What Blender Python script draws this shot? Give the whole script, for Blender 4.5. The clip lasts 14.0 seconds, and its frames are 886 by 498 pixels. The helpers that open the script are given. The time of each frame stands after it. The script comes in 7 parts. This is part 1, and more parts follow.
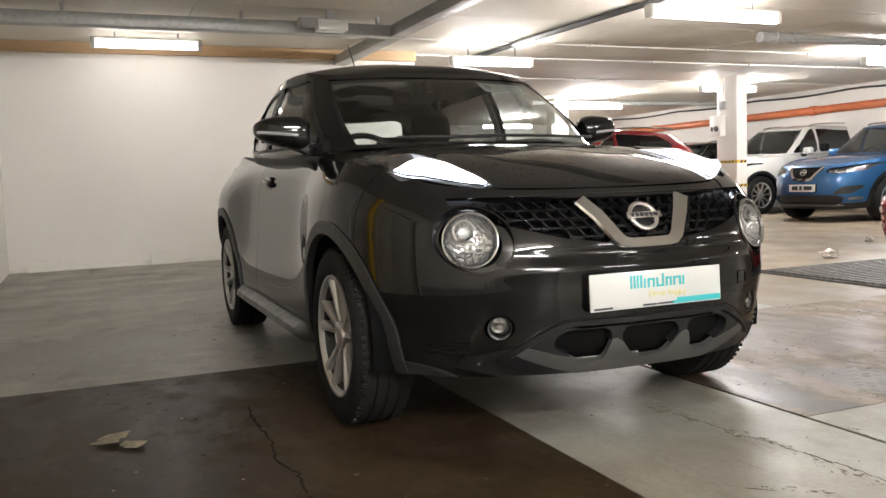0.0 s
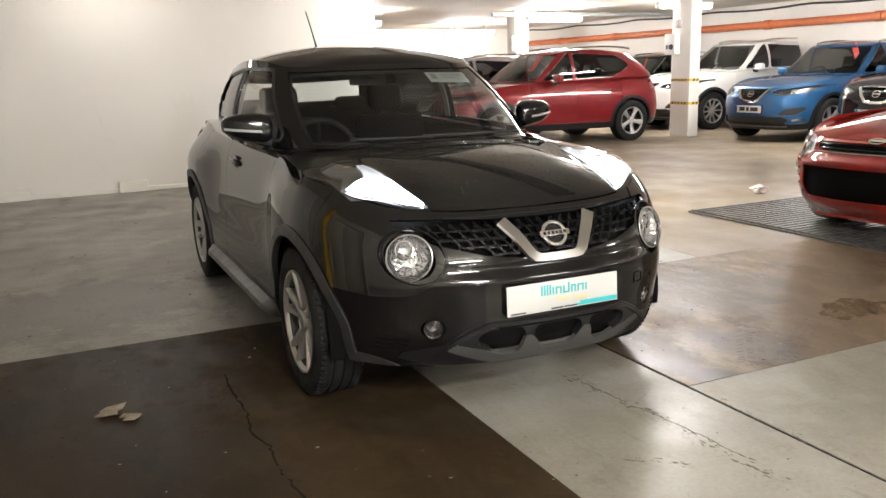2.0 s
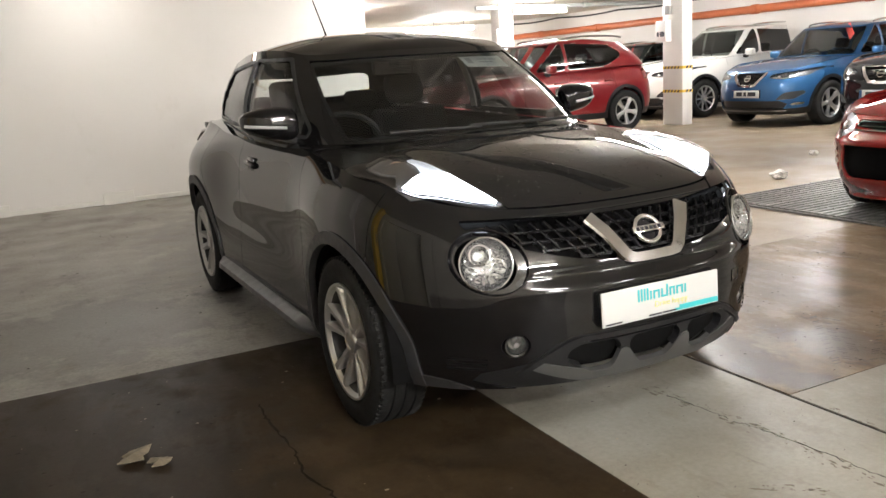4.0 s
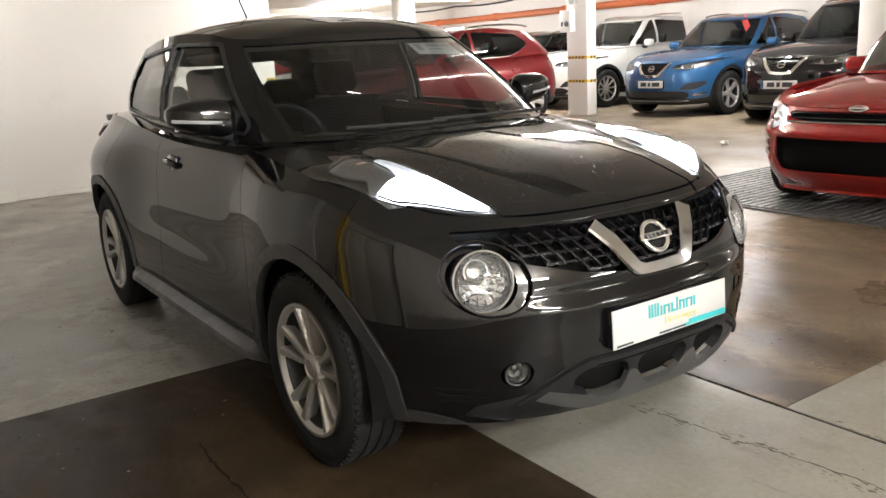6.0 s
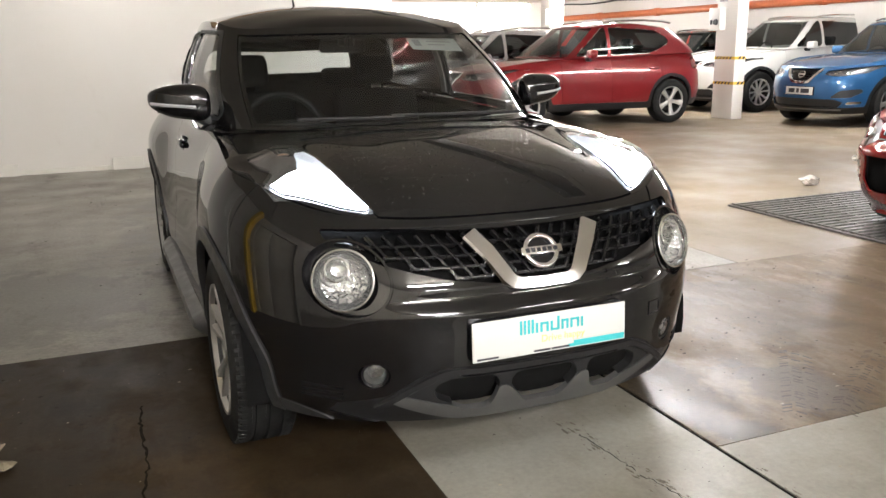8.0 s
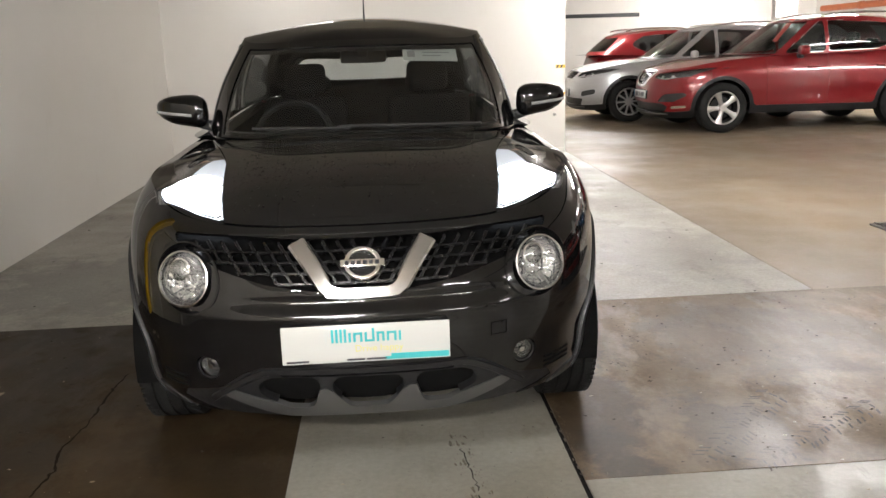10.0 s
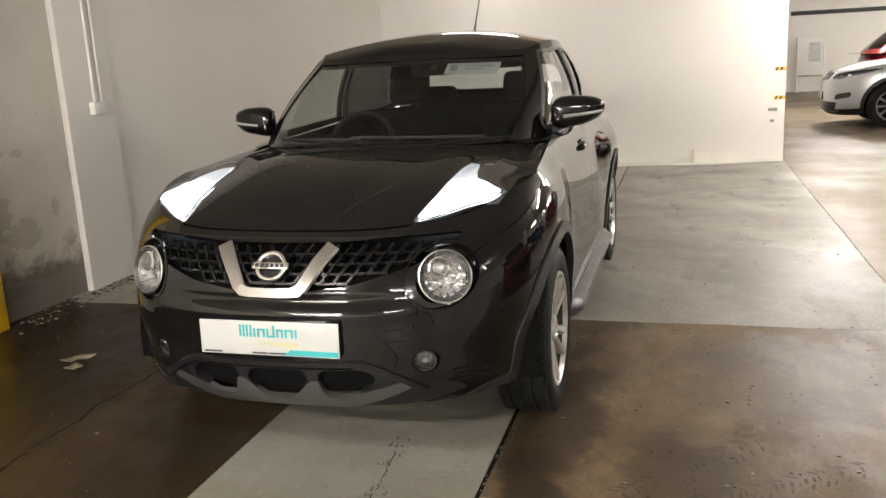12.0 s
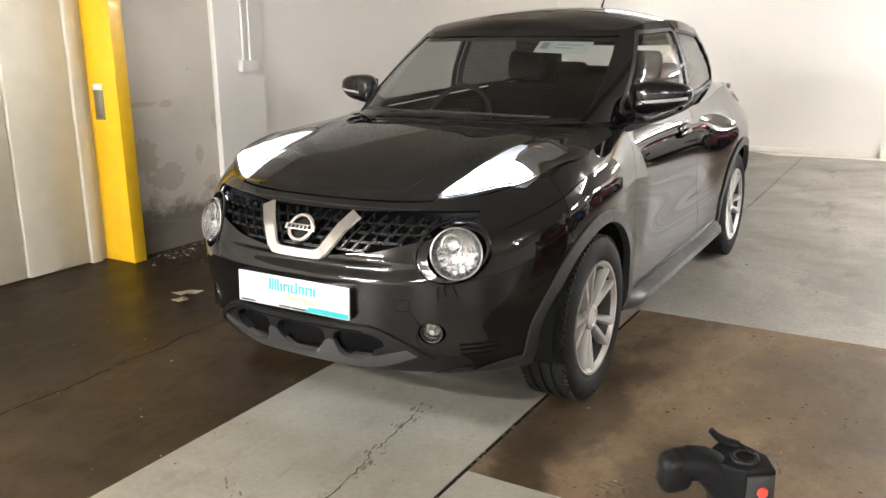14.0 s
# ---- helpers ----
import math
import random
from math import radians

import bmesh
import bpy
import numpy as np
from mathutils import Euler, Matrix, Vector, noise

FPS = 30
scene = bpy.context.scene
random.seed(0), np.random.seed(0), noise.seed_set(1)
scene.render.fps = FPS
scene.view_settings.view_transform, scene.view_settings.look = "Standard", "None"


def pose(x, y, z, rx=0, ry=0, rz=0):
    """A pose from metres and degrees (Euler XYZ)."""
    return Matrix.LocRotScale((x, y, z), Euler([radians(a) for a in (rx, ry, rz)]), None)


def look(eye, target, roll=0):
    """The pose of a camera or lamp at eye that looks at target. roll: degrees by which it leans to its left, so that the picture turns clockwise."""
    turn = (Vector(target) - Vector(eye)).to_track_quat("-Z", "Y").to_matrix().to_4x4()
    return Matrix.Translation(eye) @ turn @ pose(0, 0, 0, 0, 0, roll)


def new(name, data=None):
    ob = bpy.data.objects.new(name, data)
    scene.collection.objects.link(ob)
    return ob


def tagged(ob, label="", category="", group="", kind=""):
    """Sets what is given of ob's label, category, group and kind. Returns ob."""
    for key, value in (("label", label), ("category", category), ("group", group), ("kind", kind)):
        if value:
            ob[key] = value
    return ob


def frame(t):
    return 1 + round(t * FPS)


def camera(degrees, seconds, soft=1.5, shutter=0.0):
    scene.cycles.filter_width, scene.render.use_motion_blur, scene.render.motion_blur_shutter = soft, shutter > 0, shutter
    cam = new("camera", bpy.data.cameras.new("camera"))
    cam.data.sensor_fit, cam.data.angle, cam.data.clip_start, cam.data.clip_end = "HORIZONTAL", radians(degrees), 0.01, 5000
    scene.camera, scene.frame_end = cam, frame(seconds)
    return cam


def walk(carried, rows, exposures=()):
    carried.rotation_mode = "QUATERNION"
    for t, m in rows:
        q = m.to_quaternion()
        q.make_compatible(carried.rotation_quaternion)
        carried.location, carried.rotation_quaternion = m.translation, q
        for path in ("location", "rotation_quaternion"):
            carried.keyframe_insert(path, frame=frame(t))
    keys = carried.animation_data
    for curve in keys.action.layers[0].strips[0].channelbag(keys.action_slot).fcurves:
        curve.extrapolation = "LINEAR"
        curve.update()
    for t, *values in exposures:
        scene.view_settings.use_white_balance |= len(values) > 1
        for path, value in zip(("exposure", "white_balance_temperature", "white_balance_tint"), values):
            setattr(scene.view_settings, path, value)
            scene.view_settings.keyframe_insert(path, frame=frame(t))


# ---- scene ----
cam = camera(55.69, 14.0)
PATH = [
    (0, (-1.681, -4.308, 0.911), (-0.907, -2.471, 0.744), -1.86),
    (0.5, (-1.673, -4.292, 1.145), (-0.903, -2.471, 0.847), -1.46),
    (1, (-1.726, -4.374, 1.349), (-0.892, -2.606, 0.928), -1.08),
    (1.5, (-1.781, -4.537, 1.420), (-0.947, -2.770, 0.992), -1.28),
    (2, (-1.773, -4.782, 1.425), (-0.947, -3.011, 0.999), -1.58),
    (2.5, (-1.772, -4.856, 1.417), (-0.962, -3.077, 0.993), -2.39),
    (3, (-1.799, -4.736, 1.403), (-1.000, -2.953, 0.976), -2.70),
    (3.2, (-1.826, -4.642, 1.390), (-1.027, -2.858, 0.970), -2.93),
    (5.3, (-1.937, -3.766, 1.348), (-0.876, -2.137, 0.881), -3.52),
    (5.5, (-1.946, -3.755, 1.353), (-0.868, -2.136, 0.885), -3.36),
    (6, (-1.946, -3.731, 1.365), (-0.854, -2.122, 0.898), -3.15),
    (6.5, (-1.920, -3.759, 1.371), (-0.817, -2.156, 0.906), -2.14),
    (7, (-1.740, -3.934, 1.366), (-0.692, -2.294, 0.903), -2.09),
    (7.5, (-1.464, -4.107, 1.358), (-0.628, -2.353, 0.888), -1.51),
    (7.6, (-1.393, -4.128, 1.346), (-0.590, -2.357, 0.881), -1.49),
    (8, (-1.184, -4.138, 1.366), (-0.444, -2.342, 0.890), -0.84),
    (8.2, (-1.068, -4.162, 1.376), (-0.338, -2.361, 0.902), -0.75),
    (10.3, (0.264, -4.547, 1.414), (0.334, -2.605, 0.939), -2.03),
    (10.5, (0.387, -4.553, 1.415), (0.439, -2.610, 0.941), -2.15),
    (11, (0.707, -4.520, 1.445), (0.660, -2.573, 0.992), -2.22),
    (11.5, (1.058, -4.549, 1.439), (0.677, -2.637, 0.993), -3.54),
    (12, (1.337, -4.491, 1.425), (0.783, -2.621, 0.979), -3.01),
    (12.5, (1.582, -4.401, 1.446), (0.845, -2.603, 0.972), -1.67),
    (13, (1.835, -4.349, 1.446), (0.989, -2.599, 0.972), -0.06),
    (13.5, (1.927, -4.314, 1.452), (0.995, -2.616, 0.957), 0.08),
    (14, (1.934, -4.301, 1.456), (0.952, -2.634, 0.948), -0.61),
]
walk(cam, [(t, look(eye, target, roll)) for t, eye, target, roll in PATH],
     [(0.0, 0.35, 6350, 10), (0.5, 0.36, 6350, 10), (1.5, 0.66, 6420, 10), (2.5, 0.4, 6450, 10), (3.2, 0.45, 6400, 10), (5.5, 0.72, 6300, 10), (6.5, 0.6, 6350, 10), (7.5, 0.64, 6350, 10), (8.0, 0.68, 6250, 10), (10.5, 0.14, 6350, 10), (11.0, 0.0, 6650, 10), (11.5, 0.1, 6750, 10), (12.0, 0.38, 6600, 10), (12.5, 0.42, 6520, 10), (13.0, 0.68, 6450, 10), (13.5, 0.91, 6300, 10), (14.0, 0.98, 6200, 10)])

# ---------- light ----------
world = bpy.data.worlds.new("garage_dark")
scene.world = world
world.use_nodes = True
world.node_tree.nodes["Background"].inputs[0].default_value = (1.0, 0.95, 0.88, 1)
world.node_tree.nodes["Background"].inputs[1].default_value = 0.02
LAMP_POWER = 190.0
LAMP_COLOUR = (1.0, 0.955, 0.91)

CEIL = 2.60


# ---------- materials ----------
def material(name):
    m = bpy.data.materials.new(name)
    m.use_nodes = True
    nt = m.node_tree
    return m, nt, nt.nodes["Principled BSDF"]


def node(nt, kind, **values):
    n = nt.nodes.new(kind)
    for key, v in values.items():
        n.inputs[key.replace("_", " ")].default_value = v
    return n


def noise_node(nt, scale, detail=4.0, rough=0.55, stretch=None):
    tc = nt.nodes.new("ShaderNodeTexCoord")
    n = node(nt, "ShaderNodeTexNoise", Scale=scale, Detail=detail, Roughness=rough)
    if stretch:
        mp = nt.nodes.new("ShaderNodeMapping")
        mp.inputs["Scale"].default_value = stretch
        nt.links.new(tc.outputs["Object"], mp.inputs["Vector"])
        nt.links.new(mp.outputs["Vector"], n.inputs["Vector"])
    else:
        nt.links.new(tc.outputs["Object"], n.inputs["Vector"])
    return n


def ramp(nt, src, *stops):
    r = nt.nodes.new("ShaderNodeValToRGB")
    e = r.color_ramp.elements
    while len(e) < len(stops):
        e.new(0.5)
    for el, (p, c) in zip(e, stops):
        el.position = p
        el.color = (c, c, c, 1) if isinstance(c, (int, float)) else (*c, 1)
    nt.links.new(src, r.inputs["Fac"])
    return r.outputs["Color"]


def mixc(nt, fac, a, b, mode="MIX"):
    m = nt.nodes.new("ShaderNodeMix")
    m.data_type, m.blend_type = "RGBA", mode
    for sock, v in ((m.inputs[0], fac), (m.inputs[6], a), (m.inputs[7], b)):
        if isinstance(v, bpy.types.NodeSocket):
            nt.links.new(v, sock)
        elif isinstance(v, (int, float)):
            sock.default_value = v
        else:
            sock.default_value = (*v, 1)
    return m.outputs[2]


def bump(nt, b, height, strength=0.2, dist=0.01):
    n = node(nt, "ShaderNodeBump", Strength=strength, Distance=dist)
    nt.links.new(height, n.inputs["Height"])
    nt.links.new(n.outputs["Normal"], b.inputs["Normal"])


def plain(name, colour, rough=0.5, metal=0.0, coat=0.0, grain=0.0, scale=60.0, spec=0.5):
    m, nt, b = material(name)
    b.inputs["Base Color"].default_value = (*colour, 1)
    b.inputs["Roughness"].default_value = rough
    b.inputs["Metallic"].default_value = metal
    b.inputs["Coat Weight"].default_value = coat
    b.inputs["Coat Roughness"].default_value = 0.03
    b.inputs["Specular IOR Level"].default_value = spec
    if grain:
        n = noise_node(nt, scale)
        dark = tuple(c * (1 - grain) for c in colour)
        light = tuple(min(1, c * (1 + grain)) for c in colour)
        nt.links.new(ramp(nt, n.outputs["Fac"], (0.3, dark), (0.7, light)), b.inputs["Base Color"])
        r = ramp(nt, noise_node(nt, scale * 0.13).outputs["Fac"], (0.3, max(0, rough - 0.08)), (0.7, min(1, rough + 0.08)))
        nt.links.new(r, b.inputs["Roughness"])
        bump(nt, b, n.outputs["Fac"], 0.08, 0.002)
    return m


def paint(name, colour, metal=0.35, rough=0.32, flake=0.25):
    """Metallic car paint under clear lacquer, with a faint dust film."""
    m, nt, b = material(name)
    n = noise_node(nt, 900.0, 2.0)
    dark = tuple(c * (1 - flake) for c in colour)
    light = tuple(min(1, c * (1 + flake)) for c in colour)
    nt.links.new(ramp(nt, n.outputs["Fac"], (0.35, dark), (0.65, light)), b.inputs["Base Color"])
    b.inputs["Metallic"].default_value = metal
    b.inputs["Roughness"].default_value = rough
    b.inputs["Specular IOR Level"].default_value = 0.25 if metal else 0.0
    b.inputs["Coat Weight"].default_value = 1.0
    nt.links.new(ramp(nt, noise_node(nt, 3.0, 5.0).outputs["Fac"], (0.35, 0.008), (0.8, 0.035)), b.inputs["Coat Roughness"])
    return m


def concrete(name, base, dark, stain, rough=(0.22, 0.5), scale=1.0, amount=0.5, spec=0.5, damp=(), pits=0.0, fleck=0.35):
    """Worn, sealed garage concrete: cloudy tone, stains, tyre scuffs, fine grit."""
    m, nt, b = material(name)
    cloud = noise_node(nt, 0.9 * scale, 7.0, 0.62)
    grit = noise_node(nt, 45.0, 5.0, 0.7)
    c = mixc(nt, ramp(nt, cloud.outputs["Fac"], (0.34, 0.0), (0.68, 1.0)), dark, base)
    blot = noise_node(nt, 2.6 * scale, 8.0, 0.7, (1.0, 0.55, 1.0))
    c = mixc(nt, ramp(nt, blot.outputs["Fac"], (0.56, 0.0), (0.68, amount)), c, stain)
    scuff = noise_node(nt, 7.0, 6.0, 0.75, (1.0, 0.16, 1.0))
    c = mixc(nt, ramp(nt, scuff.outputs["Fac"], (0.63, 0.0), (0.72, 0.55)), c, tuple(x * 0.55 for x in stain))
    spots = noise_node(nt, 22.0, 2.0, 0.5)
    c = mixc(nt, ramp(nt, spots.outputs["Fac"], (0.78, 0.0), (0.81, 0.5)), c, tuple(x * 0.5 for x in stain))
    c = mixc(nt, fleck, c, ramp(nt, grit.outputs["Fac"], (0.3, 0.25), (0.7, 0.85)), "OVERLAY")
    wet = noise_node(nt, 1.7 * scale, 5.0, 0.6)
    gloss = ramp(nt, wet.outputs["Fac"], (0.36, rough[0]), (0.64, rough[1]))
    for cx, cy, rx, ry, tone, sheen in damp:
        # damp patch with a ragged tide line
        tc = nt.nodes.new("ShaderNodeTexCoord")
        mp = nt.nodes.new("ShaderNodeMapping")
        mp.inputs["Location"].default_value = (-cx / rx, -cy / ry, 0)
        mp.inputs["Scale"].default_value = (1 / rx, 1 / ry, 0)
        nt.links.new(tc.outputs["Object"], mp.inputs["Vector"])
        ln = nt.nodes.new("ShaderNodeVectorMath")
        ln.operation = "LENGTH"
        nt.links.new(mp.outputs["Vector"], ln.inputs[0])
        ad = nt.nodes.new("ShaderNodeMath")
        ad.operation = "MULTIPLY_ADD"
        nt.links.new(noise_node(nt, 4.5, 6.0, 0.65).outputs["Fac"], ad.inputs[0])
        ad.inputs[1].default_value = 1.1
        nt.links.new(ln.outputs["Value"], ad.inputs[2])
        inside = ramp(nt, ad.outputs[0], (0.84, 1.0), (0.99, 0.0))
        c = mixc(nt, inside, c, mixc(nt, 1.0, c, (tone, tone, tone), "MULTIPLY"))
        gloss = mixc(nt, inside, gloss, (sheen, sheen, sheen))
    nt.links.new(c, b.inputs["Base Color"])
    pit = noise_node(nt, 5.0, 9.0, 0.72, (1.0, 0.45, 1.0))
    if pits:
        # worn patches where the damp skin lies smooth between rough concrete
        worn = ramp(nt, pit.outputs["Fac"], (0.50, 0.0), (0.57, pits))
        gloss = mixc(nt, worn, gloss, tuple([rough[0] * 0.78] * 3))
        c = mixc(nt, ramp(nt, pit.outputs["Fac"], (0.42, pits * 0.7), (0.5, 0.0)), c, mixc(nt, 1.0, c, (0.6, 0.58, 0.55), "MULTIPLY"))
    nt.links.new(gloss, b.inputs["Roughness"])
    b.inputs["Specular IOR Level"].default_value = spec
    both = nt.nodes.new("ShaderNodeMath")
    both.operation = "ADD"
    nt.links.new(grit.outputs["Fac"], both.inputs[0])
    nt.links.new(noise_node(nt, 6.0, 4.0).outputs["Fac"], both.inputs[1])
    bump(nt, b, both.outputs[0], 0.14, 0.004)
    return m


def plaster(name, base, dirt, rough=0.6, amount=0.35, low=0.0):
    """Painted wall: roller texture, faint clouding, scuffs and grime streaks."""
    m, nt, b = material(name)
    cloud = noise_node(nt, 0.8, 6.0, 0.6)
    c = mixc(nt, ramp(nt, cloud.outputs["Fac"], (0.3, 0.35 * amount), (0.6, 0.0)), base, dirt)
    blot = noise_node(nt, 3.2, 8.0, 0.72, (1.0, 1.0, 0.5))
    c = mixc(nt, ramp(nt, blot.outputs["Fac"], (0.6, 0.0), (0.75, amount)), c, dirt)
    if low:
        # grime splashed up from the floor, with an uneven edge
        tc = nt.nodes.new("ShaderNodeTexCoord")
        sep = nt.nodes.new("ShaderNodeSeparateXYZ")
        nt.links.new(tc.outputs["Object"], sep.inputs[0])
        add = nt.nodes.new("ShaderNodeMath")
        add.operation = "MULTIPLY_ADD"
        nt.links.new(noise_node(nt, 5.0, 7.0, 0.7).outputs["Fac"], add.inputs[0])
        add.inputs[1].default_value = -0.5
        nt.links.new(sep.outputs["Z"], add.inputs[2])
        c = mixc(nt, ramp(nt, add.outputs[0], (0.0, 0.8), (low, 0.0)), c, tuple(x * 0.45 for x in dirt))
    nt.links.new(c, b.inputs["Base Color"])
    b.inputs["Roughness"].default_value = rough
    bump(nt, b, noise_node(nt, 120.0, 3.0).outputs["Fac"], 0.12, 0.002)
    return m


def glass(name, tint=(0.86, 0.88, 0.87), face=0.045):
    """Thin clear sheet: sees through, mirrors more towards grazing angles."""
    m = bpy.data.materials.new(name)
    m.use_nodes = True
    nt = m.node_tree
    nt.nodes.clear()
    out = nt.nodes.new("ShaderNodeOutputMaterial")
    mix = nt.nodes.new("ShaderNodeMixShader")
    tr = nt.nodes.new("ShaderNodeBsdfTransparent")
    gl = nt.nodes.new("ShaderNodeBsdfGlossy")
    lw = node(nt, "ShaderNodeLayerWeight", Blend=0.5)
    power = nt.nodes.new("ShaderNodeMath")
    power.operation = "POWER"
    power.inputs[1].default_value = 4.0
    scale = nt.nodes.new("ShaderNodeMath")
    scale.operation = "MULTIPLY_ADD"
    scale.inputs[1].default_value, scale.inputs[2].default_value = 0.85, face
    tr.inputs["Color"].default_value = (*tint, 1)
    gl.inputs["Roughness"].default_value = 0.012
    nt.links.new(lw.outputs["Facing"], power.inputs[0])
    nt.links.new(power.outputs[0], scale.inputs[0])
    nt.links.new(scale.outputs[0], mix.inputs[0])
    nt.links.new(tr.outputs[0], mix.inputs[1])
    nt.links.new(gl.outputs[0], mix.inputs[2])
    nt.links.new(mix.outputs[0], out.inputs[0])
    return m


def glowing(name, colour, strength):
    m, nt, b = material(name)
    b.inputs["Base Color"].default_value = (*colour, 1)
    b.inputs["Emission Color"].default_value = (*colour, 1)
    b.inputs["Emission Strength"].default_value = strength
    return m


M_BLACK = paint("black_car_paint", (0.005, 0.0048, 0.005), 0.0, 0.5, 0.5)
M_RED = paint("dark_red_car_paint", (0.165, 0.007, 0.010), 0.2, 0.3)
M_BRIGHTRED = paint("bright_red_car_paint", (0.17, 0.010, 0.009), 0.0, 0.4)
M_BLUE = paint("blue_car_paint", (0.024, 0.092, 0.215), 0.5, 0.3)
M_WHITE = paint("white_car_paint", (0.58, 0.58, 0.55), 0.0, 0.35, 0.05)
M_SILVER = paint("silver_car_paint", (0.42, 0.425, 0.43), 0.6, 0.33)
M_DARK = paint("charcoal_car_paint", (0.008, 0.008, 0.009), 0.0, 0.4)
M_GREEN = paint("dark_green_car_paint", (0.008, 0.012, 0.012), 0.0, 0.4)
M_PLASTIC = plain("grained_black_plastic", (0.020, 0.020, 0.0205), 0.45, grain=0.2, scale=250.0)
# sill plastic with a lighter base that imitates the light it catches
M_SILL = plain("lit_sill_plastic", (0.055, 0.055, 0.055), 0.38, grain=0.15, scale=120.0)
M_GLOSSBLACK = plain("gloss_black_plastic", (0.006, 0.006, 0.007), 0.12, coat=0.5)
# near-black base that puts the shade of recesses into the colour
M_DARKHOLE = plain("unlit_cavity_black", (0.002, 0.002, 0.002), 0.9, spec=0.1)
M_LOWER = plain("dark_lower_bumper_plastic", (0.009, 0.009, 0.0095), 0.42, grain=0.25, scale=250.0, spec=0.3)
M_SKID = plain("satin_silver_plastic", (0.12, 0.12, 0.119), 0.42, 0.7)
M_FOG = plain("silvered_fog_bowl", (0.34, 0.34, 0.34), 0.12, 1.0)
M_CHROME = plain("chrome", (0.82, 0.82, 0.82), 0.07, 1.0)
M_VCHROME = plain("dull_chrome", (0.62, 0.62, 0.62), 0.12, 1.0)
M_SATIN = plain("satin_chrome", (0.6, 0.6, 0.58), 0.25, 1.0)
M_ALLOY = plain("silver_alloy", (0.50, 0.495, 0.48), 0.32, 0.8)
# dark base stands for shade inside the wheels; also on the tripod column
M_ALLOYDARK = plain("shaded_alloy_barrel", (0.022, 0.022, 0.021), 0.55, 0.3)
M_RUBBER = plain("tyre_rubber", (0.010, 0.010, 0.0096), 0.75, grain=0.35, scale=90.0, spec=0.2)
M_SCREEN = glass("windscreen_glass", (0.66, 0.69, 0.69), 0.05)
M_GLASS = glass("car_window_glass", (0.82, 0.85, 0.84))
M_TINT = glass("tinted_car_window_glass", (0.17, 0.175, 0.175))
M_LENS = glass("clear_lamp_lens", (0.93, 0.94, 0.95), 0.06)
M_CLEARSTRIP = plain("clear_indicator_strip", (0.48, 0.485, 0.49), 0.2, 0.3, coat=0.5)
M_AMBER = plain("amber_reflector", (0.62, 0.40, 0.28), 0.3, 0.4)
M_REDLENS = plain("red_lamp_lens", (0.16, 0.006, 0.008), 0.12, coat=1.0)
M_TRIPOD = plain("matt_black_tripod_plastic", (0.005, 0.005, 0.0055), 0.55, grain=0.3, scale=400.0, spec=0.12)
M_TRIPODGLOSS = plain("smooth_black_tripod_plastic", (0.005, 0.005, 0.0055), 0.35, spec=0.2)
# front facet of the tripod head: light falling on it is put into the colour
M_TRIPODLIT = plain("lit_tripod_facet", (0.03, 0.031, 0.032), 0.42, 0.2)
M_DRL = glowing("lit_daytime_lamp", (0.86, 0.92, 1.0), 16.0)
M_DRLDIM = glowing("dim_rear_of_daytime_lamp", (0.86, 0.92, 1.0), 0.4)
M_SEAT = plain("charcoal_seat_cloth", (0.005, 0.005, 0.0055), 0.9, grain=0.3, scale=350.0, spec=0.08)
M_TRIMPALE = plain("pale_grey_cabin_lining", (0.20, 0.20, 0.19), 0.7, grain=0.05, scale=200.0)
M_GRILLE = plain("moulded_black_grille", (0.006, 0.006, 0.0065), 0.28, grain=0.2, scale=200.0)
M_DASH = plain("dashboard_plastic", (0.009, 0.009, 0.0095), 0.5, grain=0.2, scale=400.0, spec=0.3)
M_PLATE = plain("white_plate_acrylic", (0.52, 0.53, 0.51), 0.25, coat=0.3)
M_FADED = plain("faded_grey_print", (0.50, 0.51, 0.50), 0.6, grain=0.15, scale=9.0)
M_STICKER = plain("translucent_permit_paper", (0.66, 0.68, 0.64), 0.7)
M_TEAL = plain("teal_print", (0.03, 0.38, 0.40), 0.4)
M_LIME = plain("lime_print", (0.55, 0.52, 0.14), 0.4)
M_INK = plain("black_print", (0.02, 0.02, 0.025), 0.4)
M_TAGRED = plain("red_card", (0.75, 0.055, 0.04), 0.6)
M_FLOOR_GREY = concrete("grey_floor_paint_on_concrete", (0.35, 0.335, 0.30), (0.205, 0.19, 0.162), (0.115, 0.10, 0.08), (0.36, 0.64), 1.0, 0.7, 0.38, ((-0.1, 2.4, 2.3, 6.0, 0.62, 0.34), (-1.7, 0.8, 2.0, 2.0, 0.6, 0.38), (1.9, 1.0, 1.2, 2.2, 0.75, 0.4)))
M_FLOOR_STRIP = concrete("pale_concrete_strip", (0.26, 0.242, 0.203), (0.185, 0.171, 0.140), (0.135, 0.115, 0.085), (0.34, 0.58), 1.6, 0.6, 0.36, (), 0.45, 0.2)
M_FLOOR_AISLE = concrete("polished_aisle_concrete", (0.225, 0.180, 0.128), (0.150, 0.117, 0.080), (0.10, 0.078, 0.054), (0.35, 0.55), 0.7, 0.45, 0.28, (), 0.0, 0.2)
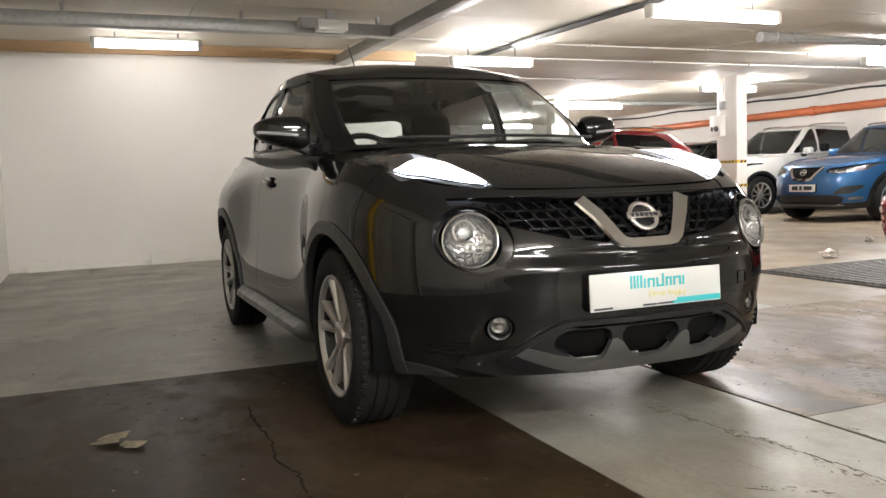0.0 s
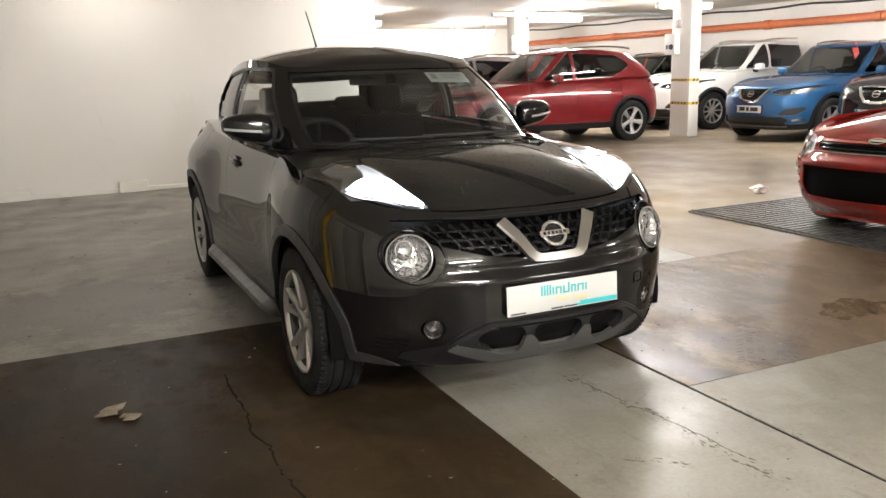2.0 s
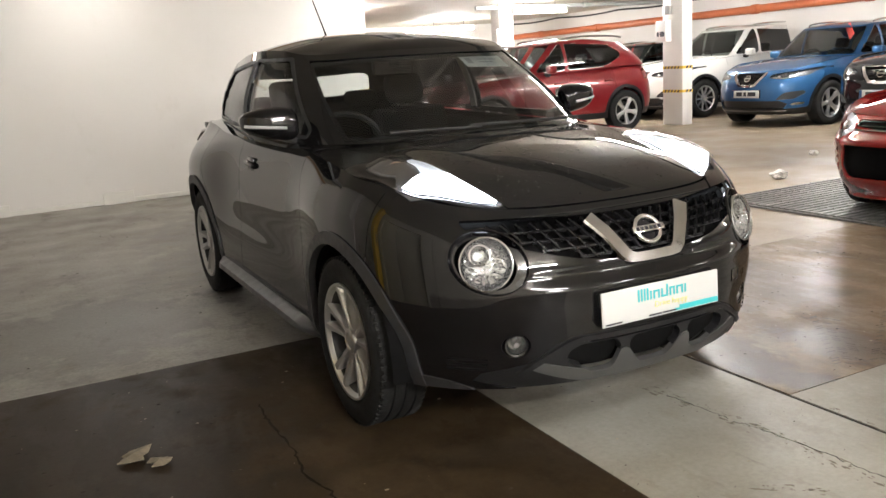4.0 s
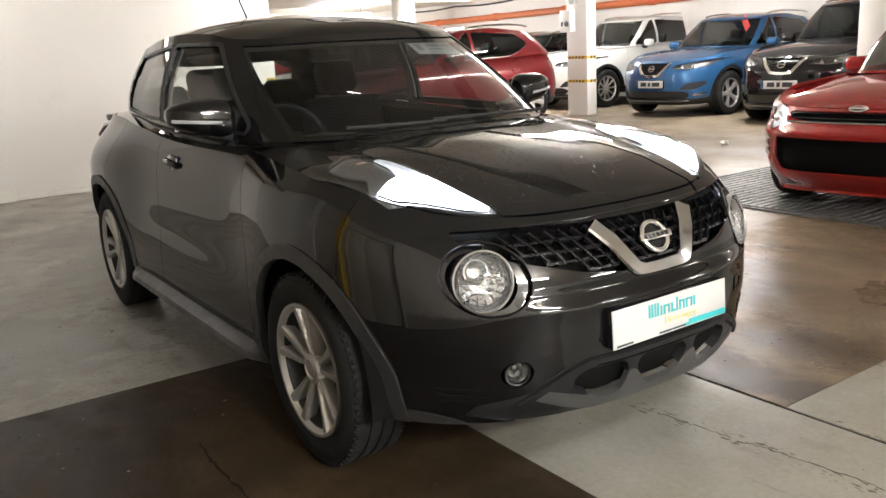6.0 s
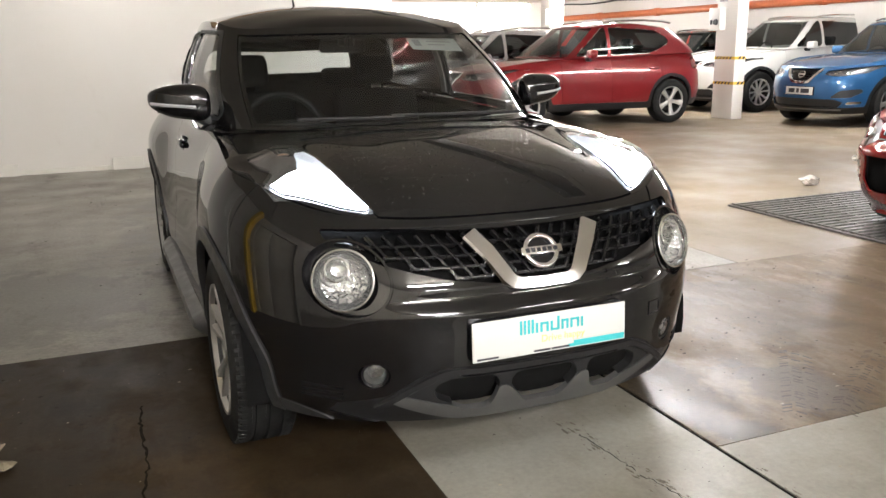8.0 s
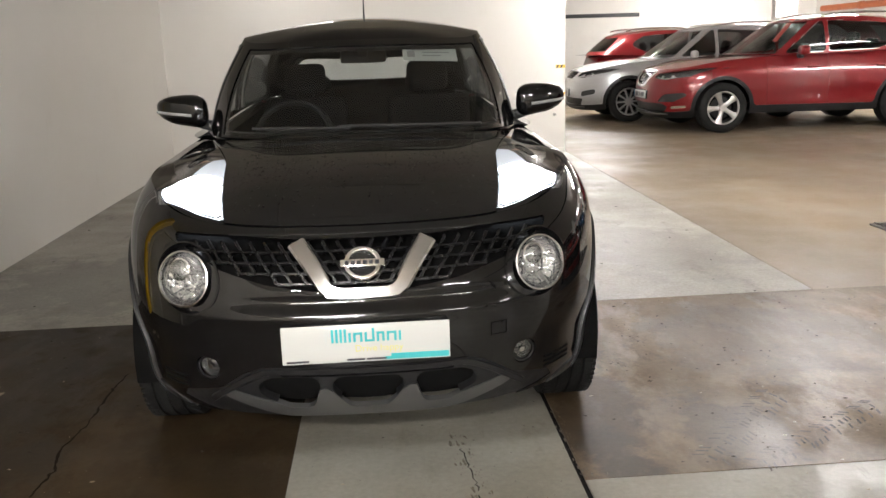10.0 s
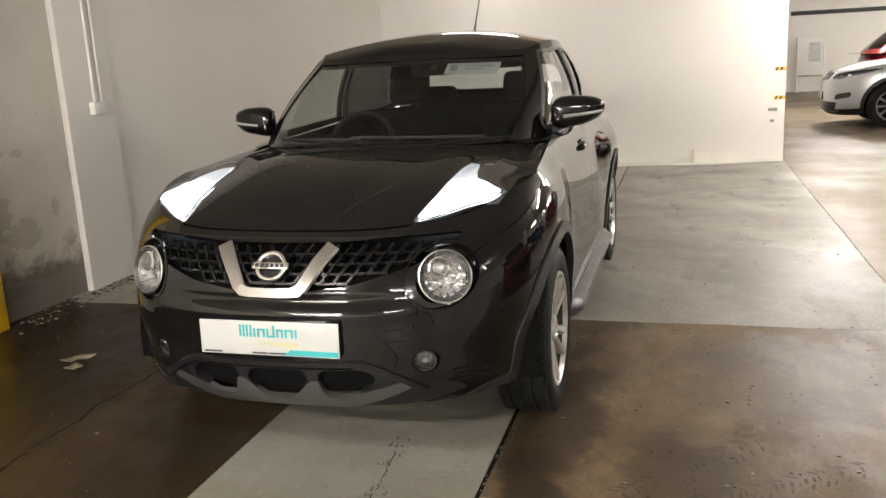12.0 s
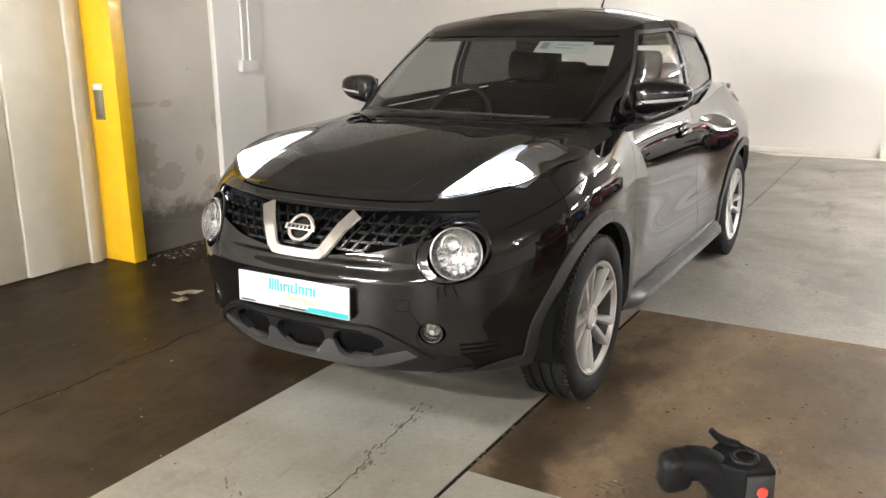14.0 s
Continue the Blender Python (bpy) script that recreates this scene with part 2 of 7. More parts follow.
M_FLOOR_BROWN = concrete("brown_stained_concrete", (0.175, 0.124, 0.074), (0.080, 0.054, 0.030), (0.046, 0.033, 0.021), (0.38, 0.64), 1.2, 0.75, 0.24, ((0.82, -1.45, 0.5, 2.3, 0.5, 0.46), (1.9, -0.8, 1.6, 1.2, 0.75, 0.42), (0.83, -1.9, 0.32, 0.6, 0.6, 0.38), (2.35, -1.6, 0.7, 0.5, 0.85, 0.25), (1.32, -1.78, 0.5, 0.85, 0.55, 0.36)), 0.6, 0.25)
M_FLOOR_DARK = concrete("damp_dark_brown_concrete", (0.049, 0.0325, 0.0163), (0.020, 0.0134, 0.0072), (0.010, 0.0075, 0.0055), (0.36, 0.65), 1.3, 0.7, 0.12, ((-1.95, -1.6, 2.1, 5.0, 0.62, 0.42),), 0.4, 0.25)
M_WALL = plaster("white_wall_paint", (0.74, 0.715, 0.672), (0.55, 0.51, 0.44), 0.5, 0.25)
M_WALL_FAR = plaster("white_block_wall_paint", (0.74, 0.72, 0.68), (0.5, 0.47, 0.42), 0.6, 0.3)
M_RAW = plaster("bare_grey_render", (0.62, 0.58, 0.515), (0.26, 0.225, 0.18), 0.8, 0.85, 0.12)
M_SMEAR = plaster("dirt_smeared_render", (0.50, 0.455, 0.39), (0.24, 0.21, 0.17), 0.85, 0.85, 0.12)
M_CEIL = plaster("white_painted_concrete_soffit", (0.68, 0.64, 0.57), (0.42, 0.37, 0.29), 0.7, 0.6)
M_STEEL = plain("galvanised_steel", (0.30, 0.30, 0.285), 0.45, 0.6, grain=0.12, scale=30.0)
M_YELLOW = plain("yellow_gloss_paint", (0.78, 0.47, 0.012), 0.32, coat=0.3, grain=0.06, scale=14.0)
M_CREAM = plain("cream_door_enamel", (0.60, 0.56, 0.455), 0.4, grain=0.05, scale=8.0)
M_BRUSHED = plain("brushed_steel", (0.45, 0.44, 0.42), 0.35, 1.0)
M_WHITEPVC = plain("white_pvc", (0.75, 0.74, 0.7), 0.4)
M_GREYPVC = plain("grey_pvc", (0.33, 0.33, 0.32), 0.45)
M_ORANGE = plain("orange_drain_pipe", (0.55, 0.15, 0.055), 0.4, grain=0.1, scale=5.0)
M_BLACKCABLE = plain("black_cable", (0.02, 0.02, 0.02), 0.5)
M_HAZARD = plain("yellow_tape", (0.72, 0.48, 0.05), 0.5)
TUBES = {}


def tube_material(power):
    """The lit cover of a batten, as bright as its tube."""
    if power not in TUBES:
        TUBES[power] = glowing("lit_fluorescent_tube", LAMP_COLOUR, LAMP_POWER * power)
    return TUBES[power]


M_REFLECT = plain("silvered_lamp_reflector", (0.62, 0.62, 0.62), 0.12, 0.9)

# crinkled bowl of the headlamps
nt_ = M_REFLECT.node_tree
facet = node(nt_, "ShaderNodeTexVoronoi", Scale=95.0)
tc_ = nt_.nodes.new("ShaderNodeTexCoord")
nt_.links.new(tc_.outputs["Object"], facet.inputs["Vector"])
bump(nt_, nt_.nodes["Principled BSDF"], facet.outputs["Distance"], 0.8, 0.004)
M_BOWL = plain("shaded_lamp_bowl", (0.27, 0.27, 0.275), 0.25, 0.7)
M_LAMPBLACK = plain("dark_lamp_housing", (0.05, 0.05, 0.052), 0.3, 0.4)
M_LAMPDARK = plain("silvered_lamp_plastic", (0.34, 0.34, 0.35), 0.28, 0.75)
M_MAT = plain("ribbed_rubber_and_steel_mat", (0.13, 0.125, 0.12), 0.5, 0.4, grain=0.25, scale=20.0)
M_BAG = plain("crumpled_clear_film", (0.75, 0.72, 0.68), 0.2, coat=0.4)
M_LEAFPAPER = plain("dirty_torn_card", (0.19, 0.16, 0.11), 0.8, grain=0.3, scale=25.0)
M_SEALBLACK = plain("joint_sealant", (0.006, 0.0055, 0.005), 0.9, spec=0.1)
M_TAN = plaster("stained_timber_plate", (0.45, 0.30, 0.16), (0.30, 0.19, 0.1), 0.6, 0.6)
M_SKIRT = plain("white_skirting_paint", (0.74, 0.72, 0.66), 0.45, grain=0.05, scale=6.0)
M_REDDOT = plain("red_enamel", (0.7, 0.05, 0.03), 0.3, coat=0.5)


# ---------- mesh helpers ----------
def ob_from(name, V, F, mat, parent=None, label="", smooth=True, angle=38.0):
    me = bpy.data.meshes.new(name)
    me.from_pydata([tuple(float(c) for c in v) for v in V], [], [tuple(int(i) for i in f) for f in F])
    me.update()
    if smooth:
        me.polygons.foreach_set("use_smooth", [True] * len(me.polygons))
        me.set_sharp_from_angle(angle=radians(angle))
    me.materials.append(mat)
    ob = new(name, me)
    ob.parent = parent
    return tagged(ob, label)


def part(name, bm, mat, parent=None, label="", smooth=True, angle=38.0):
    me = bpy.data.meshes.new(name)
    bmesh.ops.recalc_face_normals(bm, faces=bm.faces)
    bm.to_mesh(me)
    bm.free()
    if smooth:
        me.polygons.foreach_set("use_smooth", [True] * len(me.polygons))
        me.set_sharp_from_angle(angle=radians(angle))
    me.materials.append(mat)
    ob = new(name, me)
    ob.parent = parent
    return tagged(ob, label)


def thing(name, label, category, m=None, group="", kind=""):
    ob = tagged(new(name), label, category, group, kind)
    if m is not None:
        ob.matrix_basis = m
    return ob


def add_box(bm, lo, hi, bevel=0.0, m=None, seg=2):
    lo, hi = Vector(lo), Vector(hi)
    mid, size = (lo + hi) / 2, hi - lo
    got = bmesh.ops.create_cube(bm, size=1.0, matrix=Matrix.Translation(mid) @ Matrix.Diagonal((*size, 1)))
    vs = got["verts"]
    if bevel:
        es = list({e for v in vs for e in v.link_edges})
        r = bmesh.ops.bevel(bm, geom=es, offset=bevel, segments=seg, affect="EDGES", profile=0.5)
        vs = list({v for f in r["faces"] for v in f.verts} | {v for v in vs if v.is_valid})
    if m is not None:
        bmesh.ops.transform(bm, matrix=m, verts=vs)
    return vs


def box(lo, hi, bevel=0.0, m=None, seg=2):
    bm = bmesh.new()
    add_box(bm, lo, hi, bevel, m, seg)
    return bm


def add_lathe(bm, profile, n=48, m=None, axis="X"):
    """Turn (along, radius) pairs about an axis."""
    rings = []
    for a, r in profile:
        ring = []
        for k in range(n):
            c, s = math.cos(2 * math.pi * k / n) * r, math.sin(2 * math.pi * k / n) * r
            p = {"X": (a, c, s), "Y": (c, a, s), "Z": (c, s, a)}[axis]
            ring.append(bm.verts.new(m @ Vector(p) if m is not None else p))
        rings.append(ring)
    for a, b in zip(rings, rings[1:]):
        for k in range(n):
            bm.faces.new((a[k], a[(k + 1) % n], b[(k + 1) % n], b[k]))
    for ring, (a, r) in ((rings[0], profile[0]), (rings[-1], profile[-1])):
        if r > 1e-6:
            pass
    return rings


def lathe(profile, n=48, m=None, axis="X", caps=True):
    bm = bmesh.new()
    rings = add_lathe(bm, profile, n, m, axis)
    if caps:
        for ring in (rings[0], rings[-1]):
            try:
                bm.faces.new(ring)
            except ValueError:
                pass
    bmesh.ops.remove_doubles(bm, verts=bm.verts, dist=1e-6)
    return bm


def add_tube(bm, pts, r, n=10, closed=False, flat=1.0):
    pts = [Vector(p) for p in pts]
    up = Vector((0, 0, 1))
    rings = []
    for i, p in enumerate(pts):
        a = pts[i - 1] if i or closed else p
        b = pts[(i + 1) % len(pts)] if i + 1 < len(pts) or closed else p
        d = (b - a).normalized()
        side = d.cross(up)
        side = side.normalized() if side.length > 1e-3 else d.cross(Vector((1, 0, 0))).normalized()
        top = side.cross(d).normalized()
        rr = r[i] if isinstance(r, (list, tuple)) else r
        rings.append([bm.verts.new(p + side * math.cos(2 * math.pi * k / n) * rr + top * math.sin(2 * math.pi * k / n) * rr * flat) for k in range(n)])
    loops = list(zip(rings, rings[1:])) + ([(rings[-1], rings[0])] if closed else [])
    for a, b in loops:
        for k in range(n):
            bm.faces.new((a[k], a[(k + 1) % n], b[(k + 1) % n], b[k]))
    if not closed:
        bm.faces.new(rings[0])
        bm.faces.new(rings[-1])


def tube(pts, r, n=10, closed=False, flat=1.0):
    bm = bmesh.new()
    add_tube(bm, pts, r, n, closed, flat)
    return bm


def spl(*xy):
    """Smooth curve through pairs x, y, held flat beyond its ends."""
    xs, ys = np.array(xy[0::2], float), np.array(xy[1::2], float)
    ms = np.gradient(ys, xs)

    def at(x):
        x = np.clip(np.asarray(x, float), xs[0], xs[-1])
        i = np.clip(np.searchsorted(xs, x, side="right") - 1, 0, len(xs) - 2)
        h = xs[i + 1] - xs[i]
        t = (x - xs[i]) / h
        return ((2 * t**3 - 3 * t**2 + 1) * ys[i] + (t**3 - 2 * t**2 + t) * h * ms[i]
                + (-2 * t**3 + 3 * t**2) * ys[i + 1] + (t**3 - t**2) * h * ms[i + 1])
    return at


class Surf:
    """A sheet of faces with a place and two parameters at each vertex."""

    def __init__(self, V, U, F):
        self.V, self.U, self.F = np.asarray(V, float), np.asarray(U, float), F

    @property
    def x(self):
        return self.V[:, 0]

    @property
    def y(self):
        return self.V[:, 1]

    @property
    def z(self):
        return self.V[:, 2]

    def keep(self, f):
        """The part where f <= 0, cut along f = 0."""
        f = np.where(np.abs(f) < 1e-5, 0.0, f)
        data = np.hstack([self.V, self.U])
        out, faces, index, cut = [], [], {}, {}

        def vert(i):
            if i not in index:
                index[i] = len(out)
                out.append(data[i])
            return index[i]

        def edge(i, j):
            key = (i, j) if i < j else (j, i)
            if key not in cut:
                a, b = key
                t = f[a] / (f[a] - f[b])
                cut[key] = len(out)
                out.append(data[a] + t * (data[b] - data[a]))
            return cut[key]

        for face in self.F:
            s = [f[i] for i in face]
            if max(s) <= 0:
                faces.append([vert(i) for i in face])
            elif min(s) < 0:
                poly = []
                for k, i in enumerate(face):
                    j = face[(k + 1) % len(face)]
                    if f[i] <= 0:
                        poly.append(vert(i))
                    if f[i] * f[j] < 0:
                        poly.append(edge(i, j))
                if len(poly) > 2:
                    faces.append(poly)
        out = np.array(out).reshape(-1, 5)
        return Surf(out[:, :3], out[:, 3:], faces)

    def split(self, f, gap=0.0):
        return self.keep(f + gap), self.keep(-f + gap)

    def normals(self):
        N = np.zeros_like(self.V)
        for face in self.F:
            a, b, c = self.V[face[0]], self.V[face[1]], self.V[face[2]]
            n = np.cross(b - a, c - a)
            if len(face) > 3:
                n = n + np.cross(c - a, self.V[face[3]] - a)
            for i in face:
                N[i] += n
        return N / np.maximum(np.linalg.norm(N, axis=1, keepdims=True), 1e-12)

    def moved(self, d):
        return Surf(self.V + self.normals() * (d[:, None] if isinstance(d, np.ndarray) else d), self.U, self.F)

    def both(self):
        """The sheet and its mirror image in x = 0, sewn together."""
        V = np.vstack([self.V, self.V * (-1, 1, 1)])
        n = len(self.V)
        remap = np.arange(2 * n)
        mid = np.abs(self.V[:, 0]) < 1e-4
        remap[n:][mid] = np.arange(n)[mid]
        F = [list(f) for f in self.F] + [[int(remap[n + i]) for i in f[::-1]] for f in self.F]
        return Surf(V, np.vstack([self.U, self.U]), F)

    def islands(self):
        """The connected pieces of the sheet, one by one."""
        root = list(range(len(self.V)))

        def find(i):
            while root[i] != i:
                root[i] = root[root[i]]
                i = root[i]
            return i

        for f in self.F:
            for i in f[1:]:
                root[find(i)] = find(f[0])
        got = {}
        for f in self.F:
            got.setdefault(find(f[0]), []).append(f)
        out = []
        for faces in got.values():
            used = sorted({i for f in faces for i in f})
            at = {i: k for k, i in enumerate(used)}
            if len(faces) > 2:
                out.append(Surf(self.V[used], self.U[used], [[at[i] for i in f] for f in faces]))
        return out

    def mirror(self):
        return Surf(self.V * (-1, 1, 1), self.U, [f[::-1] for f in self.F])

    def solid(self, thick):
        """Faces and places of the sheet with a thickness behind it."""
        n = len(self.V)
        V = np.vstack([self.V, self.V - self.normals() * thick])
        count = {}
        for f in self.F:
            for k, i in enumerate(f):
                count[(i, f[(k + 1) % len(f)])] = 1
        F = [list(f) for f in self.F] + [[i + n for i in f[::-1]] for f in self.F]
        F += [[j, i, i + n, j + n] for i, j in count if (j, i) not in count]
        return V, F

    def put(self, name, mat, parent, thick=0.0, label=""):
        if not self.F:
            return None
        V, F = self.solid(thick) if thick else (self.V, self.F)
        return ob_from(name, V, F, mat, parent, label)

    def pair(self, name, mat, parent, thick=0.0, label=""):
        return self.put(name, mat, parent, thick, label), self.mirror().put(name, mat, parent, thick, label)


def sheet(fn, us, vs):
    u, v = np.meshgrid(us, vs, indexing="ij")
    u, v = u.ravel(), v.ravel()
    V = np.stack(np.broadcast_arrays(*fn(u, v)), -1)
    n = len(vs)
    F = [[i * n + j, (i + 1) * n + j, (i + 1) * n + j + 1, i * n + j + 1] for i in range(len(us) - 1) for j in range(n - 1)]
    return Surf(V, np.stack([u, v], -1), F)


def poly_field(px, py, poly, r=0.0):
    """Signed distance to an outline in a plane (inside is below 0), corners rounded by r."""
    p = np.stack([px, py], -1)
    best, sign = np.full(len(p), 1e9), np.ones(len(p))
    n = len(poly)
    for i in range(n):
        a, b = np.array(poly[i], float), np.array(poly[(i + 1) % n], float)
        e, w = b - a, p - a
        t = np.clip((w @ e) / (e @ e), 0, 1)
        best = np.minimum(best, ((w - t[:, None] * e) ** 2).sum(1))
        c1, c2 = p[:, 1] >= a[1], p[:, 1] < b[1]
        c3 = e[0] * w[:, 1] > e[1] * w[:, 0]
        sign = np.where((c1 & c2 & c3) | (~c1 & ~c2 & ~c3), -sign, sign)
    return sign * np.sqrt(best) - r


def frame_from(normal, at, up=(0, 0, 1)):
    """A pose whose local -y looks along the given normal."""
    y = -Vector(normal).normalized()
    x = y.cross(Vector(up)).normalized()
    z = x.cross(y)
    m = Matrix((x, y, z)).transposed().to_4x4()
    m.translation = at
    return m


# ---------- car shells ----------
class CarShape:
    """Outer form of a car: front towards -y, wheels on z = 0, mirrored in x = 0."""

    def __init__(self, front, rear, width, top, bottom, axles, wheel, waist, bulge, roof, cowl, nose=(2.6, 2.1), crown=0.04):
        self.front, self.rear, self.width, self.top, self.bottom = front, rear, width, top, bottom
        self.axles, self.wheel, self.waist, self.bulge, self.roof, self.cowl, self.nose, self.crown = axles, wheel, waist, bulge, roof, cowl, nose, crown

    def half(self, y, z):
        a, b = self.axles
        w = self.width(z)
        mid = np.exp(-(((y - 0.5 * (a + b) + 0.1) / 0.62) ** 2)) * np.exp(-(((z - 0.72) / 0.3) ** 4))
        w = w - self.waist * mid
        for axle in (a, b):
            w = w + self.bulge * np.exp(-((np.abs(y - axle) / 0.5) ** 3)) * np.exp(-(((z - 0.72) / 0.25) ** 4))
        return w

    def lower(self, u, v):
        a, b = self.axles
        n, m = self.nose
        zt, zb = self.top(u), self.bottom(u)
        z = zb + (zt - zb) * v
        y = np.where(u < 0.4, a, a + (b - a) * (u - 0.4) / 0.4)
        y = np.where(u > 0.8, b, y)
        th = np.clip(u / 0.4, 0, 1) * math.pi / 2
        tr = np.clip((u - 0.8) / 0.2, 0, 1) * math.pi / 2
        w = self.half(y, z)
        x = np.where(u < 0.4, w * np.sin(th) ** (2 / n), np.where(u > 0.8, w * np.maximum(np.cos(tr), 0) ** (2 / 3.6), w))
        y = np.where(u < 0.4, a - (a - self.front(z)) * np.maximum(np.cos(th), 0) ** (2 / m), y)
        y = np.where(u > 0.8, b + (self.rear(z) - b) * np.sin(tr) ** (2 / 2.6), y)
        return np.where(x < 1e-6, 0, x), y, z

    def yfront(self, x, z):
        """Where the nose lies at x, z."""
        a = self.axles[0]
        n, m = self.nose
        k = np.clip(1 - (np.abs(x) / self.half(a, np.asarray(z, float))) ** n, 0, 1)
        return a - (a - self.front(z)) * k ** (1 / m)

    def fpt(self, x, z, out=0.0):
        e = 0.004
        p = Vector((x, float(self.yfront(x, z)), z))
        dx = Vector((2 * e, float(self.yfront(x + e, z) - self.yfront(x - e, z)), 0))
        dz = Vector((0, float(self.yfront(x, z + e) - self.yfront(x, z - e)), 2 * e))
        nrm = dx.cross(dz).normalized()
        return p + nrm * out, nrm

    def bonnet(self, u, s):
        """From the top edge of the nose and wings (s = 0) to the foot of the windscreen (s = 1)."""
        x0, y0, z0 = self.lower(u, np.ones_like(u))
        ya, yc, zc = self.cowl
        xa = float(self.lower(np.array([self.u_at(ya)]), np.array([1.0]))[0][0])
        za = float(self.top(self.u_at(ya)))
        x1 = np.minimum(x0, xa)
        k = (x1 / xa) ** 2.4
        k = np.where(u > 0.4, 1.0, k)
        x1 = np.where(u > 0.4, xa, x1)
        y1, z1 = yc + (ya - yc) * k, zc + (za - zc) * k
        e = np.clip(s, 0, 1)
        z = z0 + (z1 - z0) * e + self.crown * np.sin(math.pi * e**0.72) * (1 - 0.6 * (x0 / xa).clip(0, 1) ** 2) * (1 - (x0 / xa).clip(0, 1) ** 8)
        return x0 + (x1 - x0) * e, y0 + (y1 - y0) * e, z

    def wing_top(self, u, s):
        """Between the wing's upper edge (s = 0) and the outermost line of the bonnet (s = 1)."""
        x0, y0, z0 = self.lower(u, np.ones_like(u))
        a, ya = self.axles[0], self.cowl[0]
        x1, y1, z1 = self.bonnet(np.full_like(u, 0.4), np.clip((y0 - a) / (ya - a), 0, 1))
        return x0 + (x1 - x0) * s, y0 + (y1 - y0) * s, z0 + (z1 - z0) * s

    def u_at(self, y):
        a, b = self.axles
        return 0.4 + 0.4 * (y - a) / (b - a)

    def _ring(self, u, w, yf, ya, yb, yr, n):
        th = np.clip(u / 0.35, 0, 1) * math.pi / 2
        tr = np.clip((u - 0.75) / 0.25, 0, 1) * math.pi / 2
        x = np.where(u < 0.35, w * np.sin(th) ** (2 / n), np.where(u > 0.75, w * np.maximum(np.cos(tr), 0) ** (2 / 3.2), w))
        y = np.where(u < 0.35, ya - (ya - yf) * np.maximum(np.cos(th), 0) ** (2 / 2.0), ya + (yb - ya) * (u - 0.35) / 0.4)
        y = np.where(u > 0.75, yb + (yr - yb) * np.sin(tr) ** (2 / 2.4), y)
        return np.where(x < 1e-6, 0, x), y

    def cabin(self, u, v):
        r = self.roof
        bx, by = self._ring(u, r["wb"](u), *r["base"], r["n"])
        tx, ty = self._ring(u, r["wt"](u), *r["head"], r.get("nh", r["n"]))
        zb, zt = r["zb"](u), r["zt"](u)
        bow = r["bow"] * np.sin(math.pi * v)
        k = 1 + bow / 0.7
        return (bx + (tx - bx) * v) * k, (by + (ty - by) * v - 0.3) * (1 + bow * 0.35) + 0.3, zb + (zt - zb) * v

    def lid(self, u, s):
        r = self.roof
        tx, ty, tz = self.cabin(u, np.ones_like(u))
        ys = ty * 0.8 + 0.2 * 0.6
        e = 1 - (1 - s) ** 2
        return tx * (1 - s), ty + (ys - ty) * s, tz + (r["peak"](ys) - tz) * e


def disc_field(S, y, z, r):
    return np.where(S.x > 0.45, np.hypot(S.y - y, S.z - z), 9.0) - r


def strip_on(shape, path, w, out, depth, closed=False):
    """A bar of rectangular section that follows the nose along points x, z."""
    bm = bmesh.new()
    n = len(path)
    rows = []
    for i, (x, z) in enumerate(path):
        a = path[i - 1] if i or closed else path[i]
        b = path[(i + 1) % n] if i + 1 < n or closed else path[i]
        p, nrm = shape.fpt(x, z)
        d = (shape.fpt(*b)[0] - shape.fpt(*a)[0]).normalized()
        side = nrm.cross(d).normalized()
        k = 1.0
        if 0 < i < n - 1 or closed:
            d1 = (Vector((*path[i], 0)) - Vector((*a, 0))).normalized()
            d2 = (Vector((*b, 0)) - Vector((*path[i], 0))).normalized()
            k = 1 / max(0.5, math.sqrt(max(0.05, (1 + d1.dot(d2)) / 2)))
        ww = (w[i] if isinstance(w, (list, tuple)) else w) / 2 * k
        c = 0.22
        sec = ((-ww, -depth), (-ww, out * 0.55), (-ww * (1 - c), out), (ww * (1 - c), out), (ww, out * 0.55), (ww, -depth))
        rows.append([bm.verts.new(p + side * s + nrm * h) for s, h in sec])
    loops = list(zip(rows, rows[1:])) + ([(rows[-1], rows[0])] if closed else [])
    for r0, r1 in loops:
        for k in range(6):
            bm.faces.new((r0[k], r0[(k + 1) % 6], r1[(k + 1) % 6], r1[k]))
    if not closed:
        bm.faces.new(rows[0])
        bm.faces.new(rows[-1])
    return bm


def dense(path, step=0.03):
    out = []
    for (x0, z0), (x1, z1) in zip(path, path[1:]):
        n = max(1, int(math.hypot(x1 - x0, z1 - z0) / step))
        out += [(x0 + (x1 - x0) * k / n, z0 + (z1 - z0) * k / n) for k in range(n)]
    return out + [path[-1]]


# ---------- wheels ----------
WHEELS = {}


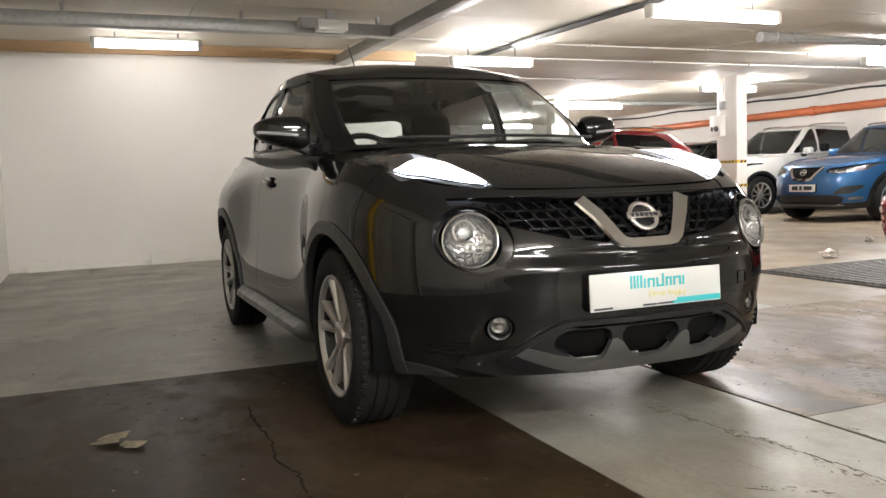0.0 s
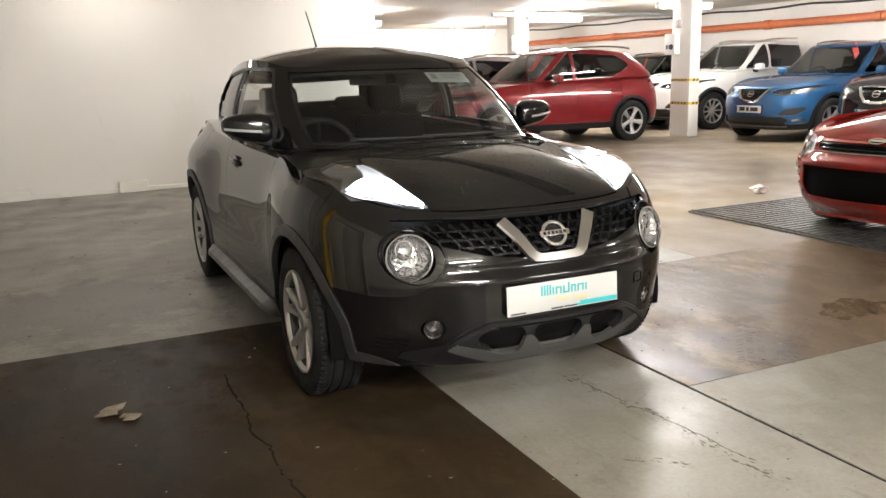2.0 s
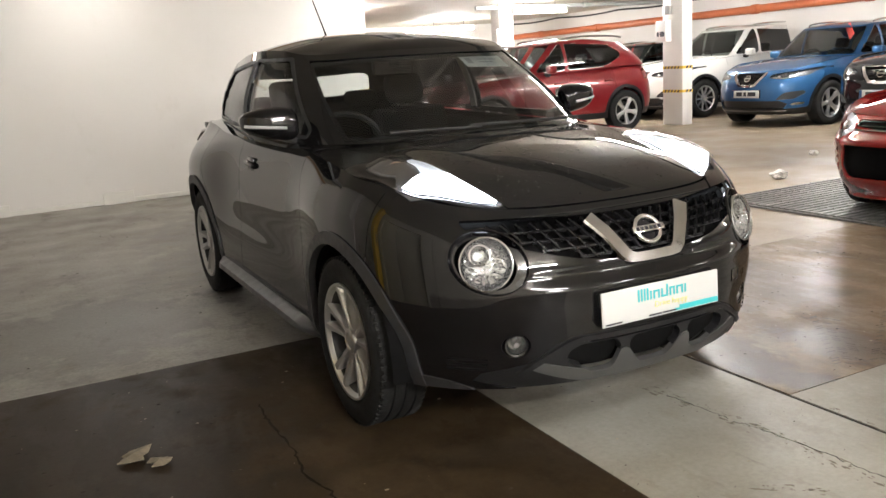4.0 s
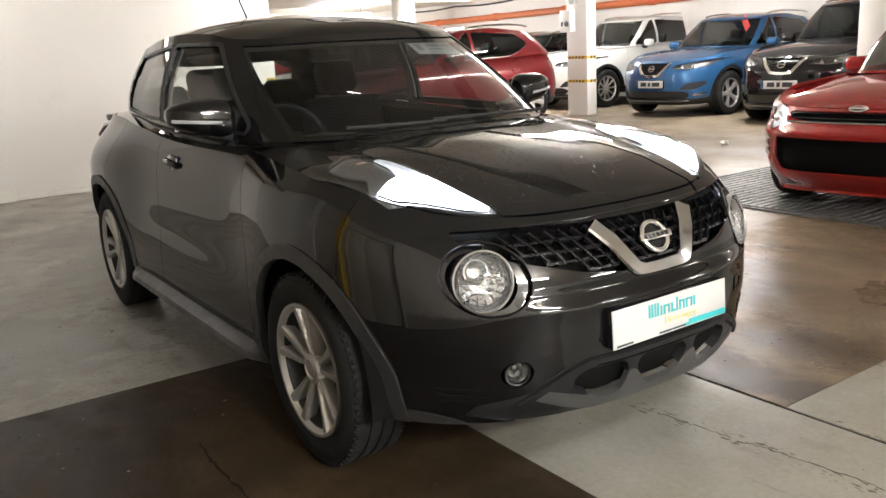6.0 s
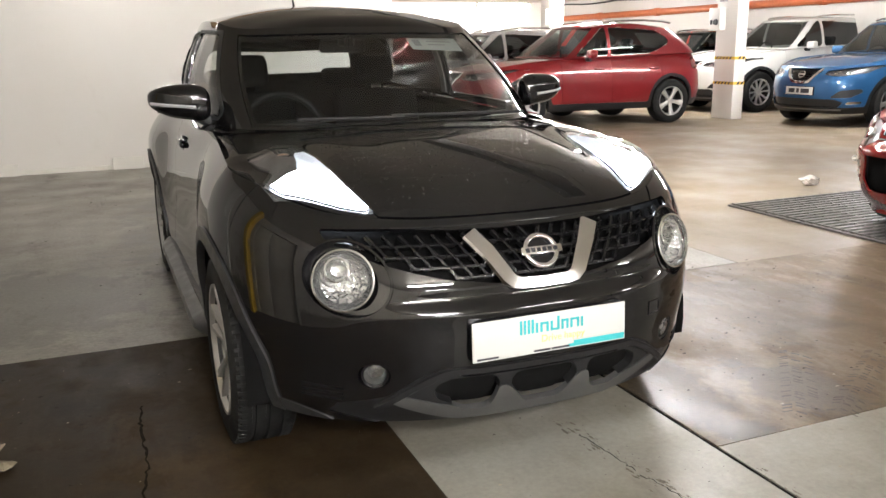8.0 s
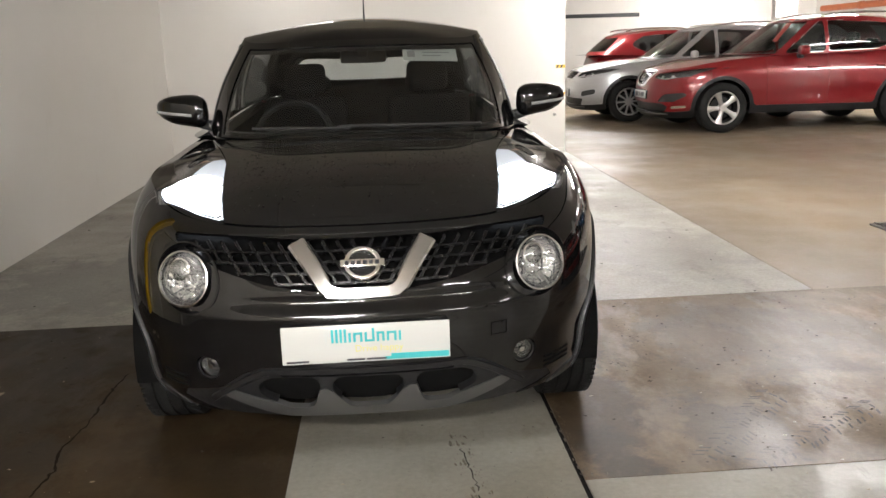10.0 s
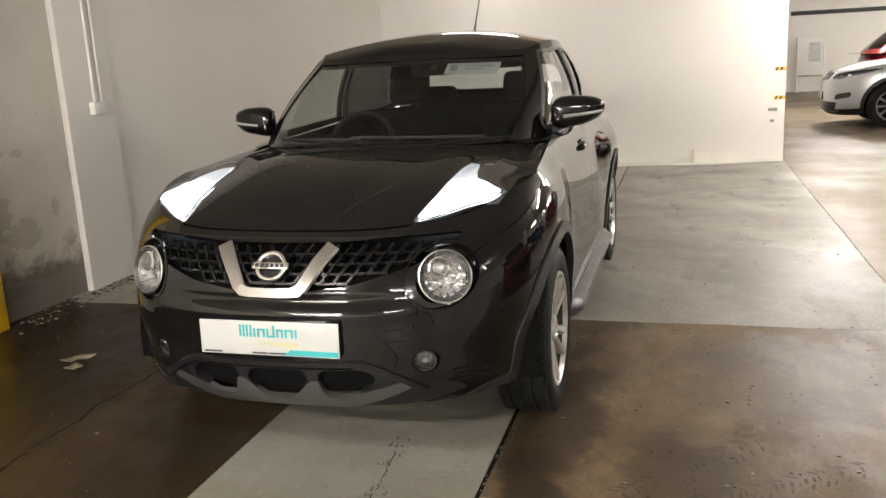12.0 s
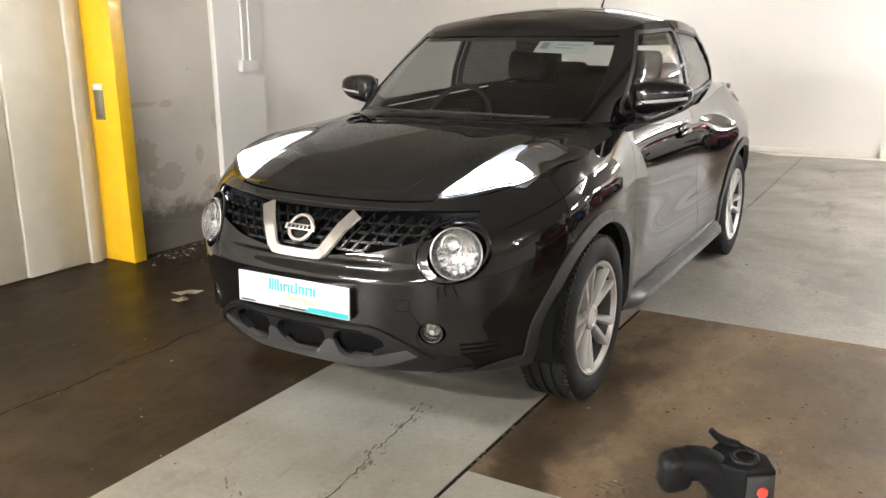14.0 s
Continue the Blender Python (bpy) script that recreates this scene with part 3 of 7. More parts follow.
def wheel_meshes(style, R, rim, width):
    key = (style, R, rim, width)
    if key in WHEELS:
        return WHEELS[key]
    h = width / 2
    got = {}

    def mesh_of(bm, name, mat, angle=35.0):
        me = bpy.data.meshes.new(name)
        bmesh.ops.recalc_face_normals(bm, faces=bm.faces)
        bm.to_mesh(me)
        bm.free()
        me.polygons.foreach_set("use_smooth", [True] * len(me.polygons))
        me.set_sharp_from_angle(angle=radians(angle))
        me.materials.append(mat)
        return me

    # tyre: side walls, shoulders and a tread with grooves; outer face towards +x
    prof = [(-h * 0.8, rim + 0.005), (-h, rim + 0.035), (-h * 1.02, rim + (R - rim) * 0.55), (-h * 0.93, R - 0.018), (-h * 0.78, R - 0.003)]
    for g in (-0.42, 0.0, 0.42):
        prof += [(h * (g - 0.07), R), (h * (g - 0.05), R - 0.008), (h * (g + 0.05), R - 0.008), (h * (g + 0.07), R)]
    prof += [(h * 0.78, R - 0.003), (h * 0.93, R - 0.018), (h * 1.02, rim + (R - rim) * 0.55), (h * 1.0, rim + 0.03), (h * 0.9, rim + 0.008), (h * 0.8, rim)]
    bm = lathe(prof, 72, caps=False)
    for k in range(72):
        a = 2 * math.pi * k / 72
        m = Matrix.Rotation(a, 4, "X")
        for sx in (-1, 1):
            vs = add_box(bm, (sx * h * 0.72 - 0.012, -0.004, R - 0.012), (sx * h * 0.72 + 0.018 * (1 if sx > 0 else 1), 0.008, R - 0.0005))
            bmesh.ops.transform(bm, matrix=m, verts=vs)
    got["tyre"] = mesh_of(bm, "tyre", M_RUBBER)
    # barrel and lip; the barrel's dark colour imitates shade behind the spokes
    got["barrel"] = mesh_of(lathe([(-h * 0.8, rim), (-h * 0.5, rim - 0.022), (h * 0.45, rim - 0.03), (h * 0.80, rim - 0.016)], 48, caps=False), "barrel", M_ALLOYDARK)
    prof = [(h * 0.80, rim - 0.016), (h * 0.86, rim - 0.012), (h * 0.96, rim - 0.004), (h * 0.97, rim + 0.006), (h * 0.85, rim + 0.007)]
    got["rim"] = mesh_of(lathe(prof, 72, caps=False), "rim", M_ALLOY)
    # brake disc darkened the same way
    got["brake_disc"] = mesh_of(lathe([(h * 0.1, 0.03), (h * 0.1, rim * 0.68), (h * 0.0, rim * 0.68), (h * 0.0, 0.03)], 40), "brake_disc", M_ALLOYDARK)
    # black disc added to keep the gaps between the spokes dark
    got["gap_shade_disc"] = mesh_of(lathe([(-h * 0.3, 0.0), (-h * 0.3, rim * 0.98)], 40, caps=False), "gap_shade_disc", M_DARKHOLE)
    got["hub_cap"] = mesh_of(lathe([(h * 0.55, 0.055), (h * 0.8, 0.05), (h * 0.84, 0.034), (h * 0.80, 0.03), (h * 0.80, 0.0)], 28), "hub_cap", M_ALLOY)
    # one spoke: a tapered bar with a ridge, running outwards along +z
    bm = bmesh.new()
    if style == "twin":
        rows = ((0.03, 0.014, 0.66, 0.30), (rim * 0.35, 0.0125, 0.76, 0.36), (rim * 0.65, 0.0145, 0.84, 0.45), (rim - 0.008, 0.021, 0.93, 0.55))
    elif style == "five":
        rows = ((0.035, 0.036, 0.72, 0.40), (rim * 0.4, 0.028, 0.82, 0.5), (rim * 0.7, 0.034, 0.86, 0.55), (rim - 0.008, 0.052, 0.9, 0.6))
    else:
        rows = ((0.035, 0.02, 0.72, 0.40), (rim * 0.4, 0.014, 0.82, 0.5), (rim * 0.7, 0.014, 0.86, 0.55), (rim - 0.008, 0.02, 0.9, 0.6))
    ring = []
    for r, w, top, low in rows:
        ring.append([bm.verts.new((x, s, r)) for s, x in ((-w, h * low), (-w, h * (top - 0.1)), (-w * 0.55, h * top), (w * 0.55, h * top), (w, h * (top - 0.1)), (w, h * low))])
    for r0, r1 in zip(ring, ring[1:]):
        for k in range(6):
            bm.faces.new((r0[k], r0[(k + 1) % 6], r1[(k + 1) % 6], r1[k]))
    bm.faces.new(ring[0])
    bm.faces.new(ring[-1])
    got["spoke"] = mesh_of(bm, "spoke", M_ALLOY, 50.0)
    got["valve"] = mesh_of(lathe([(h * 0.5, 0.0), (h * 0.5, 0.004), (h * 0.72, 0.004), (h * 0.72, 0.0)], 8, Matrix.Translation((0, 0.03, rim - 0.035))), "valve", M_RUBBER)
    WHEELS[key] = got
    return got


def add_wheels(car, shape, style, R, rim, width, track):
    got = wheel_meshes(style, R, rim, width)
    count = {"twin": 5, "five": 5, "ten": 10}[style]
    for side in (-1, 1):
        for i, axle in enumerate(shape.axles):
            w = new("wheel", got["rim"])
            w.parent = car
            spin = 12 + 23 * i + 9 * side
            w.matrix_basis = Matrix.Translation((side * track, axle, R)) @ Matrix.Rotation(0 if side > 0 else math.pi, 4, "Z") @ Matrix.Rotation(radians(spin), 4, "X")
            for name in ("tyre", "barrel", "brake_disc", "gap_shade_disc", "hub_cap", "valve"):
                new(name, got[name]).parent = w
            for k in range(count):
                for off in ((-12.5, 12.5) if style == "twin" else (0,)):
                    sp = new("spoke", got["spoke"])
                    sp.parent = w
                    sp.matrix_basis = Matrix.Rotation(radians(360 / count * k + off), 4, "X")


# ---------- cabin contents ----------
def add_seat(car, x, y, wide=0.5, z=0.55, tag=True):
    t = Matrix.Translation((x, y, z))
    w = wide / 2
    bm = box((-w, -0.27, -0.12), (w, 0.25, 0.08), 0.05, t, 3)
    part("seat_cushion", bm, M_SEAT, car)
    lean = t @ Matrix.Translation((0, 0.22, 0.02)) @ Matrix.Rotation(radians(-16), 4, "X")
    bm = box((-w, -0.06, 0), (w, 0.07, 0.57), 0.05, lean, 3)
    part("seat_back", bm, M_SEAT, car)
    if wide < 0.8:
        bm = box((-0.125, -0.045, 0.60), (0.125, 0.055, 0.78), 0.045, lean, 3)
        for s in (-0.05, 0.05):
            add_tube(bm, [lean @ Vector((s, 0, 0.55)), lean @ Vector((s, 0, 0.70))], 0.007, 6)
        part("headrest", bm, M_SEAT, car)


def add_cabin(car, shape, wheel_side, y0, z0, w):
    """Dashboard, steering wheel, seats and mirror behind the windscreen."""
    bm = bmesh.new()
    n = 15
    rows = []
    for k in range(n):
        x = -w + 2 * w * k / (n - 1)
        c = 1 - (x / w) ** 2
        hood = 0.035 * math.exp(-(((x - wheel_side * 0.36) / 0.2) ** 2))
        rows.append([bm.verts.new(p) for p in ((x, y0 - 0.16 * c - 0.02, z0 - 0.02), (x, y0 + 0.18, z0 + 0.012 + hood), (x, y0 + 0.36, z0 - 0.01 + hood), (x, y0 + 0.42, z0 - 0.08), (x, y0 + 0.36, z0 - 0.3), (x, y0 + 0.3, z0 - 0.5))])
    for a, b in zip(rows, rows[1:]):
        for k in range(5):
            bm.faces.new((a[k], b[k], b[k + 1], a[k + 1]))
    part("dashboard", bm, M_DASH, car)
    m = Matrix.Translation((wheel_side * 0.36, y0 + 0.52, z0 - 0.02)) @ Matrix.Rotation(radians(-26), 4, "X")
    ring = [m @ Vector((0.185 * math.cos(a), 0, 0.185 * math.sin(a))) for a in np.linspace(0, 2 * math.pi, 33)[:-1]]
    bm = tube(ring, 0.015, 8, True)
    add_box(bm, (-0.07, -0.03, -0.06), (0.07, 0.015, 0.05), 0.02, m)
    for a in (0, math.pi, -math.pi / 2):
        add_tube(bm, [m @ Vector((0.05 * math.cos(a), 0, 0.05 * math.sin(a))), m @ Vector((0.18 * math.cos(a), 0, 0.18 * math.sin(a)))], 0.016, 6)
    part("steering_wheel", bm, M_DASH, car)
    for x in (-0.37, 0.37):
        add_seat(car, x, y0 + 1.02)
    add_seat(car, 0, y0 + 1.85, 1.22, 0.58)
    for x in (-0.38, 0.38):
        lean = Matrix.Translation((x, y0 + 2.2, 1.09))
        part("headrest", box((-0.12, -0.05, 0), (0.12, 0.05, 0.13), 0.04, lean, 3), M_SEAT, car)


# ---------- the generic parked car ----------
def parked_car(name, label, mat, group, m, shape, spec):
    car = thing(name, label, "car", m, group)
    a, b = shape.axles
    R = shape.wheel
    us = np.concatenate([np.linspace(0, 0.4, 34), np.linspace(0.4, 0.8, 40)[1:], np.linspace(0.8, 1.0, 14)[1:]])
    S = sheet(shape.lower, us, np.linspace(0, 1, 30))
    for axle in (a, b):
        S = S.keep(-disc_field(S, axle, R, R + 0.045))
    ring = np.minimum(disc_field(S, a, R, R + 0.095), disc_field(S, b, R, R + 0.095))
    clad = np.minimum(ring, S.z - spec["clad"](S.U[:, 0]))
    trim, S = S.split(clad)
    trim.moved(0.006).both().put("lower_cladding", M_LOWER, car, 0.03)
    # inner dark shell stops light from passing behind the panels
    inner = sheet(shape.lower, us[::2], np.linspace(0.02, 1, 10))
    for axle in (a, b):
        inner = inner.keep(-disc_field(inner, axle, R, R + 0.05))
    inner.moved(-0.05).both().put("light_block_shell", M_DARKHOLE, car)
    # nose openings and lamps
    front = S.U[:, 0] < 0.4
    for kind, poly, r in spec["nose"]:
        f = np.where(S.U[:, 0] < 0.42, poly_field(S.x, S.z, poly, r), 1.0)
        cutout, S = S.split(f)
        if kind == "lamp":
            cutout.moved(-0.035).pair("headlamp_reflector", M_LAMPDARK if spec["deep"] else M_LAMPBLACK, car)
            lens = cutout.moved(0.003).pair("headlamp_lens", M_LENS, car)
            for px, pz, pr in spec["projectors"]:
                for sx in (-1, 1):
                    p, nrm = shape.fpt(px, pz, -0.020)
                    mm = frame_from((nrm.x * sx, nrm.y, nrm.z), (p.x * sx, p.y, p.z)) @ Matrix.Scale(pr / 0.04, 4)
                    part("projector", lathe([(0.0, 0.0), (-0.012, 0.02), (-0.004, 0.034), (0.01, 0.04)], 20, mm, "Y", False), M_CHROME, car)
            if spec["brow"]:
                for sx in (-1, 1):
                    part("lamp_brow", strip_on(shape, [(sx * q, z_) for q, z_ in spec["brow"]], 0.010, -0.006, 0.008), M_CHROME, car)
        elif kind == "grille":
            cutout.moved(-0.03).both().put("grille_backing", M_GLOSSBLACK, car)
            zs = [z for _, z in poly]
            xs = [x for x, _ in poly]
            for z in np.arange(min(zs) + 0.025, max(zs), 0.034):
                line = [x for x in np.linspace(0, max(xs), 40) if poly_field(np.array([x]), np.array([z]), poly, r - 0.006)[0] < 0]
                if len(line) > 2:
                    path = [(x, z) for x in np.linspace(-max(line), max(line), 21)]
                    part("grille_bar", strip_on(shape, path, 0.010, -0.006, 0.02), M_GLOSSBLACK, car)
        elif kind == "black":
            if min(x for x, _ in poly) < 0:
                cutout.moved(-0.03).both().put("intake", M_DARKHOLE if spec.get("deep") else M_PLASTIC, car, 0.01)
            else:
                cutout.moved(-0.012).pair("intake", M_PLASTIC, car, 0.01)
        elif kind == "hole":
            cutout.moved(-0.05).pair("intake_cavity", M_DARKHOLE, car)
        elif kind == "fog":
            cutout.moved(-0.01).pair("fog_lamp", M_SATIN, car)
    # panels between shut lines
    doors = spec["doors"]
    side = S.U[:, 0]
    nosep, rest = S.split(S.y - (a - 0.18), 0.002)
    nosep.both().put("front_bumper", mat, car, 0.012)
    wing, rest = rest.split(rest.y - doors[0], 0.002)
    wing.pair("wing", mat, car, 0.012)
    d1, rest = rest.split(rest.y - doors[1], 0.002)
    d1.pair("front_door", mat, car, 0.012)
    d2, rest = rest.split(rest.y - doors[2], 0.002)
    d2.pair("rear_door", mat, car, 0.012)
    rest.both().put("rear_quarter", mat, car, 0.012)
    # bonnet
    ua = shape.u_at(shape.cowl[0])
    B = sheet(shape.bonnet, np.linspace(0, 0.4, 30), np.linspace(0.008, 1, 16))
    B.both().put("bonnet", mat, car, 0.01)
    sheet(shape.wing_top, np.linspace(0.4, ua, 12), np.linspace(0, 1, 3)).pair("wing_top", mat, car)
    # cabin
    C = sheet(shape.cabin, np.linspace(0, 1, 72), np.linspace(0, 1, 20))
    lid = sheet(shape.lid, np.linspace(0, 1, 40), np.linspace(0, 1, 9)).both()
    lid.put("roof", spec.get("roofmat", mat), car, 0.015)
    w, C = C.split(np.maximum(C.U[:, 0] - spec["screen"], np.maximum(0.03 - C.U[:, 1], C.U[:, 1] - 0.95)))
    w.moved(-0.004).both().put("windscreen", M_SCREEN, car)
    for poly in spec["windows"]:
        f = np.where(C.x > 0.3, poly_field(C.y, C.z, poly, 0.02), 1.0)
        frame_, _ = C.split(np.where(C.x > 0.3, np.maximum(poly_field(C.y, C.z, poly, 0.032), -f), 1.0))
        for piece in frame_.islands():
            piece.moved(0.003).pair("window_trim", spec.get("trimmat", M_GLOSSBLACK), car, 0.008)
        pane, C = C.split(f)
        pane.moved(-0.006).pair("side_window", M_TINT, car)
    back, C = C.split(np.maximum(0.86 - C.U[:, 0], np.maximum(0.2 - C.U[:, 1], C.U[:, 1] - 0.9)))
    back.moved(-0.004).both().put("rear_window", M_TINT, car)
    C.both().put("cabin_frame", mat, car, 0.015)
    belt = sheet(lambda u, s: tuple(c if i != 0 and i != 1 else c * (1 - 0.35 * s) for i, c in enumerate(shape.cabin(u, 0 * u))), np.linspace(0, 1, 40), np.linspace(-0.28, 0.05, 2))
    belt.both().put("waist_rail", M_GLOSSBLACK, car)
    # lamps at the back
    f = np.maximum(np.maximum(spec["tail"][0] - S.z, S.z - spec["tail"][1]), b + 0.42 - S.y)
    S.keep(np.where(S.x > 0.5, f, 1)).moved(0.006).pair("tail_lamp", M_REDLENS, car, 0.01)
    # mirrors, handles, plate, badge
    mx, my, mz = spec["mirror"]
    for sx in (-1, 1):
        mm = Matrix.Translation((sx * mx, my, mz)) @ Matrix.Rotation(radians(-8 * sx), 4, "Z")
        bm = box((-0.105, -0.06, -0.066), (0.105, 0.06, 0.066), 0.045, mm, 4)
        mirror = part("door_mirror", bm, mat, car)
        part("mirror_arm", box((-0.1 - 0.02, -0.03, -0.11), (0.02, 0.03, -0.05), 0.02, Matrix.Translation((sx * (mx - 0.09) + (0.05 if sx < 0 else 0), my + 0.02, mz))), M_PLASTIC, mirror)
    for y in spec["handles"]:
        x = float(shape.half(y, 0.86))
        for sx in (-1, 1):
            part("door_handle", box((sx * x - 0.015, y - 0.09, 0.85), (sx * x + 0.02, y + 0.09, 0.885), 0.012), mat, car)
    if spec["plate"]:
        add_plate(car, shape, spec["plate"], 0.52, 0.112, False)
    for bm, mt, nm in spec["extras"](shape):
        part(nm, bm, mt, car)
    add_wheels(car, shape, spec["rimstyle"], R, spec["rim"], 0.225, spec["track"])
    y0 = shape.cowl[1]
    add_cabin(car, shape, -1, y0 + 0.22, shape.cowl[2] - 0.04, 0.6)
    return car


def bars_on(bm, m, x0, x1, z, h, parts=None, y=-0.0012):
    """Short dark bars in place of writing."""
    for a, b in parts or ((x0, x1),):
        add_box(bm, (a, y, z - h / 2), (b, y + 0.001, z + h / 2), 0, m)


def add_plate(car, shape, z, w, h, dealer):
    p, nrm = shape.fpt(0, z, 0.012)
    m = frame_from((0, -1, 0.03), p)
    holder = part("number_plate", box((-w / 2 - 0.008, 0.001, -h / 2 - 0.008), (w / 2 + 0.008, 0.045, h / 2 + 0.008), 0.006, m), M_GLOSSBLACK, car, "white number plate in a black holder")
    part("plate_face", box((-w / 2, -0.003, -h / 2), (w / 2, 0.002, h / 2), 0.0015, m), M_PLATE, holder)
    bm = bmesh.new()
    m2 = m @ Matrix.Translation((0, -0.0025, 0))
    bars_on(bm, m2, 0, 0, 0.0, 0.062, ((-0.17, -0.06), (-0.03, 0.02), (0.05, 0.2)))
    part("plate_marking", bm, M_INK, holder)
    bm = box((-w / 2 + 0.002, -0.0035, -h / 2 + 0.002), (-w / 2 + 0.04, -0.002, h / 2 - 0.002), 0, m)
    part("plate_band", bm, M_BLUE, holder)
    return holder


# ---------- the garage ----------
def structure(name, bm, mat, label, category="structure", smooth=False):
    return tagged(part(name, bm, mat, None, label, smooth), label, category, kind="structure")


def floor_slab(name, x0, y0, x1, y1, mat, label, z=0.0):
    bm = bmesh.new()
    add_box(bm, (x0, y0, z - 0.12), (x1, y1, z), 0.0)
    return structure(name, bm, mat, label, "floor")


XL, XR, YB, YF, YN = -2.54, 13.2, 6.28, 20.6, -13.0
structure("ground", box((XL - 2, YN - 1, -0.3), (XR + 1, YF + 1, -0.125)), M_SEALBLACK, "dark ground beneath the concrete floor slabs", "ground")
floor_slab("floor_1", XL - 0.4, -0.124, 0.652, YB + 0.05, M_FLOOR_GREY, "grey painted concrete floor bay with scuffs and stains")
floor_slab("floor_2", 0.667, -0.124, 2.47, YB + 0.05, M_FLOOR_GREY, "grey painted concrete floor bay beside a dark joint")
floor_slab("floor_3", XL - 0.4, YN, -0.29, -0.128, M_FLOOR_DARK, "damp dark brown concrete floor with dirt")
floor_slab("floor_4", -0.29, YN, 0.677, -0.128, M_FLOOR_STRIP, "pale grey concrete strip running under the black car")
floor_slab("floor_5", 0.695, -2.045, XR, -0.128, M_FLOOR_BROWN, "polished brown stained concrete floor with oil marks")
floor_slab("floor_6", 0.695, YN, XR, -2.049, M_FLOOR_STRIP, "pale worn concrete slab beside the floor joint")
structure("floor_joint", box((0.6775, YN, -0.05), (0.6945, -0.130, -0.004)), M_SEALBLACK, "black sealant in the joint between floor slabs", "joint")
floor_slab("floor_7", 2.474, -0.128, XR, YB + 0.05, M_FLOOR_AISLE, "polished brown concrete drive aisle reflecting the lamps")
floor_slab("floor_8", XL - 0.4, YB + 0.054, XR, YF, M_FLOOR_AISLE, "brown concrete parking floor behind the white wall")

# walls
structure("wall_back", box((XL - 0.3, YB, 0), (2.455, YB + 0.2, CEIL)), M_WALL, "smooth white painted wall behind the black car", "wall")
structure("wall_left", box((XL - 0.3, 0.115, 0), (XL, YB, CEIL)), M_WALL, "smooth white painted side wall", "wall")
structure("wall_left_raw", box((XL - 0.3, -0.75, 0), (XL - 0.012, 0.115, CEIL)), M_RAW, "bare grey rendered wall with stains and patches", "wall")
structure("wall_pilaster", box((XL - 0.01, 0.119, 0), (XL + 0.03, 0.605, CEIL), 0.004), M_WALL, "shallow white pilaster carrying two conduits", "wall")
structure("wall_left_front", box((XL - 0.5, YN, 0), (XL - 0.18, -2.35, CEIL)), M_RAW, "bare grey rendered wall beyond the metal door", "wall")
structure("wall_near", box((XL - 0.5, YN - 0.2, 0), (XR, YN, CEIL)), M_WALL_FAR, "plain white painted end wall", "wall")
structure("wall_right", box((XR, YN - 0.2, 0), (XR + 0.2, YF + 0.2, CEIL)), M_WALL_FAR, "white painted block wall behind parked cars", "wall")
structure("wall_far", box((2.0, YF, 0), (XR, YF + 0.2, CEIL)), M_WALL_FAR, "white painted far wall with a black rail", "wall")
structure("wall_far_side", box((2.2, YB + 0.2, 0), (2.455, YF, CEIL)), M_WALL_FAR, "white painted return wall", "wall")
structure("trim_top", box((XL + 0.002, YB - 0.06, 2.475), (2.455, YB - 0.001, CEIL - 0.002), 0.004), M_TAN, "stained tan timber plate along the wall head", "trim")
structure("baseboard", box((XL + 0.002, YB - 0.03, 0), (2.455, YB - 0.002, 0.055), 0.008), M_SKIRT, "white painted skirting along the wall foot", "baseboard")

# ceiling: precast planks with recessed joints
bm = bmesh.new()
y = YN
while y < YF:
    x = XL - 0.5
    while x < XR:
        add_box(bm, (x + 0.004, y + 0.004, CEIL), (min(x + 2.4, XR + 0.2) - 0.004, min(y + 1.2, YF + 0.2) - 0.004, CEIL + 0.03))
        x += 2.4
    y += 1.2
add_box(bm, (XL - 0.5, YN - 0.2, CEIL + 0.02), (XR + 0.2, YF + 0.2, CEIL + 0.2))
structure("ceiling", bm, M_CEIL, "white painted precast concrete plank ceiling", "ceiling")

# lift door, its frame and the yellow post
door = tagged(part("door_1", box((XL - 0.22, -1.352, 0.01), (XL - 0.18, -0.925, 2.1), 0.003), M_CREAM, None), "cream enamelled metal lift door, closed", "door", kind="structure")
part("door_leaf", box((XL - 0.24, -2.0, 0.01), (XL - 0.2, -1.36, 2.1), 0.003), M_CREAM, door)
bm = bmesh.new()
add_box(bm, (XL - 0.26, -0.92, 0), (XL - 0.16, -0.84, 2.18), 0.006)
add_box(bm, (XL - 0.26, -0.84, 0), (XL - 0.19, -0.70, 2.18), 0.004)
add_box(bm, (XL - 0.26, -2.08, 0), (XL - 0.13, -2.02, 2.18), 0.006)
add_box(bm, (XL - 0.26, -2.02, 2.12), (XL - 0.13, -0.92, 2.18), 0.006)
part("door_frame", bm, M_CREAM, door)
structure("wall_over_door", box((XL - 0.4, -2.36, 2.19), (XL - 0.15, -0.70, CEIL)), M_RAW, "bare rendered wall above the lift door", "wall")
structure("wall_beside_door", box((XL - 0.4, -2.34, 0), (XL - 0.16, -2.085, 2.185)), M_RAW, "bare rendered wall beside the lift door", "wall")
structure("wall_behind_door", box((XL - 0.6, -2.4, 0), (XL - 0.42, -0.7, CEIL)), M_RAW, "wall closing the lift shaft", "wall")
def wall_stain(y, z, ry, rz, seed, x=XL - 0.0105):
    """A thin ragged smear of dirt on the bare wall."""
    rng = np.random.default_rng(seed)
    bm = bmesh.new()
    ring = []
    for k in range(28):
        a = 2 * math.pi * k / 28
        q = 0.65 + 0.5 * rng.random()
        ring.append(bm.verts.new((x, y + ry * q * math.cos(a), z + rz * q * math.sin(a))))
    bm.faces.new(ring)
    structure("wall_stain", bm, M_SMEAR, "grey dirt smear on the bare rendered wall", "stain")


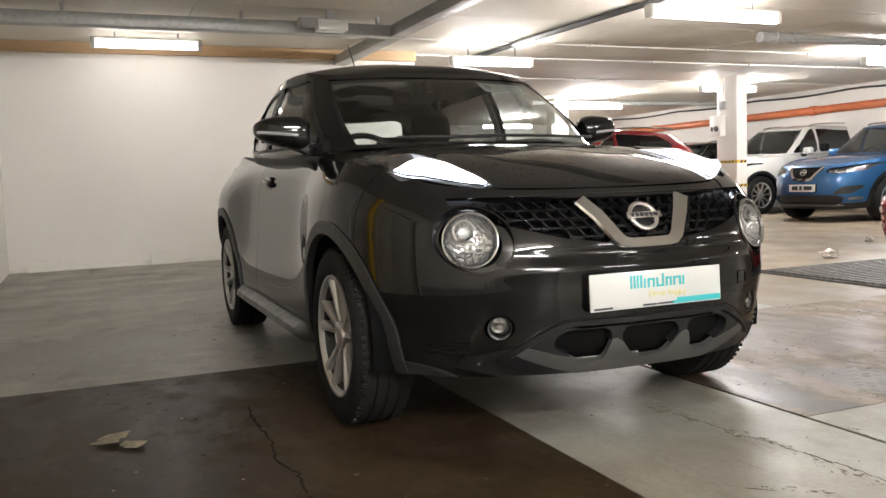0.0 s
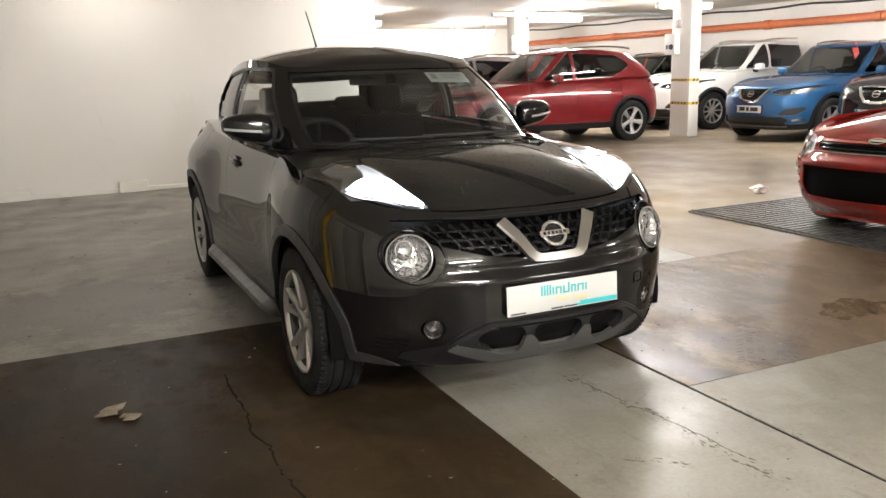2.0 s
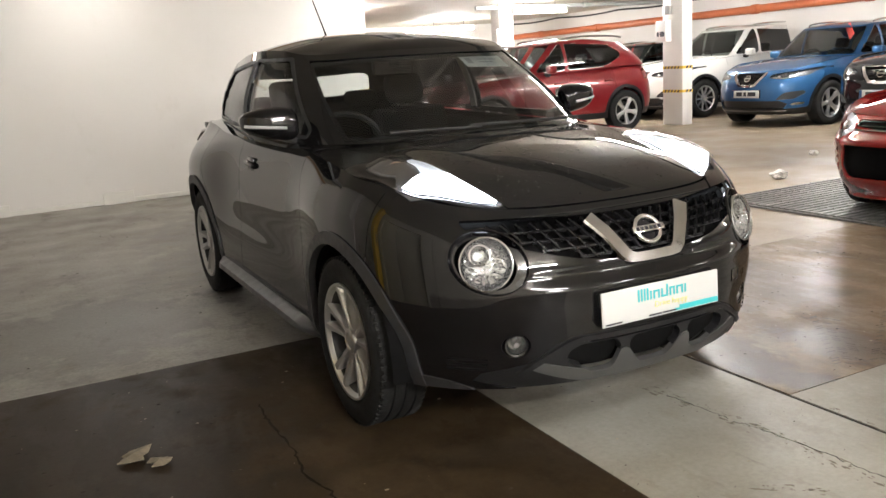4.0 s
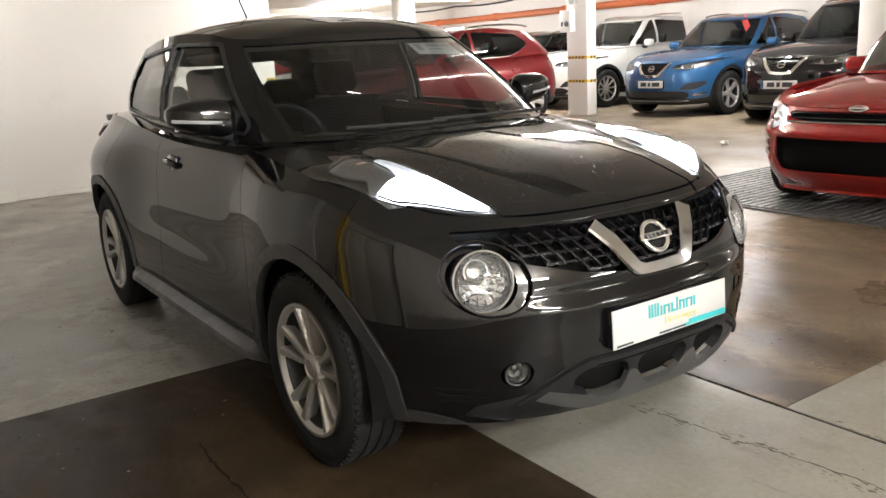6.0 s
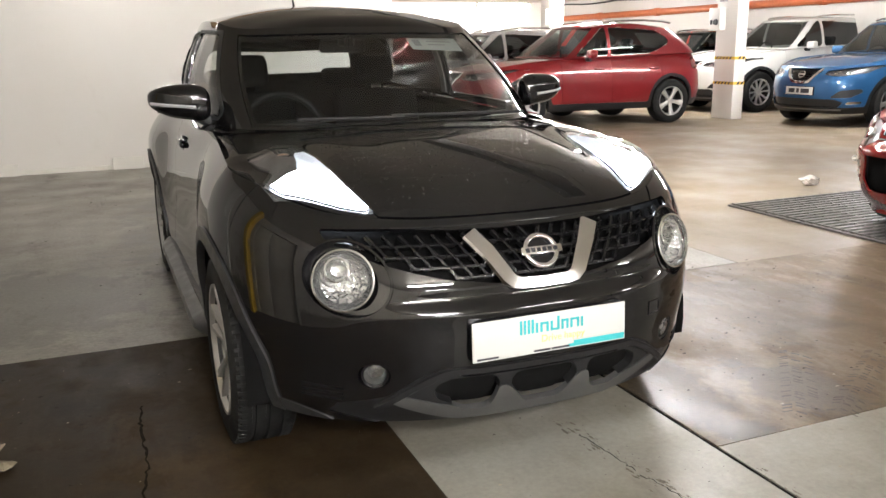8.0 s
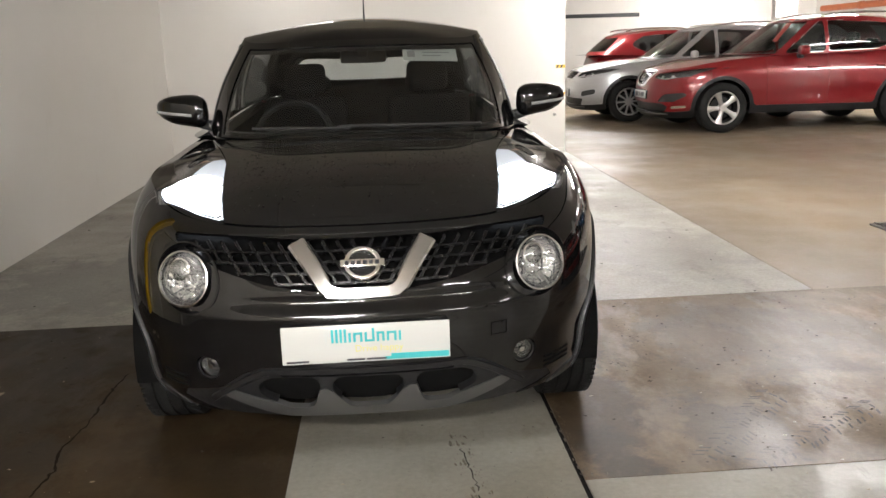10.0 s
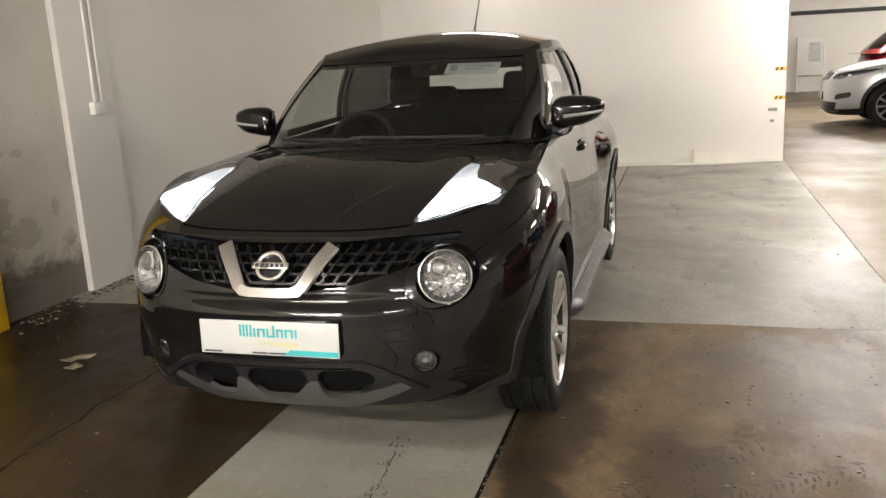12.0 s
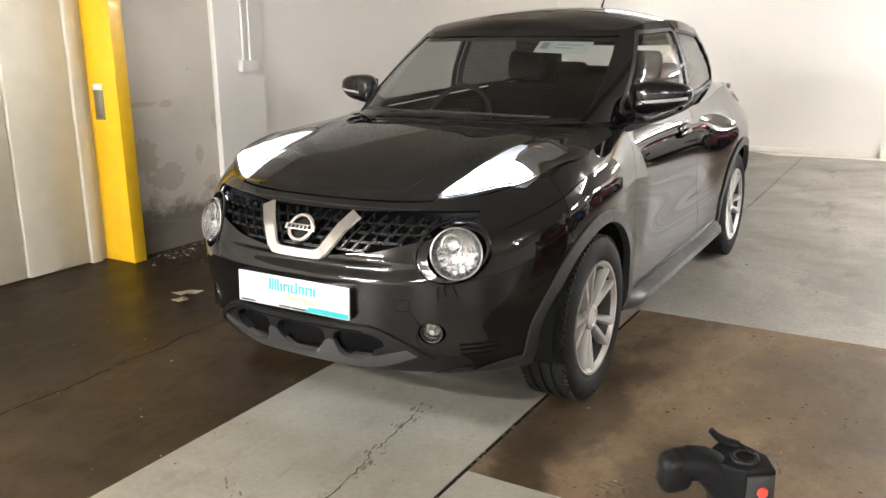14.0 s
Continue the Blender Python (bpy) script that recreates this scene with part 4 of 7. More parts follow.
for y_, z_, ry_, rz_, s_ in ((-0.56, 1.0, 0.16, 0.018, 1), (-0.33, 0.99, 0.06, 0.03, 2), (-0.55, 0.66, 0.12, 0.14, 3), (-0.07, 0.62, 0.035, 0.07, 4), (-0.26, 0.24, 0.24, 0.06, 5), (0.02, 0.40, 0.07, 0.06, 6), (-0.5, 0.16, 0.16, 0.05, 7), (-0.12, 1.208, 0.012, 0.012, 8), (-0.38, 0.50, 0.16, 0.09, 9)):
    wall_stain(y_, z_, ry_, rz_, s_)
post = thing("lift_post", "bright yellow painted steel post beside the lift door", "post")
part("post", box((XL - 0.235, -0.79, 0), (XL + 0.083, -0.69, CEIL - 0.002), 0.006), M_YELLOW, post)
panel = part("call_panel", box((-2.672, -0.798, 0.923), (-2.587, -0.788, 1.105), 0.003), M_BRUSHED, post, "brushed steel call panel")
part("call_button", lathe([(-0.804, 0.0), (-0.804, 0.012), (-0.796, 0.014)], 20, Matrix.Translation((-2.63, 0, 0.965)), "Y", False), M_CHROME, panel)
part("panel_label", box((-2.672, -0.799, 1.107), (-2.587, -0.789, 1.146), 0.002), M_WHITEPVC, panel)

# conduits on the pilaster
con = thing("conduit", "pair of white plastic conduits ending in a socket box", "conduit")
for yy in (0.383, 0.453):
    part("pipe", tube([(XL + 0.042, yy, 1.245), (XL + 0.042, yy, CEIL)], 0.011, 10), M_WHITEPVC, con)
part("socket_box", box((XL + 0.031, 0.332, 1.165), (XL + 0.075, 0.502, 1.25), 0.006), M_WHITEPVC, con)

# small boxed-out bits on the skirting
for x0, x1, h in ((-2.35, -2.0, 0.13), (-1.02, -0.68, 0.14), (1.45, 1.98, 0.12)):
    structure("trim", box((x0, YB - 0.07, 0.0), (x1, YB - 0.032, h), 0.006), M_SKIRT, "white painted boxing at the foot of the wall", "trim")
bm = box((1.42, YB - 0.1, 0.0), (1.449, YB - 0.034, 0.17), 0.006)
structure("trim", bm, M_SKIRT, "small white upstand at the wall foot", "trim")

# tape and fittings on the wall's end
for z in (1.09, 0.755):
    tagged(part("hazard_tape", box((2.33, YB - 0.004, z - 0.02), (2.455, YB - 0.001, z + 0.02)), M_HAZARD), "short strip of yellow and black hazard tape on the wall", "tape", "tapes on wall end")
    bars = thing("tape_bars", "slanted black bars printed on the wall tape", "tape")
    for s in (2.335, 2.385):
        bm = bmesh.new()
        bm.faces.new([bm.verts.new((s + a, YB - 0.0055, z + c)) for a, c in ((0, -0.019), (0.022, -0.019), (0.04, 0.019), (0.018, 0.019))])
        part("tape_bar", bm, M_INK, bars)
# two small grey blocks that stand for smudges on the wall end
fit_ = thing("wall_end_marks", "two small grey marks on the wall end", "latch")
part("upper_mark", box((2.27, YB - 0.012, 0.6), (2.37, YB - 0.001, 0.64), 0.003), M_STEEL, fit_)
part("lower_mark", box((2.295, YB - 0.02, 0.47), (2.335, YB - 0.001, 0.50), 0.004), M_STEEL, fit_)
eye = thing("wall_sensor", "small white sensor fixed near the wall end", "sensor")
part("sensor_body", box((2.30, YB - 0.03, 1.73), (2.42, YB - 0.001, 1.77), 0.012), M_WHITEPVC, eye)

# square column with junction boxes and hazard tape
COLX, COLY, COLW, COLD = 9.29, 7.90, 0.12, 0.26
col = thing("column", "oblong white painted concrete column with hazard tape", "column", kind="structure")
part("shaft", box((COLX - COLW, COLY - COLD, 0), (COLX + COLW, COLY + COLD, CEIL - 0.002), 0.012), M_WALL_FAR, col)
for z in (0.62, 1.05):
    bm = bmesh.new()
    add_box(bm, (COLX - COLW - 0.003, COLY - COLD - 0.003, z - 0.025), (COLX + COLW + 0.003, COLY + COLD + 0.003, z + 0.025))
    tape = part("hazard_tape", bm, M_HAZARD, col, "yellow tape with slanted black bars")
    bm = bmesh.new()
    for k in range(9):
        s = -0.36 + 0.085 * k
        q = [(s - 0.03, z - 0.024), (s + 0.012, z - 0.024), (s + 0.042, z + 0.024), (s, z + 0.024)]
        if abs(s) < COLD - 0.045:
            bm.faces.new([bm.verts.new((COLX - COLW - 0.0042, COLY - a, c)) for a, c in q])
        if abs(s) < COLW - 0.045:
            bm.faces.new([bm.verts.new((COLX + a, COLY - COLD - 0.0042, c)) for a, c in q])
    part("tape_bar", bm, M_INK, tape)
jb = thing("junction_box", "grey switch box fixed to the column", "junction box")
part("body", box((COLX - COLW - 0.14, COLY + 0.02, 1.52), (COLX - COLW - 0.002, COLY + 0.30, 1.90), 0.012), M_WHITEPVC, jb)
part("switch", lathe([(-0.03, 0.0), (-0.03, 0.045), (0.0, 0.052)], 20, Matrix.Translation((COLX - COLW - 0.14, COLY + 0.11, 1.66)), "X", False), M_INK, jb)
part("label_plate", box((COLX - COLW - 0.144, COLY + 0.20, 1.62), (COLX - COLW - 0.141, COLY + 0.26, 1.70), 0.0), M_INK, jb)
jb2 = thing("junction_box", "small grey box on the column below the ceiling", "junction box")
part("body", box((COLX - COLW - 0.07, COLY + 0.0, 2.0), (COLX - COLW - 0.002, COLY + 0.13, 2.16), 0.01), M_GREYPVC, jb2)
part("conduit_drop", tube([(COLX - COLW - 0.03, COLY + 0.04, 2.16), (COLX - COLW - 0.03, COLY + 0.04, CEIL)], 0.012, 8), M_WHITEPVC, jb2)

# second column, towards the drive aisle
col2 = thing("column", "square white painted concrete column beside a parked car", "column", kind="structure")
part("shaft", box((9.3, 2.25, 0), (9.68, 2.63, CEIL - 0.002), 0.012), M_WALL_FAR, col2)


col3 = thing("column", "square white painted concrete column in the far row", "column", kind="structure")
part("shaft", box((7.93, 11.9, 0), (8.27, 12.28, CEIL - 0.002), 0.012), M_WALL_FAR, col3)
jb3 = thing("junction_box", "white switch box fixed to the far column", "junction box")
part("body", box((7.82, 11.86, 1.72), (8.02, 11.898, 2.04), 0.01), M_WHITEPVC, jb3)
fp = thing("ceiling_pipe", "grey plastic drain pipe crossing the far bay", "pipe")
part("run", tube([(7.4, 12.0, CEIL - 0.1), (XR, 11.9, CEIL - 0.1)], 0.05, 12), M_GREYPVC, fp)
part("collar", tube([(10.2, 11.95, CEIL - 0.1), (10.34, 11.95, CEIL - 0.1)], 0.066, 12), M_GREYPVC, fp)
board = thing("notice_board", "white notice board on a white tubular stand against the far wall", "notice board")
part("panel", box((4.19, YF - 0.36, 0.45), (4.80, YF - 0.34, 1.40), 0.004), M_WHITEPVC, board)
part("faded_print", box((4.44, YF - 0.3625, 0.80), (4.74, YF - 0.3605, 1.30), 0.0), M_FADED, board, "faded grey print")
for x in (4.165, 4.825):
    part("leg", tube([(x, YF - 0.35, 0.0), (x, YF - 0.35, 1.44)], 0.022, 10), M_WHITEPVC, board)
    part("foot", box((x - 0.02, YF - 0.56, 0.0), (x + 0.02, YF - 0.14, 0.035), 0.008), M_WHITEPVC, board)
part("rail", tube([(4.165, YF - 0.35, 0.43), (4.825, YF - 0.35, 0.43)], 0.016, 8), M_STEEL, board)

# fluorescent fittings
def fluorescent(x, y, along="x", length=1.6, power=1.0, z=2.35):
    """A batten hung from the ceiling: housing, glowing tube cover, stems, and the light that it gives."""
    t = Matrix.Translation((x, y, z)) @ (Matrix.Identity(4) if along == "x" else Matrix.Rotation(math.pi / 2, 4, "Z"))
    f = thing("fluorescent_lamp", "lit white fluorescent batten hung under the ceiling", "lamp", t, "ceiling battens")
    h = length / 2
    part("housing", box((-h, -0.03, 0.045), (h, 0.03, 0.075), 0.006), M_WHITEPVC, f)
    part("diffuser", lathe([(-h + 0.02, 0.0), (-h + 0.02, 0.042), (h - 0.02, 0.042), (h - 0.02, 0.0)], 14), tube_material(power), f)
    for sx in (-1, 1):
        part("end_cap", box((sx * h - 0.025, -0.05, -0.05), (sx * h + 0.025, 0.05, 0.07), 0.015), M_WHITEPVC, f)
        part("stem", tube([(sx * h * 0.6, 0, 0.075), (sx * h * 0.6, 0, CEIL - z)], 0.008, 8), M_STEEL, f)
    return f


fluorescent(3.85, 2.06, length=1.5)
fluorescent(3.12, 5.3, length=1.1, power=0.5)
fluorescent(8.5, 11.2, length=1.35, power=1.05)
fluorescent(9.75, 8.5, length=1.3, power=1.1, z=2.44)
fluorescent(-0.97, 5.5, length=1.1, power=0.06, z=2.47)
fluorescent(-0.9, -5.8, power=1.6)
fluorescent(3.0, -7.6, power=0.8)
fluorescent(-1.2, -11.0, power=1.6)
fluorescent(7.0, -6.5, power=0.8)
fluorescent(9.2, 4.3, power=1.15)
fluorescent(9.4, -3.2, power=0.8)
fluorescent(4.2, 12.6)
fluorescent(9.6, 17.4, power=1.6)

# galvanised trunking under the ceiling
tr = thing("cable_trunking", "galvanised steel cable trunking hung under the ceiling", "trunking")
part("run", box((XL, 4.05, CEIL - 0.20), (1.50, 4.2, CEIL - 0.08), 0.006), M_STEEL, tr)
part("branch", box((1.34, -1.0, CEIL - 0.20), (1.50, 4.048, CEIL - 0.08), 0.006), M_STEEL, tr)
part("branch", box((1.34, 4.202, CEIL - 0.20), (1.50, YB, CEIL - 0.08), 0.006), M_STEEL, tr)
for x in (-1.8, -0.2, 1.2):
    part("hanger", box((x, 4.10, CEIL - 0.08), (x + 0.03, 4.15, CEIL), 0.002), M_STEEL, tr)
sp = thing("camera_box", "small grey box on a bracket beside the trunking", "box")
part("box", box((0.50, 3.80, CEIL - 0.20), (0.80, 3.98, CEIL - 0.10), 0.01), M_WHITEPVC, sp)
part("bracket", box((0.32, 3.82, CEIL - 0.17), (0.50, 3.95, CEIL - 0.08), 0.01), M_GREYPVC, sp)
part("stem", box((0.60, 3.86, CEIL - 0.10), (0.68, 3.92, CEIL), 0.004), M_GREYPVC, sp)

# cable ladder and pipes
lad = thing("cable_tray", "dark cable tray crossing under the ceiling", "cable tray")
for k, dx in enumerate((0.0, 0.07)):
    part("cable", tube([(3.31 + dx, YB + 0.6, CEIL - 0.03), (3.35 + dx, 4.4, CEIL - 0.045), (3.50 + dx, 2.5, CEIL - 0.03), (3.8 + dx, -6, CEIL - 0.03)], 0.024, 8), M_BLACKCABLE, lad)
pp = thing("ceiling_pipe", "grey plastic drain pipe hung under the ceiling", "pipe")
part("run", tube([(6.0, 3.75, CEIL - 0.09), (XR, 3.72, CEIL - 0.09)], 0.05, 14), M_GREYPVC, pp)
for x in (6.0, 6.25, 6.5):
    part("collar", tube([(x, 3.75, CEIL - 0.09), (x + 0.1, 3.75, CEIL - 0.09)], 0.066, 14), M_GREYPVC, pp)
for yy in (5.2, 6.4, 8.6):
    cd = thing("ceiling_conduit", "thin white conduit running across the ceiling", "conduit", group="ceiling conduits")
    part("pipe", tube([(1.9, yy, CEIL - 0.012), (XR, yy + 0.05, CEIL - 0.012)], 0.011, 8), M_WHITEPVC, cd)
    for k in range(6):
        part("saddle", box((2.6 + 1.9 * k, yy - 0.02, CEIL - 0.03), (2.64 + 1.9 * k, yy + 0.06, CEIL), 0.003), M_WHITEPVC, cd)

# orange drain and black cable along the right wall
op = thing("orange_pipe", "orange plastic drain pipe along the block wall", "pipe")
part("run", tube([(XR - 0.12, -6.0, 2.21), (XR - 0.12, YF - 0.6, 2.08)], 0.085, 16), M_ORANGE, op)
for k in range(9):
    y = -4.5 + 2.8 * k
    z = 2.21 - (y + 6) / (YF + 5.4) * 0.13
    part("collar", tube([(XR - 0.12, y, z), (XR - 0.12, y + 0.16, z)], 0.104, 16), M_ORANGE, op)
bc = thing("wall_cable", "black cable clipped in swags along the block wall", "cable")
pts = [(XR - 0.03, y, 2.52 - 0.05 * abs(math.sin(y * 1.1))) for y in np.arange(-6, YF, 0.4)]
part("cable", tube(pts, 0.022, 8), M_BLACKCABLE, bc)

# block courses on the right wall: recessed-joint look from slightly proud blocks
rail = thing("wall_rail", "black buffer rail fixed on the far wall", "rail")
part("rail", box((4.0, YF - 0.06, 2.02), (7.8, YF - 0.002, 2.13), 0.01), M_BLACKCABLE, rail)

# rubber mat with ribs
mat_ob = thing("floor_mat", "dark ribbed drainage mat lying on the concrete floor", "mat")
part("base", box((3.68, -1.52, 0.001), (5.73, 1.36, 0.016), 0.004), M_MAT, mat_ob)
bm = bmesh.new()
for k in range(38):
    yy = -1.48 + 0.075 * k
    add_box(bm, (3.70, yy, 0.016), (5.71, yy + 0.03, 0.03))
ribs = part("rib", bm, M_MAT, mat_ob)
ribs["kind"] = "stuff"
bm = bmesh.new()
for k in range(9):
    xx = 3.71 + 0.245 * k
    add_box(bm, (xx, -1.51, 0.0165), (xx + 0.012, 1.35, 0.027))
part("cross_bar", bm, M_MAT, mat_ob)["kind"] = "stuff"


def crumple(name, x, y, r, h, mat, label, category, seed, flat=False):
    rng = np.random.default_rng(seed)
    bm = bmesh.new()
    bmesh.ops.create_icosphere(bm, subdivisions=3, radius=1.0)
    for v in bm.verts:
        n1 = noise.noise(v.co * 1.7 + Vector((seed, 0, 0))) * 0.5 + noise.noise(v.co * 4.1 + Vector((0, seed, 0))) * 0.35
        v.co *= 1 + n1
        v.co.x *= r
        v.co.y *= r * 0.7
        v.co.z = max(-0.9, v.co.z) * h * 0.55 + h * 0.5
    ob = part(name, bm, mat, None, label, True, 25.0)
    ob.matrix_basis = Matrix.Translation((x, y, 0.002))
    return tagged(ob, label, category)


crumple("plastic_bag", 5.09, 1.86, 0.10, 0.08, M_BAG, "crumpled clear plastic bag lying on the floor", "plastic bag", 3)
crumple("plastic_scrap", 6.8, 2.84, 0.06, 0.06, M_BAG, "small scrap of clear plastic on the floor", "litter", 5)


def white_foot_strip(x0, x1, y0, y1, seed):
    """A white strip with a ragged edge on the floor along the wall foot."""
    rng = np.random.default_rng(seed)
    bm = bmesh.new()
    prev = None
    for k in range(61):
        q = k / 60
        reach = (y1 - y0) * min(1.0, 5 * q, 3 * (1 - q)) * (0.85 + 0.15 * math.sin(9 * q)) + rng.normal() * 0.008
        x = x0 + (x1 - x0) * q
        row = [bm.verts.new((x, y1, 0.0016)), bm.verts.new((x, y1 - max(0.01, reach), 0.0016))]
        if prev:
            bm.faces.new((prev[0], prev[1], row[1], row[0]))
        prev = row
    structure("floor_white_strip", bm, M_SKIRT, "ragged white strip on the floor along the wall foot", "paint")


white_foot_strip(-0.1, 2.3, 5.97, YB - 0.04, 8)


def torn_sheet(x, y, turn, size, seed):
    """Two bent pieces of torn card lying on the floor."""
    rng = np.random.default_rng(seed)
    bm = bmesh.new()
    n = 9
    edge = [(size * (1 + 0.35 * rng.normal()) * math.cos(2 * math.pi * k / n), 0.55 * size * (1 + 0.3 * rng.normal()) * math.sin(2 * math.pi * k / n)) for k in range(n)]
    low = [bm.verts.new((px, py, 0.004 + 0.012 * abs(math.sin(3 * px / size + seed)))) for px, py in edge]
    top = [bm.verts.new(v.co + Vector((0, 0, 0.003))) for v in low]
    cl, ct = bm.verts.new((0, 0, 0.003)), bm.verts.new((0, 0, 0.022))
    for k in range(n):
        j = (k + 1) % n
        bm.faces.new((top[k], top[j], ct))
        bm.faces.new((low[j], low[k], cl))
        bm.faces.new((low[k], low[j], top[j], top[k]))
    ob = part("torn_card", bm, M_LEAFPAPER, None, "dirty torn piece of card on the dark floor", False)
    ob.matrix_basis = pose(x, y, 0.001, 0, 0, turn)
    return tagged(ob, "dirty torn piece of card on the dark floor", "litter", "torn cards")


torn_sheet(-1.66, -1.10, 20, 0.075, 4)
torn_sheet(-1.58, -1.20, -10, 0.06, 9)


# tripod with a fluid head, standing in front of the car
def tripod():
    x, y = Vector((0.857, 0.515, 0)), Vector((-0.515, 0.857, 0))
    base = Matrix((x, y, (0, 0, 1))).transposed().to_4x4()
    base.translation = (1.836, -3.566, 0)
    t = thing("camera_tripod", "black camera tripod with a pan head and a red dot", "tripod", base)
    up = Matrix.Translation((0, 0, 1.044)) @ Matrix.Scale(0.80, 4)
    # six-sided head, waisted below, with a bevelled flat top
    outline = [(-0.019, 0.000), (0.015, 0.003), (0.017, 0.030), (-0.010, 0.060), (-0.034, 0.058), (-0.053, 0.040), (-0.044, 0.014)]
    tops = [0.023, 0.025, 0.026, 0.031, 0.032, 0.029, 0.025]
    mid = Vector((-0.017, 0.029))
    bm = bmesh.new()
    rows = []
    for grow, z in ((0.72, -0.075), (0.80, -0.05), (0.94, -0.014), (1.0, 0.002), (1.0, None), (0.93, 0.003)):
        ring = []
        for (px, py), top in zip(outline, tops):
            q = mid + (Vector((px, py)) - mid) * grow
            ring.append(bm.verts.new(up @ Vector((q.x, q.y, (top if z is None else top + z) if z in (None, 0.003) else z))))
        rows.append(ring)
    for r0, r1 in zip(rows, rows[1:]):
        for k in range(7):
            bm.faces.new((r0[k], r0[(k + 1) % 7], r1[(k + 1) % 7], r1[k]))
    bm.faces.new(rows[0])
    bm.faces.new(rows[-1])
    head = part("head", bm, M_TRIPOD, t, angle=20.0)
    tilt = up @ Matrix.Translation((-0.013, 0.024, 0.0315)) @ Matrix.Rotation(radians(7), 4, "X")
    loop = [tilt @ Vector((0.0135 * math.cos(a), 0.0125 * math.sin(a), -0.001)) for a in np.linspace(0, 2 * math.pi, 29)[:-1]]
    part("socket_rim", tube(loop, 0.0025, 8, True), M_TRIPODGLOSS, head)
    part("socket", lathe([(0.0008, 0.0), (0.0008, 0.013)], 24, tilt, "Z", False), M_DARKHOLE, head)
    face = up @ Matrix.Rotation(radians(5), 4, "Z")
    # thin plate that paints the lit tone onto the front facet
    part("panel", box((-0.018, -0.0015, -0.016), (0.0145, 0.004, 0.020), 0.0014, face), M_TRIPODLIT, head, "front facet of the head, coloured lighter as if lit")
    part("red_dot", lathe([(-0.0034, 0.0), (-0.0034, 0.0058), (-0.001, 0.0068)], 24, face, "Y", False), M_REDDOT, head, "red round mark")
    bm = bmesh.new()
    bmesh.ops.create_uvsphere(bm, u_segments=28, v_segments=18, radius=1.0)
    for v in bm.verts:
        a, b, c = (math.copysign(abs(q) ** 0.6, q) for q in v.co)
        v.co = up @ Vector((-0.094 + a * 0.0155 - c * 0.003 + 0.004 * (c < 0) * a, 0.03 + b * 0.019, 0.012 + c * 0.023 + a * 0.004))
    part("knob", bm, M_TRIPODGLOSS, head)
    part("arm", tube([up @ Vector((-0.092, 0.03, 0.021)), up @ Vector((-0.082, 0.03, 0.022)), up @ Vector((-0.078, 0.03, 0.022)), up @ Vector((-0.060, 0.031, 0.020)), up @ Vector((-0.044, 0.032, 0.010)), up @ Vector((-0.03, 0.032, -0.006))], [0.0145, 0.0145, 0.0165, 0.0165, 0.0185, 0.021], 18), M_TRIPOD, head)
    part("lever", tube([up @ Vector((-0.012, 0.052, 0.031)), up @ Vector((-0.026, 0.055, 0.036)), up @ Vector((-0.036, 0.056, 0.042)), up @ Vector((-0.044, 0.056, 0.050))], [0.0055, 0.0045, 0.004, 0.003], 10, flat=1.0), M_TRIPOD, head)
    part("column", tube([(-0.015, 0.03, 0.30), (-0.015, 0.03, 0.975)], 0.014, 14), M_ALLOYDARK, t)
    part("collar", tube([(-0.01, 0.036, 0.70), (-0.01, 0.036, 0.78)], 0.032, 14), M_TRIPOD, t)
    for k in range(3):
        a = 2 * math.pi * k / 3 + 0.5
        top, foot = Vector((-0.01 + 0.03 * math.cos(a), 0.036 + 0.03 * math.sin(a), 0.74)), Vector((-0.01 + 0.30 * math.cos(a), 0.036 + 0.30 * math.sin(a), 0.012))
        leg = part("leg", tube([top, top.lerp(foot, 0.5), foot], [0.015, 0.013, 0.010], 10), M_TRIPOD, t)
        part("rubber_foot", tube([foot + Vector((0, 0, 0.012)), foot + Vector((0, 0, -0.011))], 0.015, 10), M_RUBBER, leg)
    return t


tripod()


